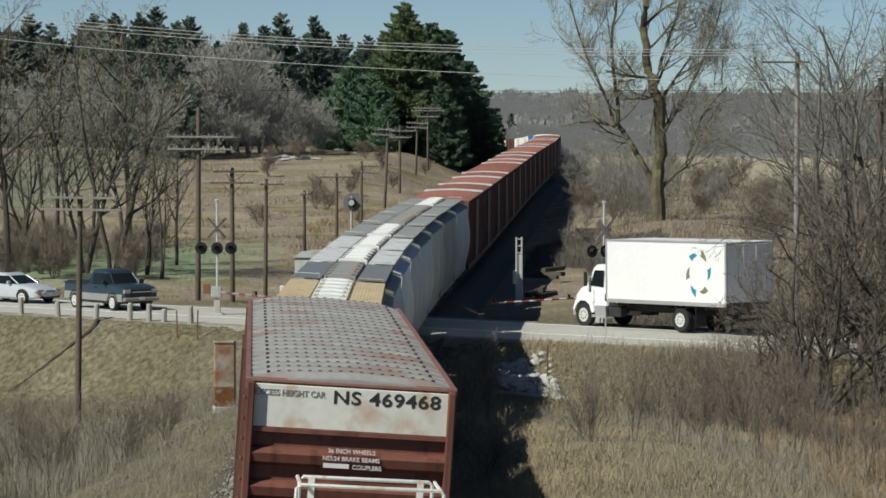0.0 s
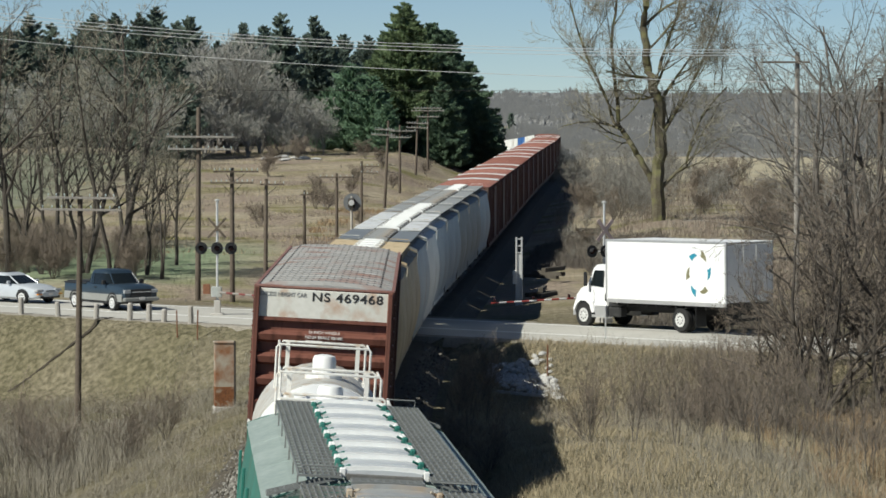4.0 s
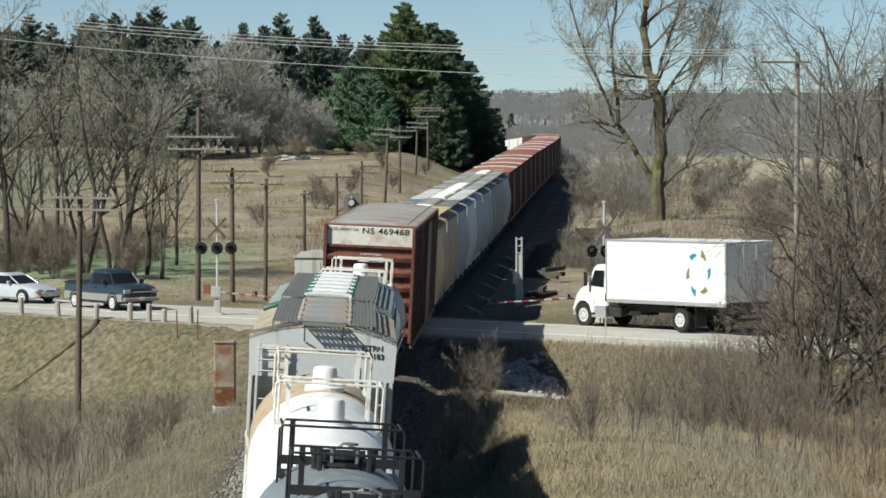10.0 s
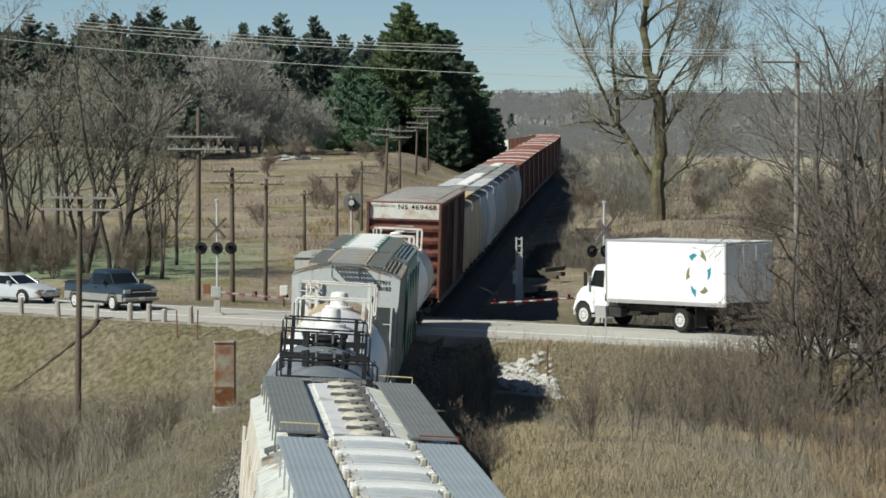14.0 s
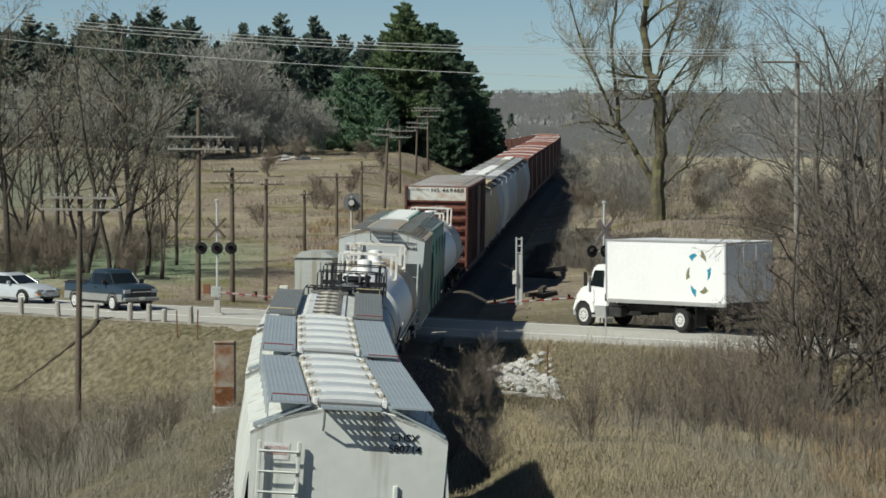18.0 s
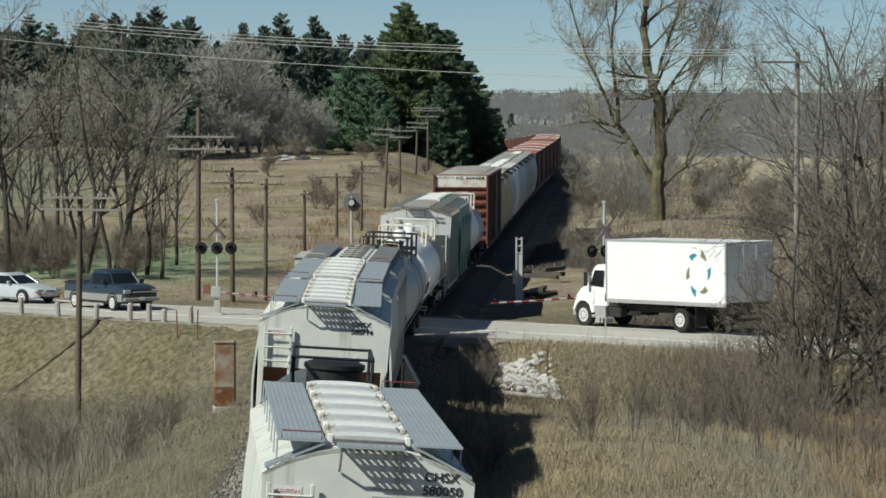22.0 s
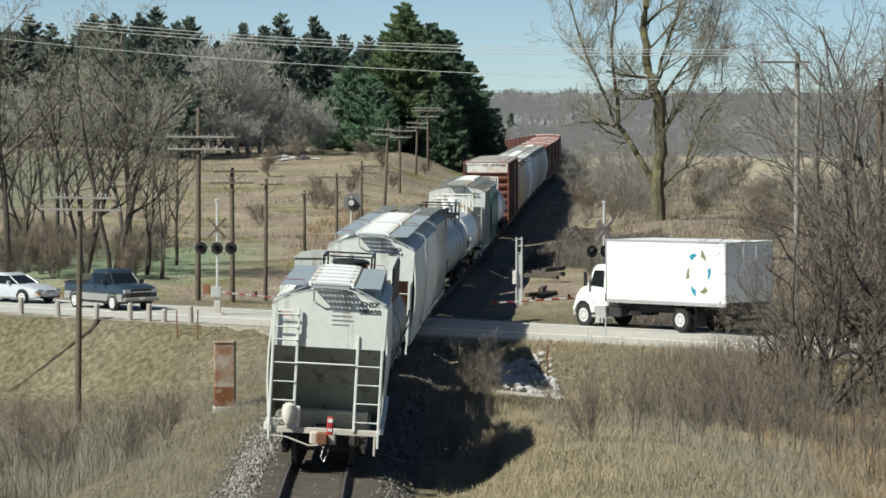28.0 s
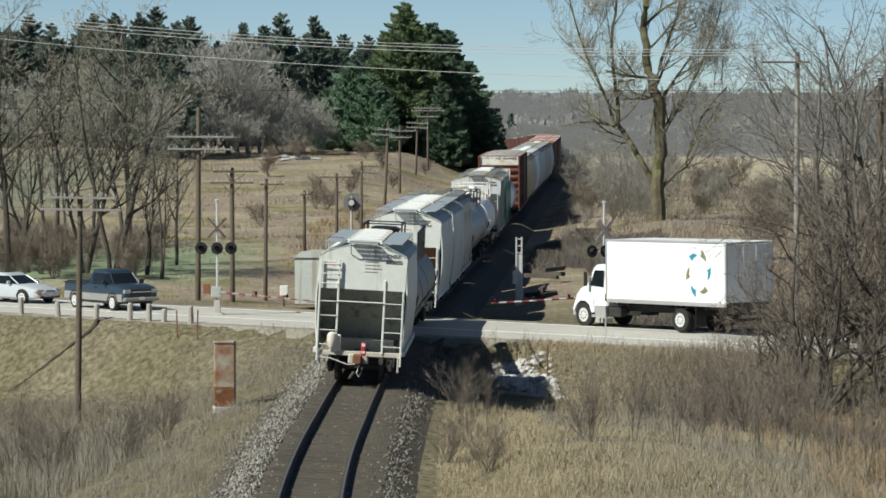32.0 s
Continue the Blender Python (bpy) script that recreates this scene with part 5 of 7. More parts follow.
def box_truck():
    """Heads along +y; its box's tail is at -y."""
    at = pose(9.85, 140.4, 0.02, -0.9, 0, 38.3)
    car = thing("box_truck", at, "white box truck with a ring emblem waiting at the crossing", "truck")
    y0, y1, zf, zt = -4.15, 3.15, 1.24, 3.70
    hw = 1.27
    for s in (-1, 1):
        part("box_side", Build().box(s * hw - 0.02, s * hw + 0.02, y0, y1, zf, zt), "truck_white", car)
    part("box_front", Build().box(-hw, hw, y1, y1 + 0.05, zf, zt, 0.01), "truck_white", car)
    part("box_roof", Build().box(-hw, hw, y0, y1, zt, zt + 0.05, 0.015), "truck_white", car)
    for s in (-1, 1):
        d = Build().box(min(0, s * hw), max(0, s * hw), y0 - 0.04, y0, zf + 0.05, zt - 0.05, 0.01)
        o = part("rear_door", d, "truck_white", car)
        part("door_bar", Build().tube([(s * 0.35, y0 - 0.07, zf + 0.1), (s * 0.35, y0 - 0.07, zt - 0.1)], 0.02, 6), "truck_trim", o)
    tr = Build()
    for s in (-1, 1):
        for y in (y0, y1):
            tr.box(s * hw - 0.045, s * hw + 0.045, y - 0.05, y + 0.05, zf, zt + 0.055, 0.01)
        tr.box(s * hw - 0.04, s * hw + 0.04, y0, y1, zf - 0.13, zf + 0.03, 0.01)
        tr.box(s * hw - 0.04, s * hw + 0.04, y0, y1, zt - 0.02, zt + 0.06, 0.01)
    part("box_trim", tr, "truck_trim", car)
    # six separate curved blades in a ring on the box's left side
    cy, cz = -2.54, 2.44
    blade = ((-0.27, -0.11), (-0.15, 0.06), (0.04, 0.14), (0.28, 0.15), (0.21, 0.02), (0.16, -0.13), (0.04, -0.08), (-0.11, -0.09))
    for i in range(6):
        a = i * math.pi / 3
        c, s2 = math.cos(a), math.sin(a)
        pts = [(cy - (c * (0.62 + r * 0.8) - s2 * t * 0.85), cz + s2 * (0.80 + r) + c * t) for t, r in blade]
        part("emblem_blade", Build().prism(pts, "x", -hw - 0.028, -hw - 0.02), "olive" if i in (1, 3, 5) else "teal", car)
    # cab
    cab = shell([(3.35, 0.75), (3.35, 2.56), (3.5, 2.68), (4.15, 2.66), (4.32, 2.54), (4.62, 1.86), (5.05, 1.62), (5.32, 1.34), (5.38, 0.75)], 1.12, 0.18, 1.4)
    c = part("cab", cab, "truck_white", car, "white conventional cab")
    for s in (-1, 1):
        xw = s * 1.045
        part("side_window", Build().prism([(3.62, 1.72), (3.62, 2.42), (4.16, 2.42), (4.46, 1.78)], "x", xw - 0.03, xw + 0.03), "glass", c, "dark side window")
        part("mirror", Build().box(s * 1.30 - 0.06, s * 1.30 + 0.06, 4.42, 4.58, 1.75, 2.35, 0.03), "plastic", c)
        part("fender", Build().prism([(4.05, 0.70), (4.18, 1.08), (4.45, 1.30), (4.95, 1.34), (5.25, 1.16), (5.42, 0.78), (5.33, 0.72), (5.18, 0.98), (4.95, 1.12), (4.62, 1.12), (4.38, 0.98), (4.22, 0.62)], "x", min(s * 0.95, s * 1.21), max(s * 0.95, s * 1.21)), "truck_white", c)
        a = [(4.78 + math.cos(q) * 0.60, 0.52 + math.sin(q) * 0.60) for q in np.linspace(0, math.pi, 11)]
        part("wheel_well", Build().prism(a, "x", min(s * 0.80, s * 1.125), max(s * 0.80, s * 1.125)), "plastic", c, "dark wheel well")
        part("door_seam", Build().box(s * 1.122 - 0.004, s * 1.122 + 0.004, 4.16, 4.18, 0.80, 1.62), "plastic", c)
        part("vent", Build().box(s * 1.10 - 0.03, s * 1.10 + 0.03, 3.36, 3.46, 1.15, 1.45), "plastic", c)
        part("mirror_arm", Build().tube([(s * 1.02, 4.40, 2.2), (s * 1.30, 4.50, 2.25)], 0.018, 5), "plastic", c)
        part("headlight", Build().box(s * 0.85 - 0.14, s * 0.85 + 0.14, 5.28, 5.38, 1.05, 1.26, 0.03), "lamp_clear", c)
        part("step", Build().box(s * 1.0 - 0.16, s * 1.0 + 0.16, 3.5, 4.45, 0.45, 0.55, 0.02), "truck_trim", c)
        part("fuel_tank", Build().box(s * 0.90 - 0.22, s * 0.90 + 0.22, 2.5, 3.28, 0.50, 0.92, 0.06), "chassis", car)
        part("tool_box", Build().box(s * 0.98 - 0.22, s * 0.98 + 0.22, 3.35, 4.05, 0.45, 0.95, 0.03), "truck_trim", car)
    part("windscreen", Build().add([(-0.86, 4.34, 2.50), (0.86, 4.34, 2.50), (0.96, 4.60, 1.90), (-0.96, 4.60, 1.90), (-0.86, 4.37, 2.52), (0.86, 4.37, 2.52), (0.96, 4.63, 1.92), (-0.96, 4.63, 1.92)], [(0, 1, 2, 3), (4, 5, 6, 7), (0, 1, 5, 4), (2, 3, 7, 6), (1, 2, 6, 5), (3, 0, 4, 7)]), "glass", c)
    part("grille", Build().box(-0.6, 0.6, 5.33, 5.40, 0.90, 1.3, 0.02), "plastic", c)
    part("bumper", Build().box(-1.15, 1.15, 5.33, 5.52, 0.5, 0.78, 0.04), "truck_trim", c)
    ch = Build()
    for s in (-1, 1):
        ch.box(s * 0.42 - 0.05, s * 0.42 + 0.05, y0 + 0.1, 5.2, 0.72, 0.98)
    ch.box(-1.1, 1.1, y0 + 0.2, y0 + 0.3, 0.5, 0.62)
    joist = None
    for i in range(12):
        m = pose(0, -4.05 + 0.6 * i, 0)
        joist = part("cross_member", Build().box(-1.2, 1.2, -0.04, 0.04, 0.98, 1.235), "chassis", car) if joist is None else twin(joist, m)
        if i == 0:
            joist.matrix_basis = m
    part("chassis", ch, "chassis", car)
    for s in (-1, 1):
        wheel(car, s * 1.04, 4.78, 0.52, 0.28, 0.30)
        wheel(car, s * 1.06, -1.29, 0.50, 0.26, 0.29)
        wheel(car, s * 0.74, -1.29, 0.50, 0.26, 0.29)
        part("mud_flap", Build().box(s * 0.9 - 0.28, s * 0.9 + 0.28, -2.25, -2.22, 0.25, 0.95), "plastic", car)
    return car


box_truck()


def pickup():
    """Heads along +y."""
    at = pose(-15.2, 154.8, 0.01, 0, 0, -141.0) @ Matrix.Diagonal((0.95, 0.87, 0.98, 1))
    car = thing("pickup_truck", at, "dark blue two-tone pickup truck waiting on the road", "pickup truck")
    L = 2.85
    b = part("body", lofted([(-L, 0.92, 0.56, 1.20), (-L + 0.06, 0.98, 0.50, 1.25), (-1.6, 1.0, 0.44, 1.26), (-0.7, 1.0, 0.44, 1.26), (1.2, 1.0, 0.44, 1.25), (1.7, 1.0, 0.46, 1.24), (2.3, 0.99, 0.48, 1.20), (2.68, 0.96, 0.50, 1.14), (L, 0.90, 0.54, 1.02)]), "pickup_blue", car, smooth=True)
    part("lower_body", Build().box(-1.012, 1.012, -L + 0.05, L - 0.16, 0.46, 0.80, 0.03), "pickup_low", b, "pewter lower flank")
    c = b
    cabin(car, b, "pickup_blue", [(-0.78, 1.62, 0.93, 1.22), (-0.74, 1.36, 0.88, 1.45), (-0.68, 1.08, 0.81, 1.70), (-0.62, 0.98, 0.78, 1.78), (-0.52, 0.86, 0.68, 1.85), (-0.35, 0.65, 0.45, 1.875)], 2, (0.02, 0.42, 0.97))
    part("wiper_cowl", Build().box(-0.82, 0.82, 1.48, 1.66, 1.235, 1.265, 0.01), "plastic", b)
    for s in (-1, 1):
        part("mirror", Build().box(s * 1.08 - 0.11, s * 1.08 + 0.11, 1.08, 1.22, 1.22, 1.42, 0.03), "plastic", c)
        part("door_handle", Build().box(s * 0.99 - 0.03, s * 0.99 + 0.03, 0.12, 0.30, 1.05, 1.10, 0.01), "plastic", c)
        part("headlight", Build().box(s * 0.76 - 0.20, s * 0.76 + 0.20, L - 0.08, L + 0.02, 0.86, 1.02, 0.02), "lamp_clear", b)
        part("bed_rail", Build().box(s * 0.94 - 0.06, s * 0.94 + 0.06, -L, -0.75, 1.19, 1.24, 0.02), "plastic", b)
        wheel(car, s * 0.90, 1.82, 0.38, 0.26, 0.25)
        wheel(car, s * 0.90, -1.75, 0.38, 0.26, 0.25)
        for y in (1.82, -1.75):
            a = [(y + math.cos(q) * 0.50, 0.38 + math.sin(q) * 0.50) for q in np.linspace(0, math.pi, 9)]
            a += [(y + math.cos(q) * 0.43, 0.38 + math.sin(q) * 0.43) for q in np.linspace(math.pi, 0, 9)]
            part("wheel_arch", Build().prism(a, "x", min(s * 0.86, s * 1.03), max(s * 0.86, s * 1.03)), "plastic", b)
    part("grille", Build().box(-0.60, 0.60, L - 0.05, L + 0.03, 0.70, 1.03, 0.02), "plastic", b)
    part("grille_bar", Build().box(-0.55, 0.55, L - 0.02, L + 0.045, 0.89, 0.92, 0.01), "rim", b, "chrome grille bar")
    part("bumper", Build().box(-1.0, 1.0, L - 0.1, L + 0.12, 0.50, 0.66, 0.05), "pickup_low", b, "silver front bumper")
    part("number_plate", Build().box(-0.16, 0.16, L + 0.12, L + 0.13, 0.55, 0.68), "ink_white", b)
    part("bed_liner", Build().box(-0.85, 0.85, -L + 0.1, -0.8, 1.13, 1.288), "plastic", b, "open black cargo bed")
    part("sill", Build().box(-0.95, 0.95, -2.3, 2.3, 0.34, 0.47), "chassis", b)
    return car


pickup()


def sedan():
    at = pose(-20.27, 160.0, 0.01, 0, 0, -128.0)
    car = thing("sedan_car", at, "silver-blue sedan waiting behind the pickup truck", "car")
    L = 2.4
    b = part("body", lofted([(-L, 0.60, 0.48, 0.80), (-2.32, 0.78, 0.32, 0.93), (-2.0, 0.87, 0.25, 0.985), (-1.4, 0.90, 0.23, 0.98), (-0.4, 0.905, 0.22, 0.95), (0.6, 0.90, 0.22, 0.93), (1.1, 0.895, 0.22, 0.90), (1.6, 0.88, 0.23, 0.84), (2.0, 0.83, 0.25, 0.75), (2.25, 0.74, 0.28, 0.67), (L + 0.02, 0.50, 0.36, 0.57)]), "sedan", car, smooth=True)
    c = b
    cabin(car, b, "sedan", [(-1.72, 1.02, 0.83, 0.92), (-1.45, 0.66, 0.78, 1.10), (-1.14, 0.30, 0.69, 1.28), (-0.98, 0.14, 0.65, 1.345), (-0.80, -0.02, 0.55, 1.395), (-0.62, -0.18, 0.36, 1.415)], 2, (0.03, 0.45, 0.96))
    part("sunroof", Build().box(-0.34, 0.34, -0.62, -0.15, 1.412, 1.428), "glass", c)
    for s in (-1, 1):
        for y in (1.42, -1.38):
            a = [(y + math.cos(q) * 0.40, 0.32 + math.sin(q) * 0.40) for q in np.linspace(0, math.pi, 9)]
            part("wheel_arch", Build().prism(a, "x", min(s * 0.70, s * 0.905), max(s * 0.70, s * 0.905)), "plastic", b)
        part("mirror", Build().box(s * 0.95 - 0.09, s * 0.95 + 0.09, 0.52, 0.64, 0.95, 1.07, 0.03), "sedan", c)
        part("headlight", Build().box(s * 0.60 - 0.22, s * 0.60 + 0.22, L - 0.28, L - 0.06, 0.60, 0.70, 0.03), "lamp_clear", b)
        part("turn_signal", Build().box(s * 0.62 - 0.2, s * 0.62 + 0.2, L - 0.12, L + 0.0, 0.44, 0.50, 0.01), "amber", b)
        wheel(car, s * 0.825, 1.42, 0.32, 0.21, 0.22)
        wheel(car, s * 0.825, -1.38, 0.32, 0.21, 0.22)
    part("grille", Build().box(-0.30, 0.30, L - 0.12, L + 0.01, 0.54, 0.64, 0.02), "plastic", b)
    part("air_intake", Build().box(-0.62, 0.62, L - 0.06, L + 0.015, 0.28, 0.40, 0.02), "plastic", b)
    part("number_plate", Build().box(-0.15, 0.15, L - 0.0, L + 0.022, 0.42, 0.52), "ink_white", b)
    return car


sedan()

# ---- poles, wires and signals ----


def pole(x, y, z, high, arms, lean=0.0, r=0.15, label="", pale=False, pins=4, mat="wood"):
    """arms: (height, half-width, offset) of each crossarm."""
    p = thing("utility_pole", pose(x, y, z - 0.3, 0, lean, 0), label or "weathered wooden line pole with crossarms beside the track", "utility pole", "poles along the line")
    part("shaft", Build().tube([(0, 0, 0), (0, 0, high * 0.5), (0, 0, high + 0.3)], [r, r * 0.88, r * 0.72], 10), mat, p, smooth=True)
    for h, w, off in arms:
        a = part("crossarm", Build().box(off - w, off + w, -r - 0.10, -r, h + 0.28, h + 0.36, 0.012), "wood_grey" if pale else "wood", p)
        n = Build()
        for i in range(pins):
            for s in (-1, 1):
                q = off + s * w * (0.25 + 0.7 * i / max(pins - 1, 1))
                n.lathe([(0.0, 0.010), (0.04, 0.010), (0.05, 0.028), (0.09, 0.03), (0.12, 0.018)], "z", (q, -r - 0.05, h + 0.36), 7)
        part("insulator", n, "insulator", a, "row of small glass insulators")["kind"] = "stuff"
        br = Build()
        for s in (-1, 1):
            br.tube([(off + s * w * 0.45, -r - 0.06, h + 0.25), (0, -r - 0.02, h - 0.25)], 0.015, 4)
        part("brace", br, "under", a)
    return p


pole(-13.85, 128.0, -3.35, 9.3, [(8.75, 1.52, 0.05), (9.2, 1.30, 0.05)], lean=0.9, r=0.135, pale=True, label="dark wooden line pole standing at the foot of the bank")
pole(-11.95, 165.0, -0.2, 9.4, [(7.35, 1.6, 0.1), (7.95, 1.65, 0.1)], lean=0.4, r=0.15, pale=True)
pole(-10.3, 165.5, -0.2, 6.45, [(5.7, 1.05, 0.0), (6.25, 1.1, 0.2)], r=0.14)
pole(-8.85, 168.5, -0.2, 5.85, [(5.55, 0.6, 0.3)], lean=0.6, r=0.12, pins=2)
pole(-8.55, 209.0, -0.2, 4.2, [(3.9, 0.35, 0.1)], r=0.12, pins=1)
pole(-7.65, 244.0, 0.0, 4.3, [(4.0, 1.2, 0.0)], r=0.13, pins=3)
pole(-6.1, 253.0, 0.1, 4.9, [(4.5, 0.7, 0.6), (4.0, 0.6, 0.6)], lean=0.3, r=0.13, pins=2)
pole(-5.0, 290.0, 0.6, 7.2, [(5.95, 1.0, -0.4), (6.4, 0.8, -0.3)], lean=2.6, r=0.14, pale=True)
pole(-4.1, 322.0, 1.0, 6.2, [(5.0, 1.1, 0.0), (5.6, 1.2, 0.3)], r=0.14, pale=True)
pole(-3.0, 372.0, 1.6, 5.9, [(4.9, 1.2, 0.0), (5.4, 1.2, 0.0)], lean=2.0, r=0.14, pale=True)
pole(-1.75, 392.0, 1.9, 6.9, [(5.7, 1.3, 0.0), (6.4, 1.9, 0.0), (6.7, 1.6, 0.0)], r=0.15, pale=True)
pole(3.2, 452.0, 1.0, 6.0, [(5.0, 1.4, 0.0), (5.6, 1.3, 0.0)], r=0.14)
pole(14.25, 136.5, -0.4, 11.9, [(11.45, 0.95, -0.5)], r=0.13, pins=2, mat="wood_grey", label="tall grey power pole among the roadside trees")
pole(16.9, 131.0, -0.6, 11.0, [(10.1, 0.8, 0.2)], r=0.15, pins=2, label="power pole behind bare branches")


def wires():
    """Conductors in long sags above the field, one mesh each."""
    def span(a, b, sag, r):
        a, b = Vector(a), Vector(b)
        pts = []
        for i in range(25):
            q = i / 24
            p = a.lerp(b, q)
            p.z -= sag * 4 * q * (1 - q)
            pts.append(p)
        return Build().tube(pts, r, 5)
    for a, b, sag in (((-24.6, 186, 14.35), (13.5, 142.0, 11.65), 0.55),
                      ((-24.6, 187, 14.15), (13.9, 142.4, 11.55), 0.55),
                      ((-24.6, 188, 14.0), (14.5, 142.8, 11.45), 0.62),
                      ((-24.6, 187, 12.95), (14.25, 142.2, 10.30), 0.42)):
        o = new("power_line", span(a, b, sag, 0.014).mesh("power_line", "wire"))
        tagged(o, "thin bright power line strung across the view", "wire", "power lines")
    o = new("power_line", span((-30, 232, 10.35), (34, 225, 10.3), 0.15, 0.014).mesh("power_line", "under"))
    tagged(o, "thin dark cable strung beyond the road", "wire", "power lines")


wires()


def flasher(x, y, z, yaw, arm_to, label, arm_z, board="wood_pale", bw=0.085, red="gate_red", white="gate_white"):
    """A crossing signal with crossbuck, paired lamps and a lowered gate."""
    p = thing("crossing_signal", pose(x, y, z, 0, 0, yaw), label, "crossing signal", "crossing signals")
    part("mast", Build().tube([(0, 0, 0), (0, 0, 5.1)], 0.055, 10).lathe([(0, 0.11), (0.04, 0.11), (0.09, 0.0)], "z", (0, 0, 5.1), 10), "silver", p, smooth=True)
    part("foundation", Build().box(-0.28, 0.28, -0.28, 0.28, -0.4, 0.12, 0.03).box(-0.14, 0.14, -0.14, 0.14, 0.12, 0.7, 0.02), "concrete", p)
    for s in (-1, 1):
        b = Build().box(-0.60, 0.60, -0.012, 0.012, -bw, bw)
        o = part("crossbuck_board", b, board, p, "weathered crossbuck board")
        o.matrix_basis = pose(0, -0.09 - 0.012 * s, 3.9, 0, 48 * s, 0)
    part("lamp_arm", Build().tube([(-0.72, -0.05, 3.0), (0.72, -0.05, 3.0)], 0.03, 6), "silver", p)
    for q in (-0.70, 0.0, 0.62):
        h = Build().lathe([(0.02, 0.27), (0.0, 0.27), (0.0, 0.05)], "y", (q, -0.12, 3.0), 24)
        o = part("lamp_head", h, "black", p, "round black signal backing", smooth=True)
        part("lamp_lens", Build().lathe([(-0.10, 0.0), (-0.08, 0.10), (-0.02, 0.12)], "y", (q, -0.10, 3.0), 18), "lens_dark", o, smooth=True)
        vz = []
        for i in range(9):
            a = math.pi * i / 8
            vz.append((math.cos(a) * 0.15, math.sin(a) * 0.15))
        part("lamp_hood", Build().prism([(q + c, 3.0 + s2) for c, s2 in vz] + [(q + c * 0.92, 3.0 + s2 * 0.92) for c, s2 in vz[::-1]], "y", -0.36, -0.12), "black", o)
    part("gate_motor", Build().box(-0.26, 0.20, -0.22, 0.16, 0.85, 1.30, 0.03), "hut_grey", p)
    part("counterweight", Build().box(-0.62, -0.30, -0.2, -0.05, 0.98, 1.42, 0.03), "rust", p, "rusty counterweight")
    inv = pose(x, y, z, 0, 0, yaw).inverted()
    a, b = Vector((0.15, -0.25, 1.05)), inv @ Vector((arm_to[0], arm_to[1], arm_z))
    for i in range(16):
        q0, q1 = a.lerp(b, i / 16), a.lerp(b, (i + 1) / 16)
        r = 0.056 - 0.0013 * i
        part("gate_arm", Build().tube([q0, q1], [r, r - 0.003], 6), red if i % 2 else white, p)
    for q in (0.35, 0.65, 0.97):
        c = a.lerp(b, q)
        part("arm_lamp", Build().lathe([(0.0, 0.05), (0.04, 0.06), (0.13, 0.06), (0.15, 0.03)], "z", (c.x, c.y, c.z + 0.04), 10), "lens_dark", p)
    return p


flasher(-10.0, 150.0, 0.0, 0, (-5.15, 146.2), "crossing signal with crossbuck and lowered striped gate", 0.84, board="wood", bw=0.05, red="gate_red_back", white="wood_grey")
flasher(7.0, 147.2, 0.0, 32, (2.05, 144.0), "crossing signal with crossbuck, lowered gate, behind the truck", 0.92, board="buck_back")


def stone(rng, size):
    """One lumpy stone."""
    b = Build()
    vs = []
    rows = [(0.0, 0.35), (0.35, 1.0), (0.75, 0.85), (1.0, 0.3)]
    for h, r in rows:
        for k in range(6):
            a = k * math.pi / 3 + rng.uniform(-0.25, 0.25)
            q = r * rng.uniform(0.75, 1.15)
            vs.append((math.cos(a) * q * size, math.sin(a) * q * size * 0.8, (h - 0.3) * size * rng.uniform(0.9, 1.1)))
    fs = [tuple(range(5, -1, -1)), tuple(range(18, 24))]
    for i in range(3):
        fs += [(i * 6 + k, i * 6 + (k + 1) % 6, i * 6 + 6 + (k + 1) % 6, i * 6 + 6 + k) for k in range(6)]
    return b.add(vs, fs)


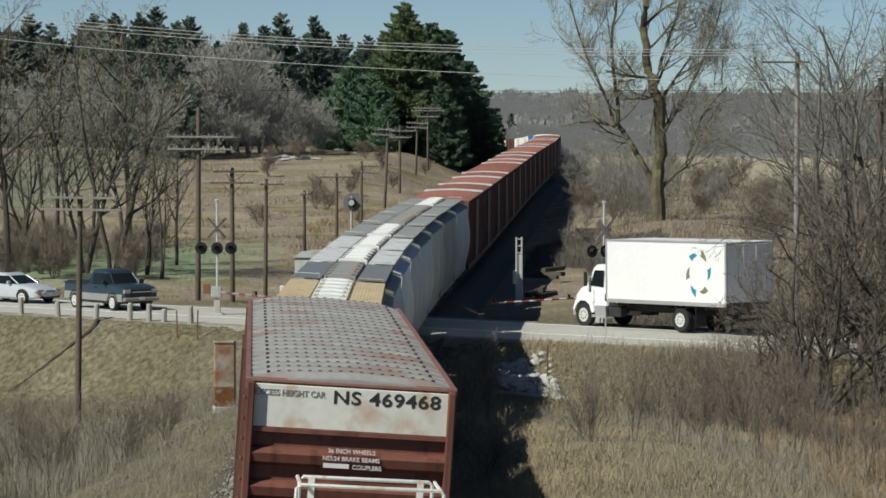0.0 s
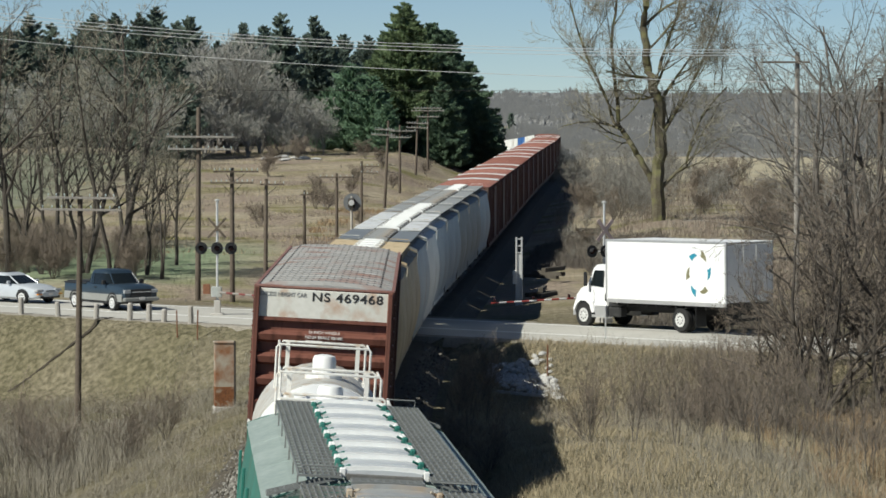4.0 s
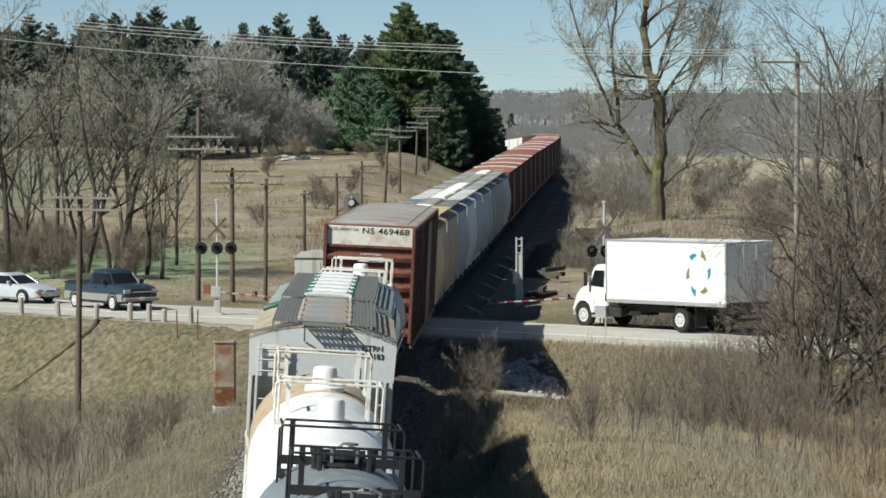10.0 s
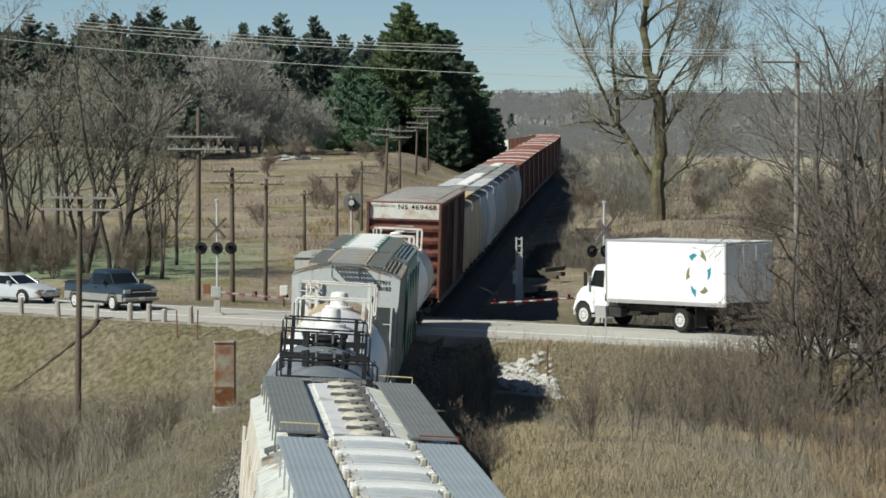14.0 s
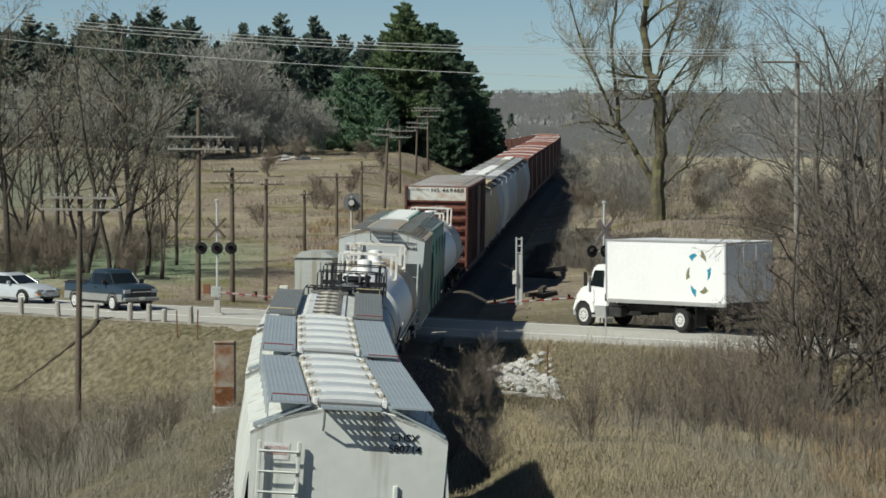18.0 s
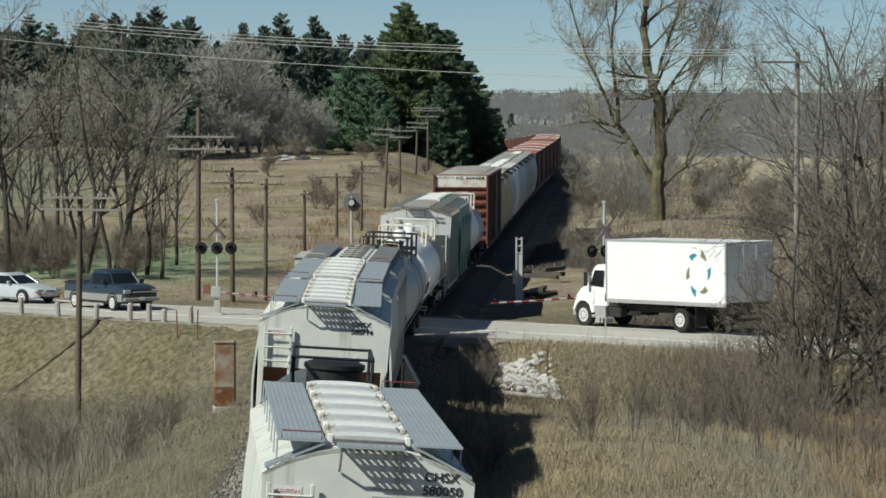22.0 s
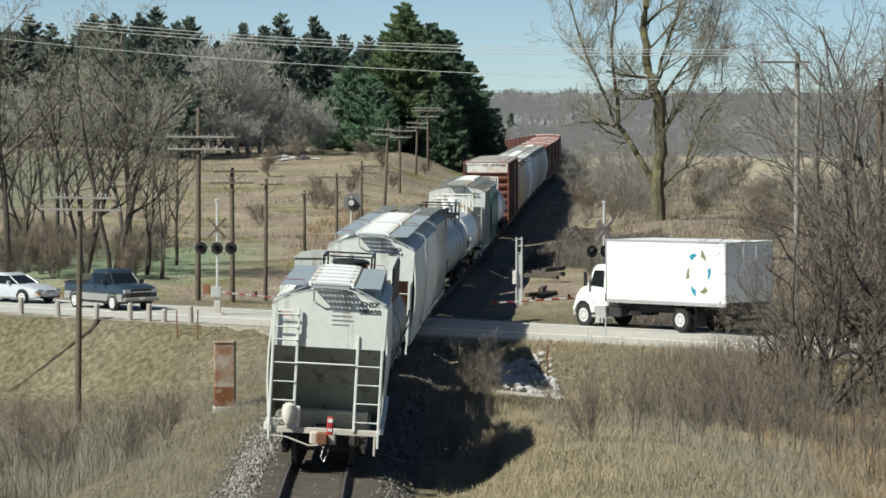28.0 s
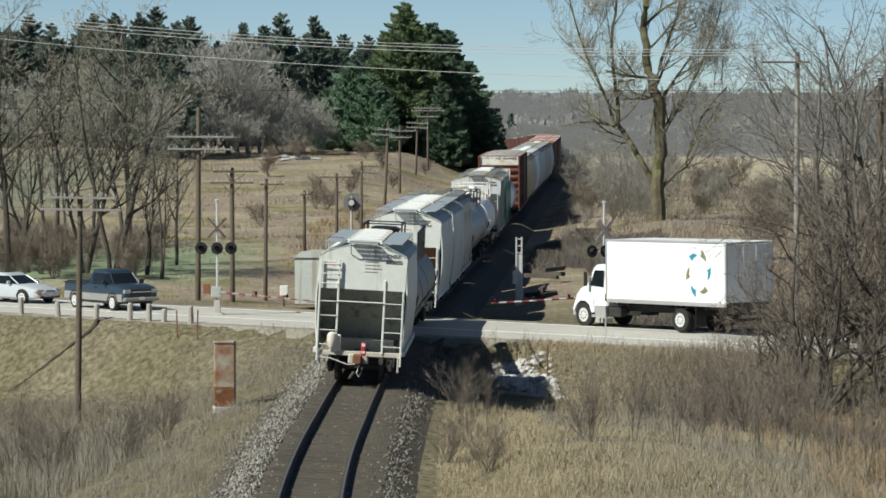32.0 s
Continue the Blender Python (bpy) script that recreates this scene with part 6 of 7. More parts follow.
def bits():
    # relay hut beside the line
    h = thing("relay_hut", pose(-6.1, 165.5, -0.35, 0, 0, -12), "pale grey steel signal hut beside the track", "hut")
    part("wall", Build().box(-0.95, 0.95, -0.9, 0.9, 0, 2.25, 0.02), "hut_grey", h)
    part("roof", Build().prism([(-1.05, 2.25), (-0.55, 2.55), (0.55, 2.55), (1.05, 2.25)], "y", -1.0, 1.0), "hut_grey", h)
    part("door", Build().box(-0.45, 0.35, -0.93, -0.9, 0.1, 2.05, 0.01), "hut_grey", h)
    # meter box on a post
    m = thing("meter_box", pose(-7.75, 165.0, -0.3), "small white meter box on a post", "meter box")
    part("post", Build().box(-0.05, 0.05, -0.05, 0.05, -0.2, 0.6, 0.01), "wood", m)
    part("box", Build().box(-0.2, 0.2, -0.15, 0.12, 0.35, 0.82, 0.03), "white_iron", m)
    # rusty cabinet
    c = thing("signal_cabinet", pose(-7.62, 118.0, -1.2, 0, 0, 8), "tall rusting steel signal cabinet on a concrete base", "cabinet")
    part("base", Build().box(-0.40, 0.40, -0.33, 0.33, -0.45, 0.08, 0.03), "concrete", c)
    part("case", Build().box(-0.36, 0.34, -0.28, 0.28, 0.08, 2.30, 0.02), "cabinet_rust", c)
    part("rust_sheet", Build().box(-0.365, 0.345, -0.288, 0.285, 0.10, 0.78, 0.01), "cabinet_low", c, "rusted-through lower sheet")
    part("door_edge", Build().box(0.30, 0.37, -0.33, -0.27, 0.1, 2.38, 0.01), "under", c, "dark hinge edge")
    part("lid", Build().box(-0.39, 0.37, -0.31, 0.31, 2.30, 2.35, 0.015), "cabinet_rust", c)
    # washed-out rut down the bank
    rr = random.Random(8)
    course = [(-14.6, 149.2), (-15.4, 146.95), (-16.4, 146.6), (-17.5, 146.35), (-18.35, 146.1), (-19.0, 145.7), (-19.6, 145.2)]
    vs, k = [], 50
    for i in range(k + 1):
        q = i / k * (len(course) - 1)
        a = min(int(q), len(course) - 2)
        x = course[a][0] + (course[a + 1][0] - course[a][0]) * (q - a) + rr.gauss(0, 0.05)
        y = course[a][1] + (course[a + 1][1] - course[a][1]) * (q - a)
        w = 0.05 + 0.10 * rr.random()
        vs += [(x + c, y - c * 0.3, ground_z(x + c, y - c * 0.3) + 0.05) for c in (-w, w)]
    o = new("rut", Build().add(vs, [(2 * i, 2 * i + 1, 2 * i + 3, 2 * i + 2) for i in range(k)]).mesh("rut", "wet_soil"))
    tagged(o, "dark washed-out rut of bare soil down the bank", "rut", kind="structure")
    # pipe on the ground
    pts = [(-6.75, 116.6), (-6.3, 115.9), (-5.8, 116.0), (-5.3, 116.6), (-4.9, 117.0)]
    o = new("pipe", Build().tube([(x, y, ground_z(x, y) + 0.12) for x, y in pts], 0.06, 8).mesh("pipe", "black", True))
    tagged(o, "short black pipe lying by the ballast", "pipe")
    # ladder-like mast
    s = thing("signal_mast", pose(3.75, 167.0, -0.4), "narrow grey lattice mast beside the track", "signal mast")
    for q in (-0.13, 0.13):
        part("post", Build().box(q - 0.045, q + 0.045, -0.06, 0.06, -0.2, 3.2, 0.01), "silver", s)
    part("web", Build().box(-0.09, 0.09, 0.0, 0.03, -0.2, 2.35), "silver", s)
    for i in range(3):
        part("rung", Build().box(-0.1, 0.1, -0.03, 0.03, 2.4 + i * 0.34, 2.46 + i * 0.34), "silver", s)
    part("box", Build().box(-0.32, -0.12, -0.16, 0.02, 0.9, 1.55, 0.02), "white_iron", s, "white equipment box")
    # round target signal
    g = thing("target_signal", pose(-6.25, 232.0, 0.0), "round black target signal on a pale mast", "railway signal")
    part("mast", Build().tube([(0, 0, -0.4), (0, 0, 3.0)], 0.10, 10), "wood_pale", g, smooth=True)
    part("target", Build().lathe([(0.0, 0.62), (0.03, 0.62), (0.03, 0.1)], "y", (0.05, -0.05, 2.55), 28), "target_grey", g, smooth=True)
    part("head", Build().box(-0.25, 0.22, -0.42, -0.06, 2.2, 2.85, 0.06), "under", g)
    part("hood", Build().lathe([(-0.7, 0.19), (-0.1, 0.20), (-0.1, 0.12)], "y", (0.0, -0.3, 2.55), 16), "silver", g, "grey lens hood", smooth=True)
    # thin posts
    for x, y, hgt, mat, lab in ((3.95, 128.0, 1.3, "rust", "rust-orange steel marker post"), (6.5, 135.2, 0.95, "silver", "thin grey marker post"), (-11.3, 143.9, 1.15, "rust", "thin rusty marker post"), (-10.4, 143.2, 1.25, "rust", "thin rusty marker post")):
        o = new("marker_post", Build().box(-0.028, 0.028, -0.02, 0.02, -0.3, hgt, 0.006).mesh("marker_post", mat))
        o.matrix_basis = pose(x, y, ground_z(x, y), 0, random.uniform(-1.5, 1.5), 10)
        tagged(o, lab, "post")
    # guard posts along the road
    pm = Build().tube([(0, 0, -0.4), (0, 0, 0.72), (0, 0, 0.78)], [0.125, 0.12, 0.09], 9).mesh("guard_post", "wood_pale")
    for x, y, sc in ((-18.9, 151.63, 1.0), (-17.08, 150.24, 0.85), (-15.26, 148.86, 0.85), (-13.66, 147.64, 1.0), (-12.76, 146.96, 1.0), (-12.08, 146.44, 0.75), (-10.84, 145.49, 1.0)):
        o = new("guard_post", pm)
        o.matrix_basis = pose(x, y, -0.06 + 0.75 * (sc - 1), 0, random.uniform(-3, 3), random.uniform(0, 90))
        tagged(o, "short pale wooden guard post at the road edge", "post", "guard posts")
    o = new("board", Build().box(-0.95, 0.95, -0.12, 0.12, 0, 0.10, 0.01).mesh("board", "concrete"))
    o.matrix_basis = pose(2.75, 121.2, ground_z(2.75, 121.2) + 0.12, 0, 4, -12)
    tagged(o, "pale concrete slab lying below the rocks", "slab")
    for x, y, w in ((-21.0, 402, 1.1), (-19.2, 404, 1.5), (-17.6, 401, 0.9), (-16.4, 398, 1.6), (-14.8, 396, 1.0), (-18.4, 394, 1.2)):
        o = new("rubble_stone", stone(random.Random(int(y)), w * 0.5).mesh("rubble_stone", "rock"))
        o.matrix_basis = pose(x, y, ground_z(x, y) + 0.1, 0, 0, 30 * w) @ Matrix.Diagonal((1.6, 1, 0.6, 1))
        tagged(o, "pale rubble block on the brown rise", "rock", "rubble on the rise")
    # old ties
    for k, (x, y, z) in enumerate(((10.3, 245, 0.4), (10.9, 246, 0.55), (5.4, 186, 0.3), (5.7, 183, 0.5), (4.9, 170, 0.1), (5.2, 169, 0.0), (5.0, 170.2, 0.32), (5.9, 181, 0.75))):
        o = new("old_tie", Build().box(-1.3, 1.3, -0.13, 0.13, 0, 0.22, 0.02).mesh("old_tie", "tie"))
        o.matrix_basis = pose(x, y, ground_z(x, y) + max(z - 0.1, 0), 0, 0, (-20 + 12 * k) if k < 2 or k > 6 else (-38 - 5 * k if k in (2, 3) else 14 * k))
        tagged(o, "discarded weathered railway tie", "railway tie", "discarded ties")


bits()


def riprap():
    rng = random.Random(5)
    kinds = [stone(rng, 0.15).mesh("stone", "rock") for _ in range(6)]
    pile = thing("riprap", pose(0, 0, 0), "heap of pale broken limestone by the crossing", "rocks")
    n = 0
    while n < 290:
        q, w = rng.random(), rng.random()
        y = 131.0 - 9.0 * q
        x = 1.75 + 0.35 * q + w * 2.35
        o = new("stone", kinds[n % 6])
        sc = rng.uniform(0.65, 1.5)
        o.matrix_basis = pose(x, y, ground_z(x, y) + 0.05 * sc, 0, 0, rng.uniform(0, 360)) @ Matrix.Diagonal((sc, sc, sc, 1))
        o.parent = pile
        n += 1


riprap()


def ballast():
    """Loose stones on both shoulders of the bed."""
    rng = np.random.default_rng(3)
    # the right shoulder takes the stone copy darkened for the train's shade
    for side, n, mat, lab in ((-1, 4600, "ballast_near", "loose pale ballast stones on the sunny shoulder of the bed"), (1, 1300, "ballast_shaded", "loose ballast stones, toned darker for shade, on the right shoulder of the bed")):
        vs, fs = [], []
        for _ in range(n):
            y = 78 + 70 * rng.random() ** 1.35
            a = side * (1.80 + abs(rng.normal(0, 0.46)) if side < 0 else 2.0 + rng.normal(0, 0.20))
            if side < 0 and rng.random() < 0.35:
                a = -1.35 - rng.random() * 0.5
            z = -0.20 - max(0, abs(a) - 1.65) * 0.48
            c = bed_x(y) + a
            z -= math.tan(radians(track_roll(y))) * a * 0.8
            s = rng.uniform(0.03, 0.075)
            o = len(vs)
            for q in range(4):
                t = q * 1.571 + rng.uniform(-0.5, 0.5)
                vs.append((c + math.cos(t) * s, y + math.sin(t) * s, z))
            vs.append((c + rng.uniform(-0.3, 0.3) * s, y, z + s * rng.uniform(0.8, 1.4)))
            fs += [(o, o + 1, o + 4), (o + 1, o + 2, o + 4), (o + 2, o + 3, o + 4), (o + 3, o, o + 4)]
        for _ in range(350):
            y, a = 78 + 45 * rng.random(), rng.uniform(-1.5, 1.5)
            s = rng.uniform(0.015, 0.04)
            o, c = len(vs), bed_x(y) + a
            z = -0.19 - math.tan(radians(track_roll(y))) * a * 0.9
            vs += [(c - s, y - s, z - 0.02), (c + s, y - s * 0.6, z - 0.02), (c + s * 0.5, y + s, z - 0.02), (c, y, z + s)]
            fs += [(o, o + 1, o + 3), (o + 1, o + 2, o + 3), (o + 2, o, o + 3)]
        me = bpy.data.meshes.new("ballast")
        me.from_pydata(vs, [], fs)
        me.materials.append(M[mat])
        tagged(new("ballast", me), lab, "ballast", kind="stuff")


ballast()

# ---- trees and brush ----


def bare_tree(seed, high, r0, stems=1, levels=4, kids=(7, 5, 5, 4), spread=38, up=0.10, first=0.25, twig_r=0.011, crook=0.10, shrink=0.62, frame_limbs=None, tilts=(0.12, 0.5)):
    """The limbs and the twigs of a leafless tree, as two meshes' builders."""
    rng = random.Random(seed)
    limbs, twigs = Build(), Build()

    def shoot(p, d, length, r, lv):
        n = (7, 5, 4, 3, 2)[min(lv, 4)]
        pts, rs = [p.copy()], [r]
        end = r * (0.25 if lv < 2 else 0.35)
        for i in range(n):
            d = (d + Vector((rng.gauss(0, crook), rng.gauss(0, crook), rng.gauss(0, crook) + up * (0.6 if lv else 0.2)))).normalized()
            p = p + d * (length / n)
            pts.append(p.copy())
            rs.append(r + (end - r) * (i + 1) / n)
        if lv < 3:
            limbs.tube(pts, rs, (8, 6, 5)[lv], caps=False)
        else:
            twigs.tube(pts, [max(q, twig_r) for q in rs], 3, caps=False)
        if lv >= levels:
            return
        k = kids[min(lv, len(kids) - 1)]
        for j in range(k):
            q = first + (1 - first) * (j + rng.random()) / k if lv == 0 else 0.2 + 0.8 * (j + rng.random()) / k
            f = q * n
            i = min(int(f), n - 1)
            at = pts[i].lerp(pts[i + 1], f - i)
            rr = rs[i] + (rs[i + 1] - rs[i]) * (f - i)
            way = (pts[i + 1] - pts[i]).normalized()
            ang = radians(rng.uniform(0.6, 1.3) * spread)
            side = way.cross(Vector((rng.gauss(0, 1), rng.gauss(0, 1), rng.gauss(0, 1)))).normalized()
            nd = (way * math.cos(ang) + side * math.sin(ang)).normalized()
            shoot(at, nd, length * shrink * rng.uniform(0.7, 1.15) * (1.15 - 0.55 * q), rr * rng.uniform(0.5, 0.7), lv + 1)
    for pts, r, lv in frame_limbs or ():
        fine = []
        for (xa, za), (xb, zb) in zip(pts, pts[1:]):
            for i in range(4):
                w = 0.13 * r if i else 0.0
                fine.append(Vector((xa + (xb - xa) * i / 4 + rng.gauss(0, w), rng.uniform(-0.04, 0.04) * abs(za) + rng.gauss(0, w), za + (zb - za) * i / 4)))
        pts = fine + [Vector((pts[-1][0], 0, pts[-1][1]))]
        rs = [r + (r * 0.35 - r) * i / (len(pts) - 1) for i in range(len(pts))]
        limbs.tube(pts, rs, 9, caps=False)
        n = len(pts) - 1
        k = kids[0]
        for j in range(k):
            f = n * (0.25 + 0.75 * (j + rng.random()) / k)
            i = min(int(f), n - 1)
            way = (pts[i + 1] - pts[i]).normalized()
            side = way.cross(Vector((rng.gauss(0, 1), rng.gauss(0, 1), rng.gauss(0, 1)))).normalized()
            ang = radians(rng.uniform(0.7, 1.4) * spread)
            shoot(pts[i].lerp(pts[i + 1], f - i), (way * math.cos(ang) + side * math.sin(ang)).normalized(), high * rng.uniform(0.14, 0.30) * (1 if r > 0.1 else 0.4), rs[i] * rng.uniform(0.30, 0.5), max(lv, 1))
    for _ in range(0 if frame_limbs else stems):
        a = rng.uniform(0, 6.28)
        tilt = 0.04 if stems == 1 else rng.uniform(*tilts)
        d = Vector((math.cos(a) * tilt, math.sin(a) * tilt, 1)).normalized()
        off = Vector((math.cos(a), math.sin(a), 0)) * (0 if stems == 1 else r0 * 0.8)
        shoot(off + Vector((0, 0, -0.3)), d, high * rng.uniform(0.75, 1.0), r0 * (1 if stems == 1 else rng.uniform(0.5, 0.9)), 0)
    return limbs, twigs


def tree_thing(name, limbs, twigs, bark, twig, label, category, group=""):
    t = thing(name, Matrix(), label, category, group)
    part("trunk", limbs, bark, t, smooth=True)
    part("crown", twigs, twig, t, "fine bare twigs")
    return t


def stand(x, y, turn, size=1.0, lean=0.0, z=None):
    return pose(x, y, (ground_z(x, y) if z is None else z) - 0.05, lean, 0, turn) @ Matrix.Diagonal((size, size, size, 1))


def put(src, spots):
    """The thing itself at the first spot, copies at the others."""
    for i, (x, y, turn, size) in enumerate(spots):
        m = stand(x, y, turn, size)
        if i == 0:
            src.matrix_basis = m
        else:
            o = copy_thing(src, m)
            o.matrix_basis = m


def spots_px(rows):
    """Ground spots from bearing and distance: (bearing, distance, turn, size)."""
    return [(math.tan(radians(a)) * d, d, t, s) for a, d, t, s in rows]


RT, RX = random.Random(11), random.Random(12)


def woods():
    # the leafless belt left of the road
    kinds = []
    for i, (h, r, st, lab) in enumerate(((13.0, 0.20, 1, "tall grey leafless tree in the roadside belt"), (12.0, 0.185, 2, "forked leafless tree in the roadside belt"), (12.5, 0.18, 2, "twin-stemmed leafless tree in the roadside belt"), (9.5, 0.125, 2, "young leafless tree in the roadside belt"))):
        l, t = bare_tree(40 + i, h, r, st, kids=(12, 6, 5, 3) if st == 1 else (10, 5, 4, 3), spread=46, up=0.10, first=0.30, twig_r=0.0095, crook=0.10, shrink=0.46, tilts=(0.04, 0.14))
        kinds.append(tree_thing("bare_tree", l, t, "bark_dark", "twig_pale", lab, "tree", "leafless trees by the road"))
    rows = [[], [], [], []]
    for k, (b, d, s) in enumerate(((-7.3, 186, 1.1), (-6.95, 194, 1.12), (-6.55, 200, 1.18), (-6.05, 190, 1.12), (-5.6, 187, 1.2), (-5.3, 194, 1.1), (-5.0, 188, 0.9), (-4.75, 186, 0.65), (-7.6, 205, 1.1), (-5.4, 226, 1.05), (-4.5, 205, 0.62), (-6.4, 228, 1.1), (-7.1, 236, 1.15), (-5.95, 232, 1.1))):
        rows[(k * 3 + k // 4) % 4].append((b, d, RT.uniform(0, 360), s))
    for src, r in zip(kinds, rows):
        put(src, spots_px(r))
    # grey trees at the wood's edge on the rise
    l, t = bare_tree(60, 13, 0.20, 3, kids=(8, 5, 4, 3), spread=30, up=0.14, first=0.1, twig_r=0.025)
    g = tree_thing("bare_tree", l, t, "bark_grey", "twig_grey", "grey leafless tree at the wood's edge on the rise", "tree", "leafless trees on the rise")
    l, t = bare_tree(61, 10, 0.17, 4, kids=(7, 5, 5, 3), spread=36, up=0.10, first=0.1, twig_r=0.026)
    g2 = tree_thing("bare_tree", l, t, "bark_grey", "twig_grey", "spreading leafless tree at the wood's edge on the rise", "tree", "leafless trees on the rise")
    put(g, spots_px([(-3.42, 420, 20, 1.0), (-3.05, 432, 120, 0.72), (-3.85, 440, 200, 1.0), (-4.2, 455, 50, 1.0), (-6.2, 430, 260, 0.8), (-5.05, 392, 220, 0.6), (-3.25, 416, 77, 1.0), (-3.65, 415, 155, 0.98), (-4.05, 417, 240, 0.9), (-2.9, 424, 12, 0.6)]))
    put(g2, spots_px([(-3.85, 420, 20, 0.8), (-2.55, 432, 140, 0.6), (-2.2, 436, 30, 0.5), (-5.7, 430, 250, 0.7), (-6.9, 415, 10, 0.8), (-2.75, 424, 60, 0.72), (-2.4, 422, 200, 0.62), (-2.02, 426, 300, 0.5), (-3.1, 418, 110, 0.7), (-3.55, 410, 250, 0.55), (-4.0, 408, 35, 0.6), (-3.3, 408, 160, 0.45), (-2.6, 412, 280, 0.4)]))


woods()


def conifer(seed, high, wide, mat, label, droop=0.35, whorls=34, ragged=0.25, full=0.8, sprig=0.42, bare=0.03, dense=1.0):
    """Pointed boughs at all heights of a trunk; each carries many thin sprigs, some along it and some hanging from it."""
    rng = np.random.default_rng(seed)
    t = thing("conifer", Matrix(), label, "tree", "conifers")
    part("trunk", Build().tube([(0, 0, -0.4), (0, 0, high * 0.5), (0, 0, high * 0.97)], [high * 0.018, high * 0.011, 0.03], 8), "bark_dark", t)
    cs, ds = [], []
    n = whorls * 9
    for i in range(n):
        q = min(max(bare + (0.985 - bare) * (1 - (1 - (i + rng.random()) / n) ** 0.85), 0.01), 0.985)
        a = rng.uniform(0, 6.283)
        lobe = 1 + 0.22 * noise.noise(Vector((math.cos(a) * 1.2, math.sin(a) * 1.2, q * 5 + seed)))
        L = wide / 2 * (1 - q) ** full * (0.72 + 0.28 * min(q / 0.12, 1)) * lobe * rng.uniform(1 - ragged, 1 + 0.45 * ragged)
        L = max(L, 0.35)
        k = int((18 + 62 * L) * dense)
        f = rng.random(k) ** 0.6
        off = rng.normal(0, 1, k) * L * 0.19 * (1.02 - f) * (0.5 + f)
        rise = 0.12 * L * f - droop * L * f * f + (0.25 * droop + 0.10) * L * f ** 5
        z = high * q + rise - 0.20 * np.abs(off) + rng.normal(0, 1, k) * (0.04 + 0.025 * L) + rng.normal(0, 0.05) * L
        cs.append(np.stack([math.cos(a) * L * f - math.sin(a) * off, math.sin(a) * L * f + math.cos(a) * off, z], 1))
        hang = (rng.random(k) < 0.55 * (1 - f ** 3))[:, None]
        along = np.stack([np.full(k, math.cos(a)), np.full(k, math.sin(a)), 0.15 - droop * f + 0.6 * f ** 4], 1) + rng.normal(0, 0.28, (k, 3))
        ds.append(np.where(hang, np.array([[0, 0, -1.0]]) + rng.normal(0, 0.4, (k, 3)), along))
    c, d = np.concatenate(cs), np.concatenate(ds)
    m = len(c)
    d /= np.linalg.norm(d, axis=1)[:, None]
    e = np.cross(d, rng.normal(0, 1, (m, 3)))
    e /= np.linalg.norm(e, axis=1)[:, None]
    w = (sprig * rng.uniform(0.6, 1.3, m))[:, None]
    v = np.stack([c - d * w * 0.5 - e * w * 0.11, c - d * w * 0.5 + e * w * 0.11, c + e * w * 0.17 + d * w * 0.2, c + d * w * 0.8, c - e * w * 0.17 + d * w * 0.2], 1).reshape(-1, 3)
    me = bpy.data.meshes.new("crown")
    me.from_pydata(v.tolist(), [], np.arange(m * 5).reshape(-1, 5).tolist())
    me.materials.append(M[mat])
    o = new("crown", me)
    o.parent = t
    return t


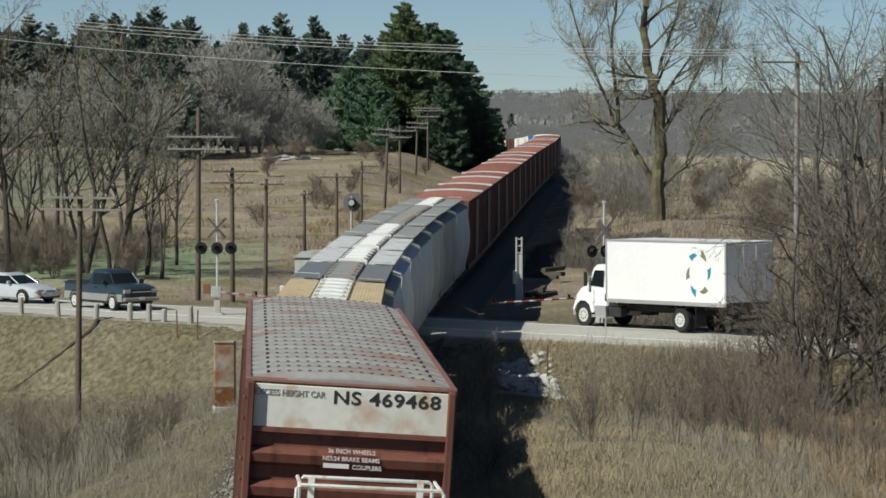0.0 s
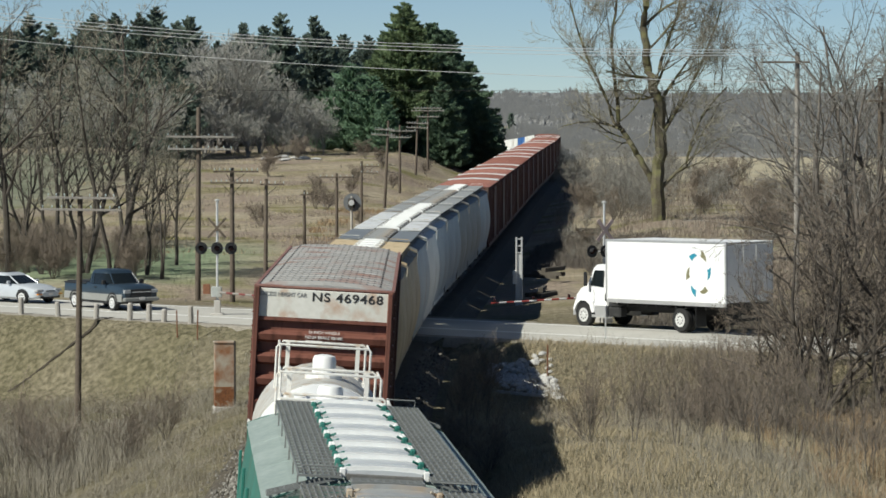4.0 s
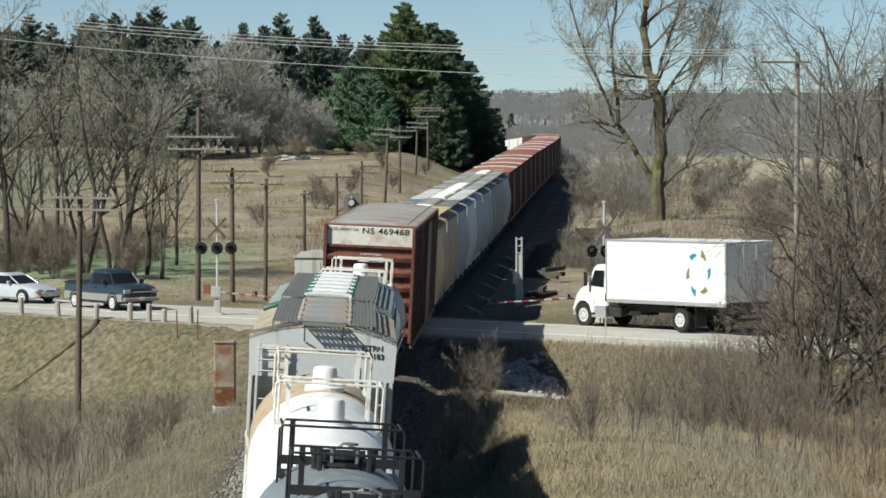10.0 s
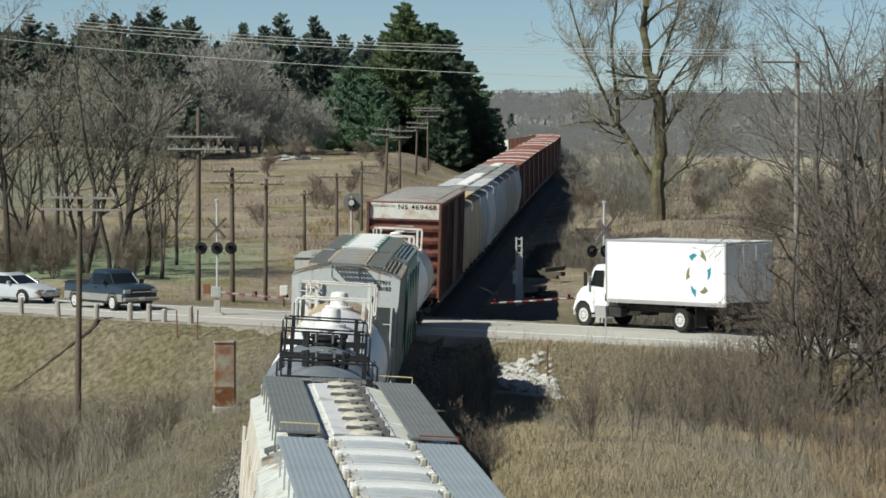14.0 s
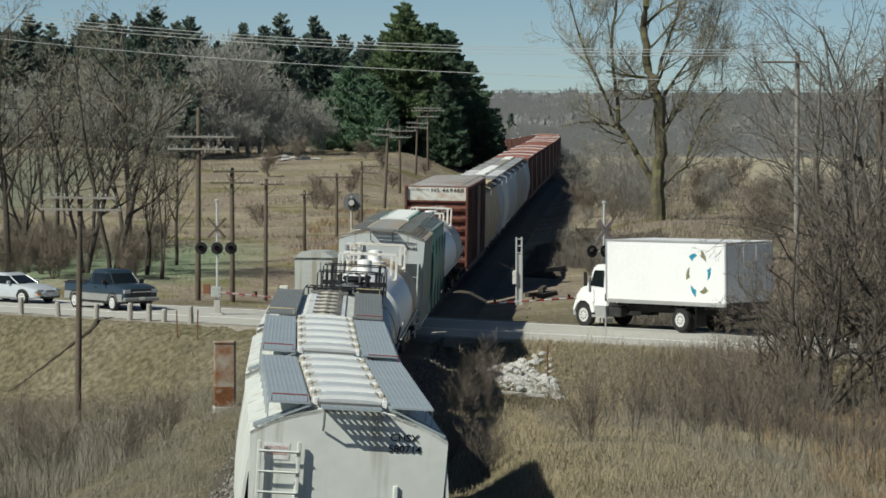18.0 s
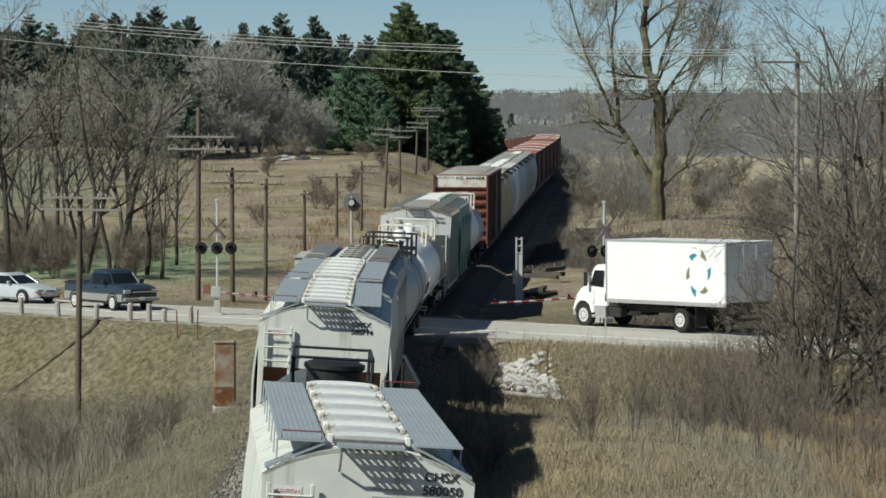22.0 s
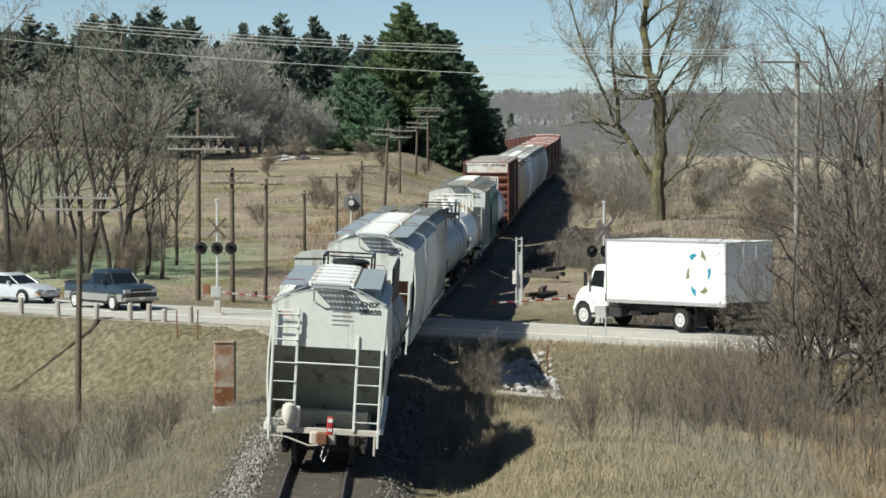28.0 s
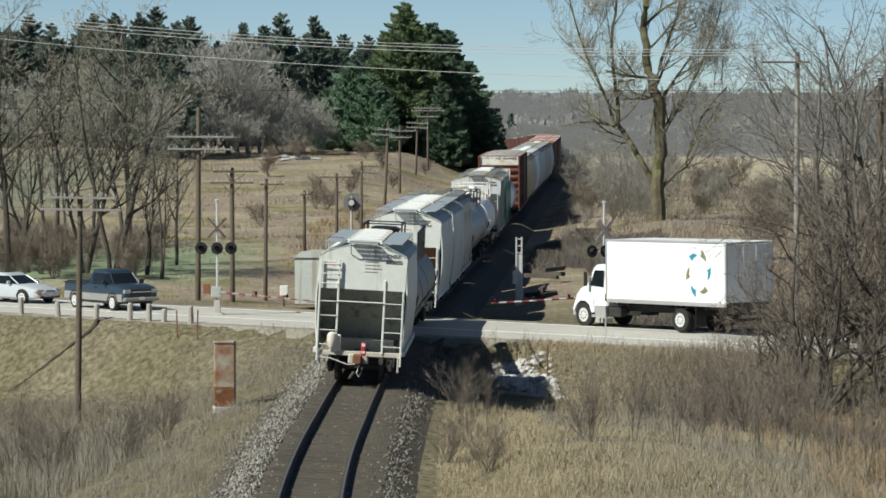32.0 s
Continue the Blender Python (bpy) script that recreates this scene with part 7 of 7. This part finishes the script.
def conifers():
    a = conifer(1, 19.8, 15.2, "needle_olive", "tall broad olive-green spruce on the rise", ragged=0.32, full=0.62, whorls=44, droop=0.26, dense=1.3, sprig=0.36)
    put(a, spots_px([(-0.66, 446, 0, 1.0)]))
    b = conifer(2, 17.8, 14.4, "needle", "broad dark green spruce on the rise", full=0.60, whorls=42, droop=0.28, ragged=0.36, dense=1.3, sprig=0.36)
    put(b, spots_px([(-0.18, 455, 40, 1.02), (-0.95, 460, 130, 0.90), (0.06, 470, 300, 1.02), (0.42, 466, 230, 0.84), (0.0, 440, 80, 0.62), (0.62, 452, 300, 0.58)]))
    c = conifer(3, 11.5, 9.0, "needle_pine", "bluish green white pine on the rise", droop=-0.05, whorls=26, ragged=0.55, full=0.55, dense=1.2)
    put(c, spots_px([(-1.55, 440, 0, 1.0), (-1.2, 436, 90, 0.85), (-1.95, 452, 200, 0.72), (-0.95, 432, 20, 0.55)]))
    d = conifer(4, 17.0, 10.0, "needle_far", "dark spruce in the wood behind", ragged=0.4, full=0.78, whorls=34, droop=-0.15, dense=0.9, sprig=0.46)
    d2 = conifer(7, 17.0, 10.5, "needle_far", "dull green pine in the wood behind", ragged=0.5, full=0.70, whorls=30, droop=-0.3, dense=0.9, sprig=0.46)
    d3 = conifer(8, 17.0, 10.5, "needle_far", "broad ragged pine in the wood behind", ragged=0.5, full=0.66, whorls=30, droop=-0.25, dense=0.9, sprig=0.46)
    rows = []
    for i in range(33):
        bb = -7.8 + i * 0.21 + RT.uniform(-0.09, 0.09)
        rows.append((bb, 500 + RT.uniform(-15, 25), RT.uniform(0, 360), RT.choice((0.82, 0.9, 0.98, 1.04, 1.1)) + RT.uniform(-0.03, 0.03)))
    for i in range(26):
        rows.append((-7.8 + i * 0.265 + RT.uniform(-0.1, 0.1), 535 + RT.uniform(-8, 15), RT.uniform(0, 360), RT.uniform(0.88, 1.02)))
    for src, k in ((d, 0), (d2, 1), (d3, 2)):
        put(src, spots_px(rows[k::3]))
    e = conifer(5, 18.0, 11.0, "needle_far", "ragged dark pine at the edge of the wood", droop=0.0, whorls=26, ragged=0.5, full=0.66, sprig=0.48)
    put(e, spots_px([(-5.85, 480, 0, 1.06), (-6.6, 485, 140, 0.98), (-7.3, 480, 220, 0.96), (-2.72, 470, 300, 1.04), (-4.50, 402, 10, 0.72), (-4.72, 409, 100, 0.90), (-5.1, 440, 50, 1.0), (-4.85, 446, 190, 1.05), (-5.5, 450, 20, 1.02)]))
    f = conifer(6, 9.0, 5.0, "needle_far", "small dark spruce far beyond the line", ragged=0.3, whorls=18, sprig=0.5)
    put(f, spots_px([(0.95, 640, 0, 1.0), (1.15, 660, 60, 0.9), (0.7, 620, 100, 1.1)]))


conifers()


def right_side():
    # the old cottonwood
    frame_limbs = [([(0, -0.4), (-0.05, 3.2), (0.2, 5.7), (0.1, 8.9), (-0.4, 10.0), (-0.8, 11.6), (-1.1, 14.5), (-0.9, 17.5), (-0.5, 20.5)], 0.54, 1),
                   ([(-0.4, 3.0), (-0.9, 3.9), (-1.8, 5.4), (-2.6, 6.7), (-3.0, 7.2), (-3.0, 8.7), (-3.3, 11.0), (-3.5, 13.5), (-3.0, 17.5)], 0.25, 1),
                   ([(-2.9, 7.0), (-3.3, 7.4), (-4.0, 9.5), (-5.1, 11.7), (-6.1, 14.5), (-6.9, 17.5)], 0.14, 1),
                   ([(0.5, 6.8), (1.2, 8.0), (2.1, 9.5), (3.2, 11.8), (4.4, 15.0), (5.0, 17.5)], 0.13, 1),
                   ([(0.3, 2.6), (0.7, 3.0), (1.3, 3.6), (2.1, 4.1), (2.4, 5.7), (3.2, 7.8), (4.3, 9.2), (5.1, 10.0)], 0.15, 1),
                   ([(-0.3, 10.2), (0.4, 12.6), (1.4, 15.4), (2.0, 19.0)], 0.16, 1),
                   ([(-0.2, 8.6), (-0.55, 7.0), (-0.7, 5.6)], 0.10, 3),
                   ([(-2.8, 6.9), (-3.7, 7.2), (-4.7, 7.45), (-5.9, 7.4), (-7.2, 7.1)], 0.09, 3)]
    l, t = bare_tree(7, 21, 0.58, 1, levels=4, kids=(11, 7, 6, 4), spread=38, up=0.13, twig_r=0.010, crook=0.10, frame_limbs=frame_limbs)
    c = tree_thing("cottonwood_tree", l, t, "bark_moss", "twig_pale", "large old cottonwood with mossy bark and bare crown", "tree")
    put(c, spots_px([(3.63, 253, 0, 1.0)]))
    l, t = bare_tree(21, 15, 0.17, 2, kids=(10, 6, 4, 3), spread=42, up=0.12, first=0.2, twig_r=0.007, crook=0.13, shrink=0.50, tilts=(0.05, 0.22))
    a = tree_thing("bare_tree", l, t, "bark", "twig", "tall leafless tree over the roadside thicket", "tree", "leafless trees of the thicket")
    put(a, spots_px([(7.1, 129, 30, 1.0), (7.75, 134, 140, 1.0), (6.2, 168, 250, 0.9), (6.75, 150, 80, 0.95), (7.35, 141, 200, 1.05), (6.95, 127, 310, 0.95)]))
    l, t = bare_tree(22, 7.6, 0.135, 5, kids=(9, 5, 4, 3), spread=44, up=0.09, first=0.10, twig_r=0.0065, crook=0.15, shrink=0.50, tilts=(0.1, 0.55))
    b = tree_thing("bare_shrub", l, t, "bark_dark", "twig_dark", "dark many-stemmed leafless shrub tree", "shrub", "shrubs of the thicket")
    put(b, spots_px([(6.28, 118, 150, 1.12), (5.75, 121, 220, 0.70), (6.1, 124, 300, 0.72), (7.4, 117, 100, 0.85), (6.9, 133, 60, 0.9), (7.6, 124, 40, 1.0), (5.75, 131, 150, 0.42), (6.75, 127, 210, 0.95), (7.15, 128, 15, 1.0)]))
    l, t = bare_tree(23, 3.0, 0.035, 8, levels=3, kids=(7, 5, 4), spread=30, up=0.12, first=0.1, twig_r=0.006)
    d = tree_thing("twiggy_bush", l, t, "bark", "twig_dark", "low grey leafless bush beside the line", "bush", "low bushes")
    rows = [(0.62, 119, 60, 0.65), (0.25, 113, 30, 0.55), (0.05, 97, 60, 0.5), (0.76, 91, 10, 0.5), (3.3, 106, 90, 0.5), (4.3, 100, 10, 0.6), (5.1, 106, 200, 0.85), (2.5, 93, 300, 0.6), (5.7, 110, 70, 0.9), (4.7, 117, 220, 0.7), (-6.6, 112, 0, 0.8), (-5.4, 110, 40, 0.7), (-7.2, 118, 90, 0.9), (-4.7, 113, 10, 0.6)]
    put(d, spots_px(rows))
    l, t = bare_tree(26, 2.7, 0.022, 3, levels=3, kids=(9, 5, 3), spread=30, up=0.10, first=0.25, twig_r=0.005, crook=0.07, shrink=0.42, tilts=(0.03, 0.16))
    g = tree_thing("sapling", l, t, "bark", "twig_dark", "thin leafless sapling in the dry meadow", "sapling", "saplings in the meadow")
    rows = [(2.45, 97, 0, 0.95), (3.25, 93, 60, 1.1), (3.95, 92, 140, 1.1), (4.75, 97, 30, 1.0), (5.35, 94, 210, 1.2), (6.0, 98, 80, 1.15), (6.6, 95, 250, 1.2), (7.2, 97, 120, 1.1), (3.6, 104, 300, 1.0), (4.4, 108, 15, 1.1), (5.0, 113, 170, 1.25), (5.6, 104, 340, 1.2), (6.3, 107, 45, 1.2), (7.0, 106, 95, 1.3), (2.9, 110, 200, 0.8), (3.9, 114, 260, 0.9), (4.55, 120, 320, 1.0), (0.45, 104, 130, 0.8), (0.75, 110, 33, 0.75)]
    put(g, spots_px(rows))
    l, t = bare_tree(24, 4.6, 0.06, 7, levels=3, kids=(8, 6, 5), spread=34, up=0.10, first=0.1, twig_r=0.014)
    e = tree_thing("brush_clump", l, t, "bark", "twig_dark", "grey-brown leafless brush beyond the road", "bush", "brush beyond the road")
    l, t = bare_tree(25, 4.6, 0.05, 6, levels=3, kids=(7, 5, 4), spread=38, up=0.08, first=0.1, twig_r=0.013)
    e2 = tree_thing("brush_clump", l, t, "bark", "twig", "thin grey leafless brush beside the far track", "bush", "brush beyond the road")
    rows = []
    for i in range(18):
        rows.append((RT.uniform(2.35, 4.9), RT.uniform(262, 420), RT.uniform(0, 360), RT.uniform(0.35, 0.8)))
    for i in range(14):
        rows.append((RT.uniform(2.0, 3.2), RT.uniform(180, 300), RT.uniform(0, 360), RT.uniform(0.15, 0.3)))
    for i in range(22):
        rows.append((RX.uniform(1.75, 3.1), RX.uniform(330, 560), RX.uniform(0, 360), RX.uniform(0.35, 0.85)))
    for i in range(18):
        rows.append((RX.uniform(2.45, 3.7), RX.uniform(255, 340), RX.uniform(0, 360), RX.uniform(0.45, 0.8)))
    put(e2, spots_px(rows))
    rows = []
    for i in range(20):
        bb = 4.7 + 3.2 * RT.random()
        rows.append((bb, RT.uniform(180, 300), RT.uniform(0, 360), RT.uniform(0.45, 0.85)))
    for i in range(8):
        bb = RT.uniform(3.2, 4.9)
        dd = RT.uniform(262, 400)
        rows.append((bb, dd, RT.uniform(0, 360), RT.uniform(0.35, 0.85) * min(1, (dd - 200) / 150 + 0.2)))
    for i in range(3):
        rows.append((RT.uniform(2.2, 2.9), RT.uniform(270, 420), RT.uniform(0, 360), RT.uniform(0.3, 0.6)))
    for i in range(5):
        rows.append((2.35 + 0.5 * RT.random(), RT.uniform(235, 380), RT.uniform(0, 360), RT.uniform(0.18, 0.4)))
    for i in range(12):
        rows.append((RT.uniform(2.2, 4.0), RT.uniform(165, 250), RT.uniform(0, 360), RT.uniform(0.12, 0.26)))
    for i in range(16):
        rows.append((RT.uniform(-3.2, -0.3), RT.uniform(255, 400), RT.uniform(0, 360), RT.uniform(0.25, 0.6)))
    for i in range(14):
        rows.append((RT.uniform(-7.6, -4.6), RT.uniform(182, 235), RT.uniform(0, 360), RT.uniform(0.25, 0.5)))
    for i in range(12):
        rows.append((RX.uniform(-7.6, -5.3), RX.uniform(180, 215), RX.uniform(0, 360), RX.uniform(0.4, 0.62)))
    put(e, spots_px(rows))


right_side()


def tufts(name, label, mat, n, area, high, wide, seed, lean=0.25, keep=None, bare=-0.25, grain=1.0):
    """Dry blades and stems over a stretch of ground. area: x0, x1, y0, y1."""
    rng = np.random.default_rng(seed)
    x0, x1, y0, y1 = area
    vs, fs = [], []
    for _ in range(n):
        x, y = x0 + (x1 - x0) * rng.random(), y0 + (y1 - y0) * rng.random()
        if keep and not keep(x, y):
            continue
        if noise.noise(Vector((x * 0.5 * grain, y * 0.3 * grain, seed))) < bare + 0.3 * rng.random():
            continue
        z = ground_z(x, y) - 0.03
        a = rng.uniform(0, math.pi)
        h = high * rng.uniform(0.35, 1.0) * (0.75 + 0.5 * noise.noise(Vector((x * 0.25, y * 0.2, 9))))
        cx, cy = math.cos(a) * wide, math.sin(a) * wide
        dx, dy = rng.normal(0, lean) * h, rng.normal(0, lean) * h
        o = len(vs)
        vs += [(x - cx, y - cy, z), (x + cx, y + cy, z), (x + dx * 0.3 + cx * 0.7, y + dy * 0.3 + cy * 0.7, z + h * 0.55), (x + dx * 0.3 - cx * 0.7, y + dy * 0.3 - cy * 0.7, z + h * 0.55), (x + dx, y + dy, z + h / (1 + 0.25 * (dx * dx + dy * dy) / (h * h + 1e-6)))]
        fs += [(o, o + 1, o + 2, o + 3), (o + 3, o + 2, o + 4)]
    me = bpy.data.meshes.new(name)
    me.from_pydata(vs, [], fs)
    me.materials.append(M[mat])
    tagged(new(name, me), label, "grass", kind="stuff")


def off_line(x, y):
    return abs(x - track_x(y)) > 3.0


def near_bank(x, y):
    return off_line(x, y) and road_uv(x, y)[1] < -0.55


def far_bank(x, y):
    return abs(x - track_x(y)) > 3.6 and road_uv(x, y)[1] > ROAD_WIDE + 2.0


def brushy(x, y):
    return far_bank(x, y) and (x > 8.3 or y > 197)


def grasses():
    tufts("dead_stems", "grey dead weed stems at the foot of the bank", "straw_grey", 60000, (-19, -5.4, 84, 143), 0.75, 0.0048, 1, lean=0.8, keep=near_bank)
    tufts("bank_grass", "short olive-straw grass on the road bank", "straw_olive", 90000, (-23, -5.3, 84, 156), 0.15, 0.009, 2, lean=0.6, keep=near_bank, bare=-0.1)
    tufts("tall_grass", "tall dry tan grass beside the line", "straw", 230000, (-0.6, 19, 66, 138), 0.46, 0.0070, 3, lean=0.55, keep=near_bank, bare=-0.75)
    tufts("dead_stems", "grey dead weed stems beside the line", "straw_grey", 24000, (3.0, 19, 66, 134), 1.1, 0.0055, 4, lean=0.45, keep=near_bank)
    tufts("low_brush", "dense brown undergrowth below the thicket", "twig_dark", 26000, (6.5, 19, 104, 128), 1.5, 0.006, 15, lean=0.5, keep=near_bank, bare=-0.1, grain=0.5)
    tufts("weed_haze", "soft grey haze of dead weeds over the meadow", "straw_grey", 58000, (3.4, 19, 66, 130), 0.95, 0.0045, 17, lean=0.5, keep=near_bank, bare=0.02, grain=0.35)
    tufts("rusty_grass", "rusty orange dry grass below the thicket", "straw_orange", 18000, (9.8, 18, 68, 118), 1.0, 0.010, 5, keep=near_bank)
    tufts("field_grass", "rough dry grass on the field and the rise", "straw_grey", 9000, (-36, 0, 160, 300), 0.25, 0.02, 6, lean=0.4, keep=far_bank)
    tufts("field_grass", "rough dry grass on the rise below the wood", "straw_grey", 5000, (-40, 4, 300, 440), 0.35, 0.03, 7, lean=0.4, keep=far_bank)
    tufts("field_grass", "dry grass beyond the crossing", "straw_grey", 18000, (9, 40, 142, 330), 0.7, 0.02, 8, keep=far_bank)
    tufts("tall_weeds", "tall grey dead weeds at the foot of the line pole", "straw_grey", 9000, (-19, -10.5, 106, 127), 2.0, 0.009, 14, keep=near_bank, bare=-0.4)
    tufts("low_brush", "dense grey brush, toned darker for shade, on the slope beside the far track", "twig_shade", 70000, (3.6, 15, 147, 235), 0.8, 0.012, 13, lean=0.5, keep=brushy, bare=-0.6, grain=0.6)
    tufts("weed_patch", "grey-brown patches of tall dead weeds on the field", "twig_dark", 50000, (-34, 0, 205, 400), 0.8, 0.018, 10, lean=0.4, keep=far_bank, bare=0.16, grain=0.35)
    tufts("rusty_weeds", "rust-brown patches of dead weeds on the field", "straw_orange", 34000, (-10, 3, 205, 300), 0.7, 0.018, 16, lean=0.45, keep=far_bank, bare=0.06, grain=0.4)
    tufts("weed_patch", "tan patches of matted dead grass on the rise", "straw", 60000, (-40, 4, 215, 430), 0.6, 0.022, 11, lean=0.6, keep=far_bank, bare=0.16, grain=0.7)
    tufts("weed_patch", "tan and grey brushy weeds right of the far track", "twig_dark", 40000, (8, 40, 150, 400), 1.5, 0.016, 12, lean=0.35, keep=far_bank, bare=-0.05, grain=0.4)


grasses()


def far_woods():
    """Leafless woods on the skyline, thousands of thin upright crowns."""
    rng = np.random.default_rng(12)
    for d0, d1, n, k, h, w, b0, b1 in ((1300, 1900, 4200, 30, 15.5, 3.4, -9, 10), (585, 700, 2300, 26, 7.6, 1.7, 1.2, 10)):
        vs, fs = [], []
        for _ in range(n):
            d, b = rng.uniform(d0, d1), rng.uniform(b0, b1)
            hh = h * rng.uniform(0.70, 1.12) * (0.92 + 0.3 * noise.noise(Vector((b * 3.0, 0, d0))))
            ww = w * rng.uniform(0.6, 1.3)
            q = rng.random(k)
            cx = math.tan(radians(b)) * d + rng.normal(0, 1, k) * ww * (0.25 + 0.55 * np.sin(math.pi * (0.15 + 0.85 * q)))
            cy = d + rng.normal(0, ww, k)
            z0 = hh * (0.86 * ((d - d0) / (d1 - d0)) ** 0.8 * 0.9 + 0.13 * q)
            tall = hh * rng.uniform(0.06, 0.16, k)
            thin = d * rng.uniform(0.00006, 0.00018, k)
            lean = rng.normal(0, 0.45, k) * tall
            o = len(vs)
            for j in range(k):
                vs += [(cx[j] - thin[j], cy[j], z0[j]), (cx[j] + thin[j], cy[j], z0[j]), (cx[j] + lean[j] + thin[j] * 0.6, cy[j], z0[j] + tall[j]), (cx[j] + lean[j] - thin[j] * 0.6, cy[j], z0[j] + tall[j])]
                fs.append((o + 4 * j, o + 4 * j + 1, o + 4 * j + 2, o + 4 * j + 3))
        o, cols, deep = len(vs), 260, 14
        for r in range(deep + 1):
            d = d0 + (d1 - d0) * r / deep
            for i in range(cols + 1):
                b = b0 + (b1 - b0) * i / cols
                lump = noise.noise(Vector((b * 9.0, d * 0.03, 1.0))) + 0.6 * noise.noise(Vector((b * 26.0, d * 0.08, 4.0)))
                vs.append((math.tan(radians(b)) * d, d, (h * 0.86 * (r / deep) ** 0.8 * (1 + 0.16 * lump)) if r else -1.0))
        fs += [(o + r * (cols + 1) + i, o + r * (cols + 1) + i + 1, o + (r + 1) * (cols + 1) + i + 1, o + (r + 1) * (cols + 1) + i) for r in range(deep) for i in range(cols)]
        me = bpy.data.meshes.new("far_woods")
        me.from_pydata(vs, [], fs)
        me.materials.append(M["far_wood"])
        tagged(new("far_woods", me), "grey-brown leafless woods on the skyline, haze mixed into their colour", "woods", kind="stuff")


far_woods()

motions()
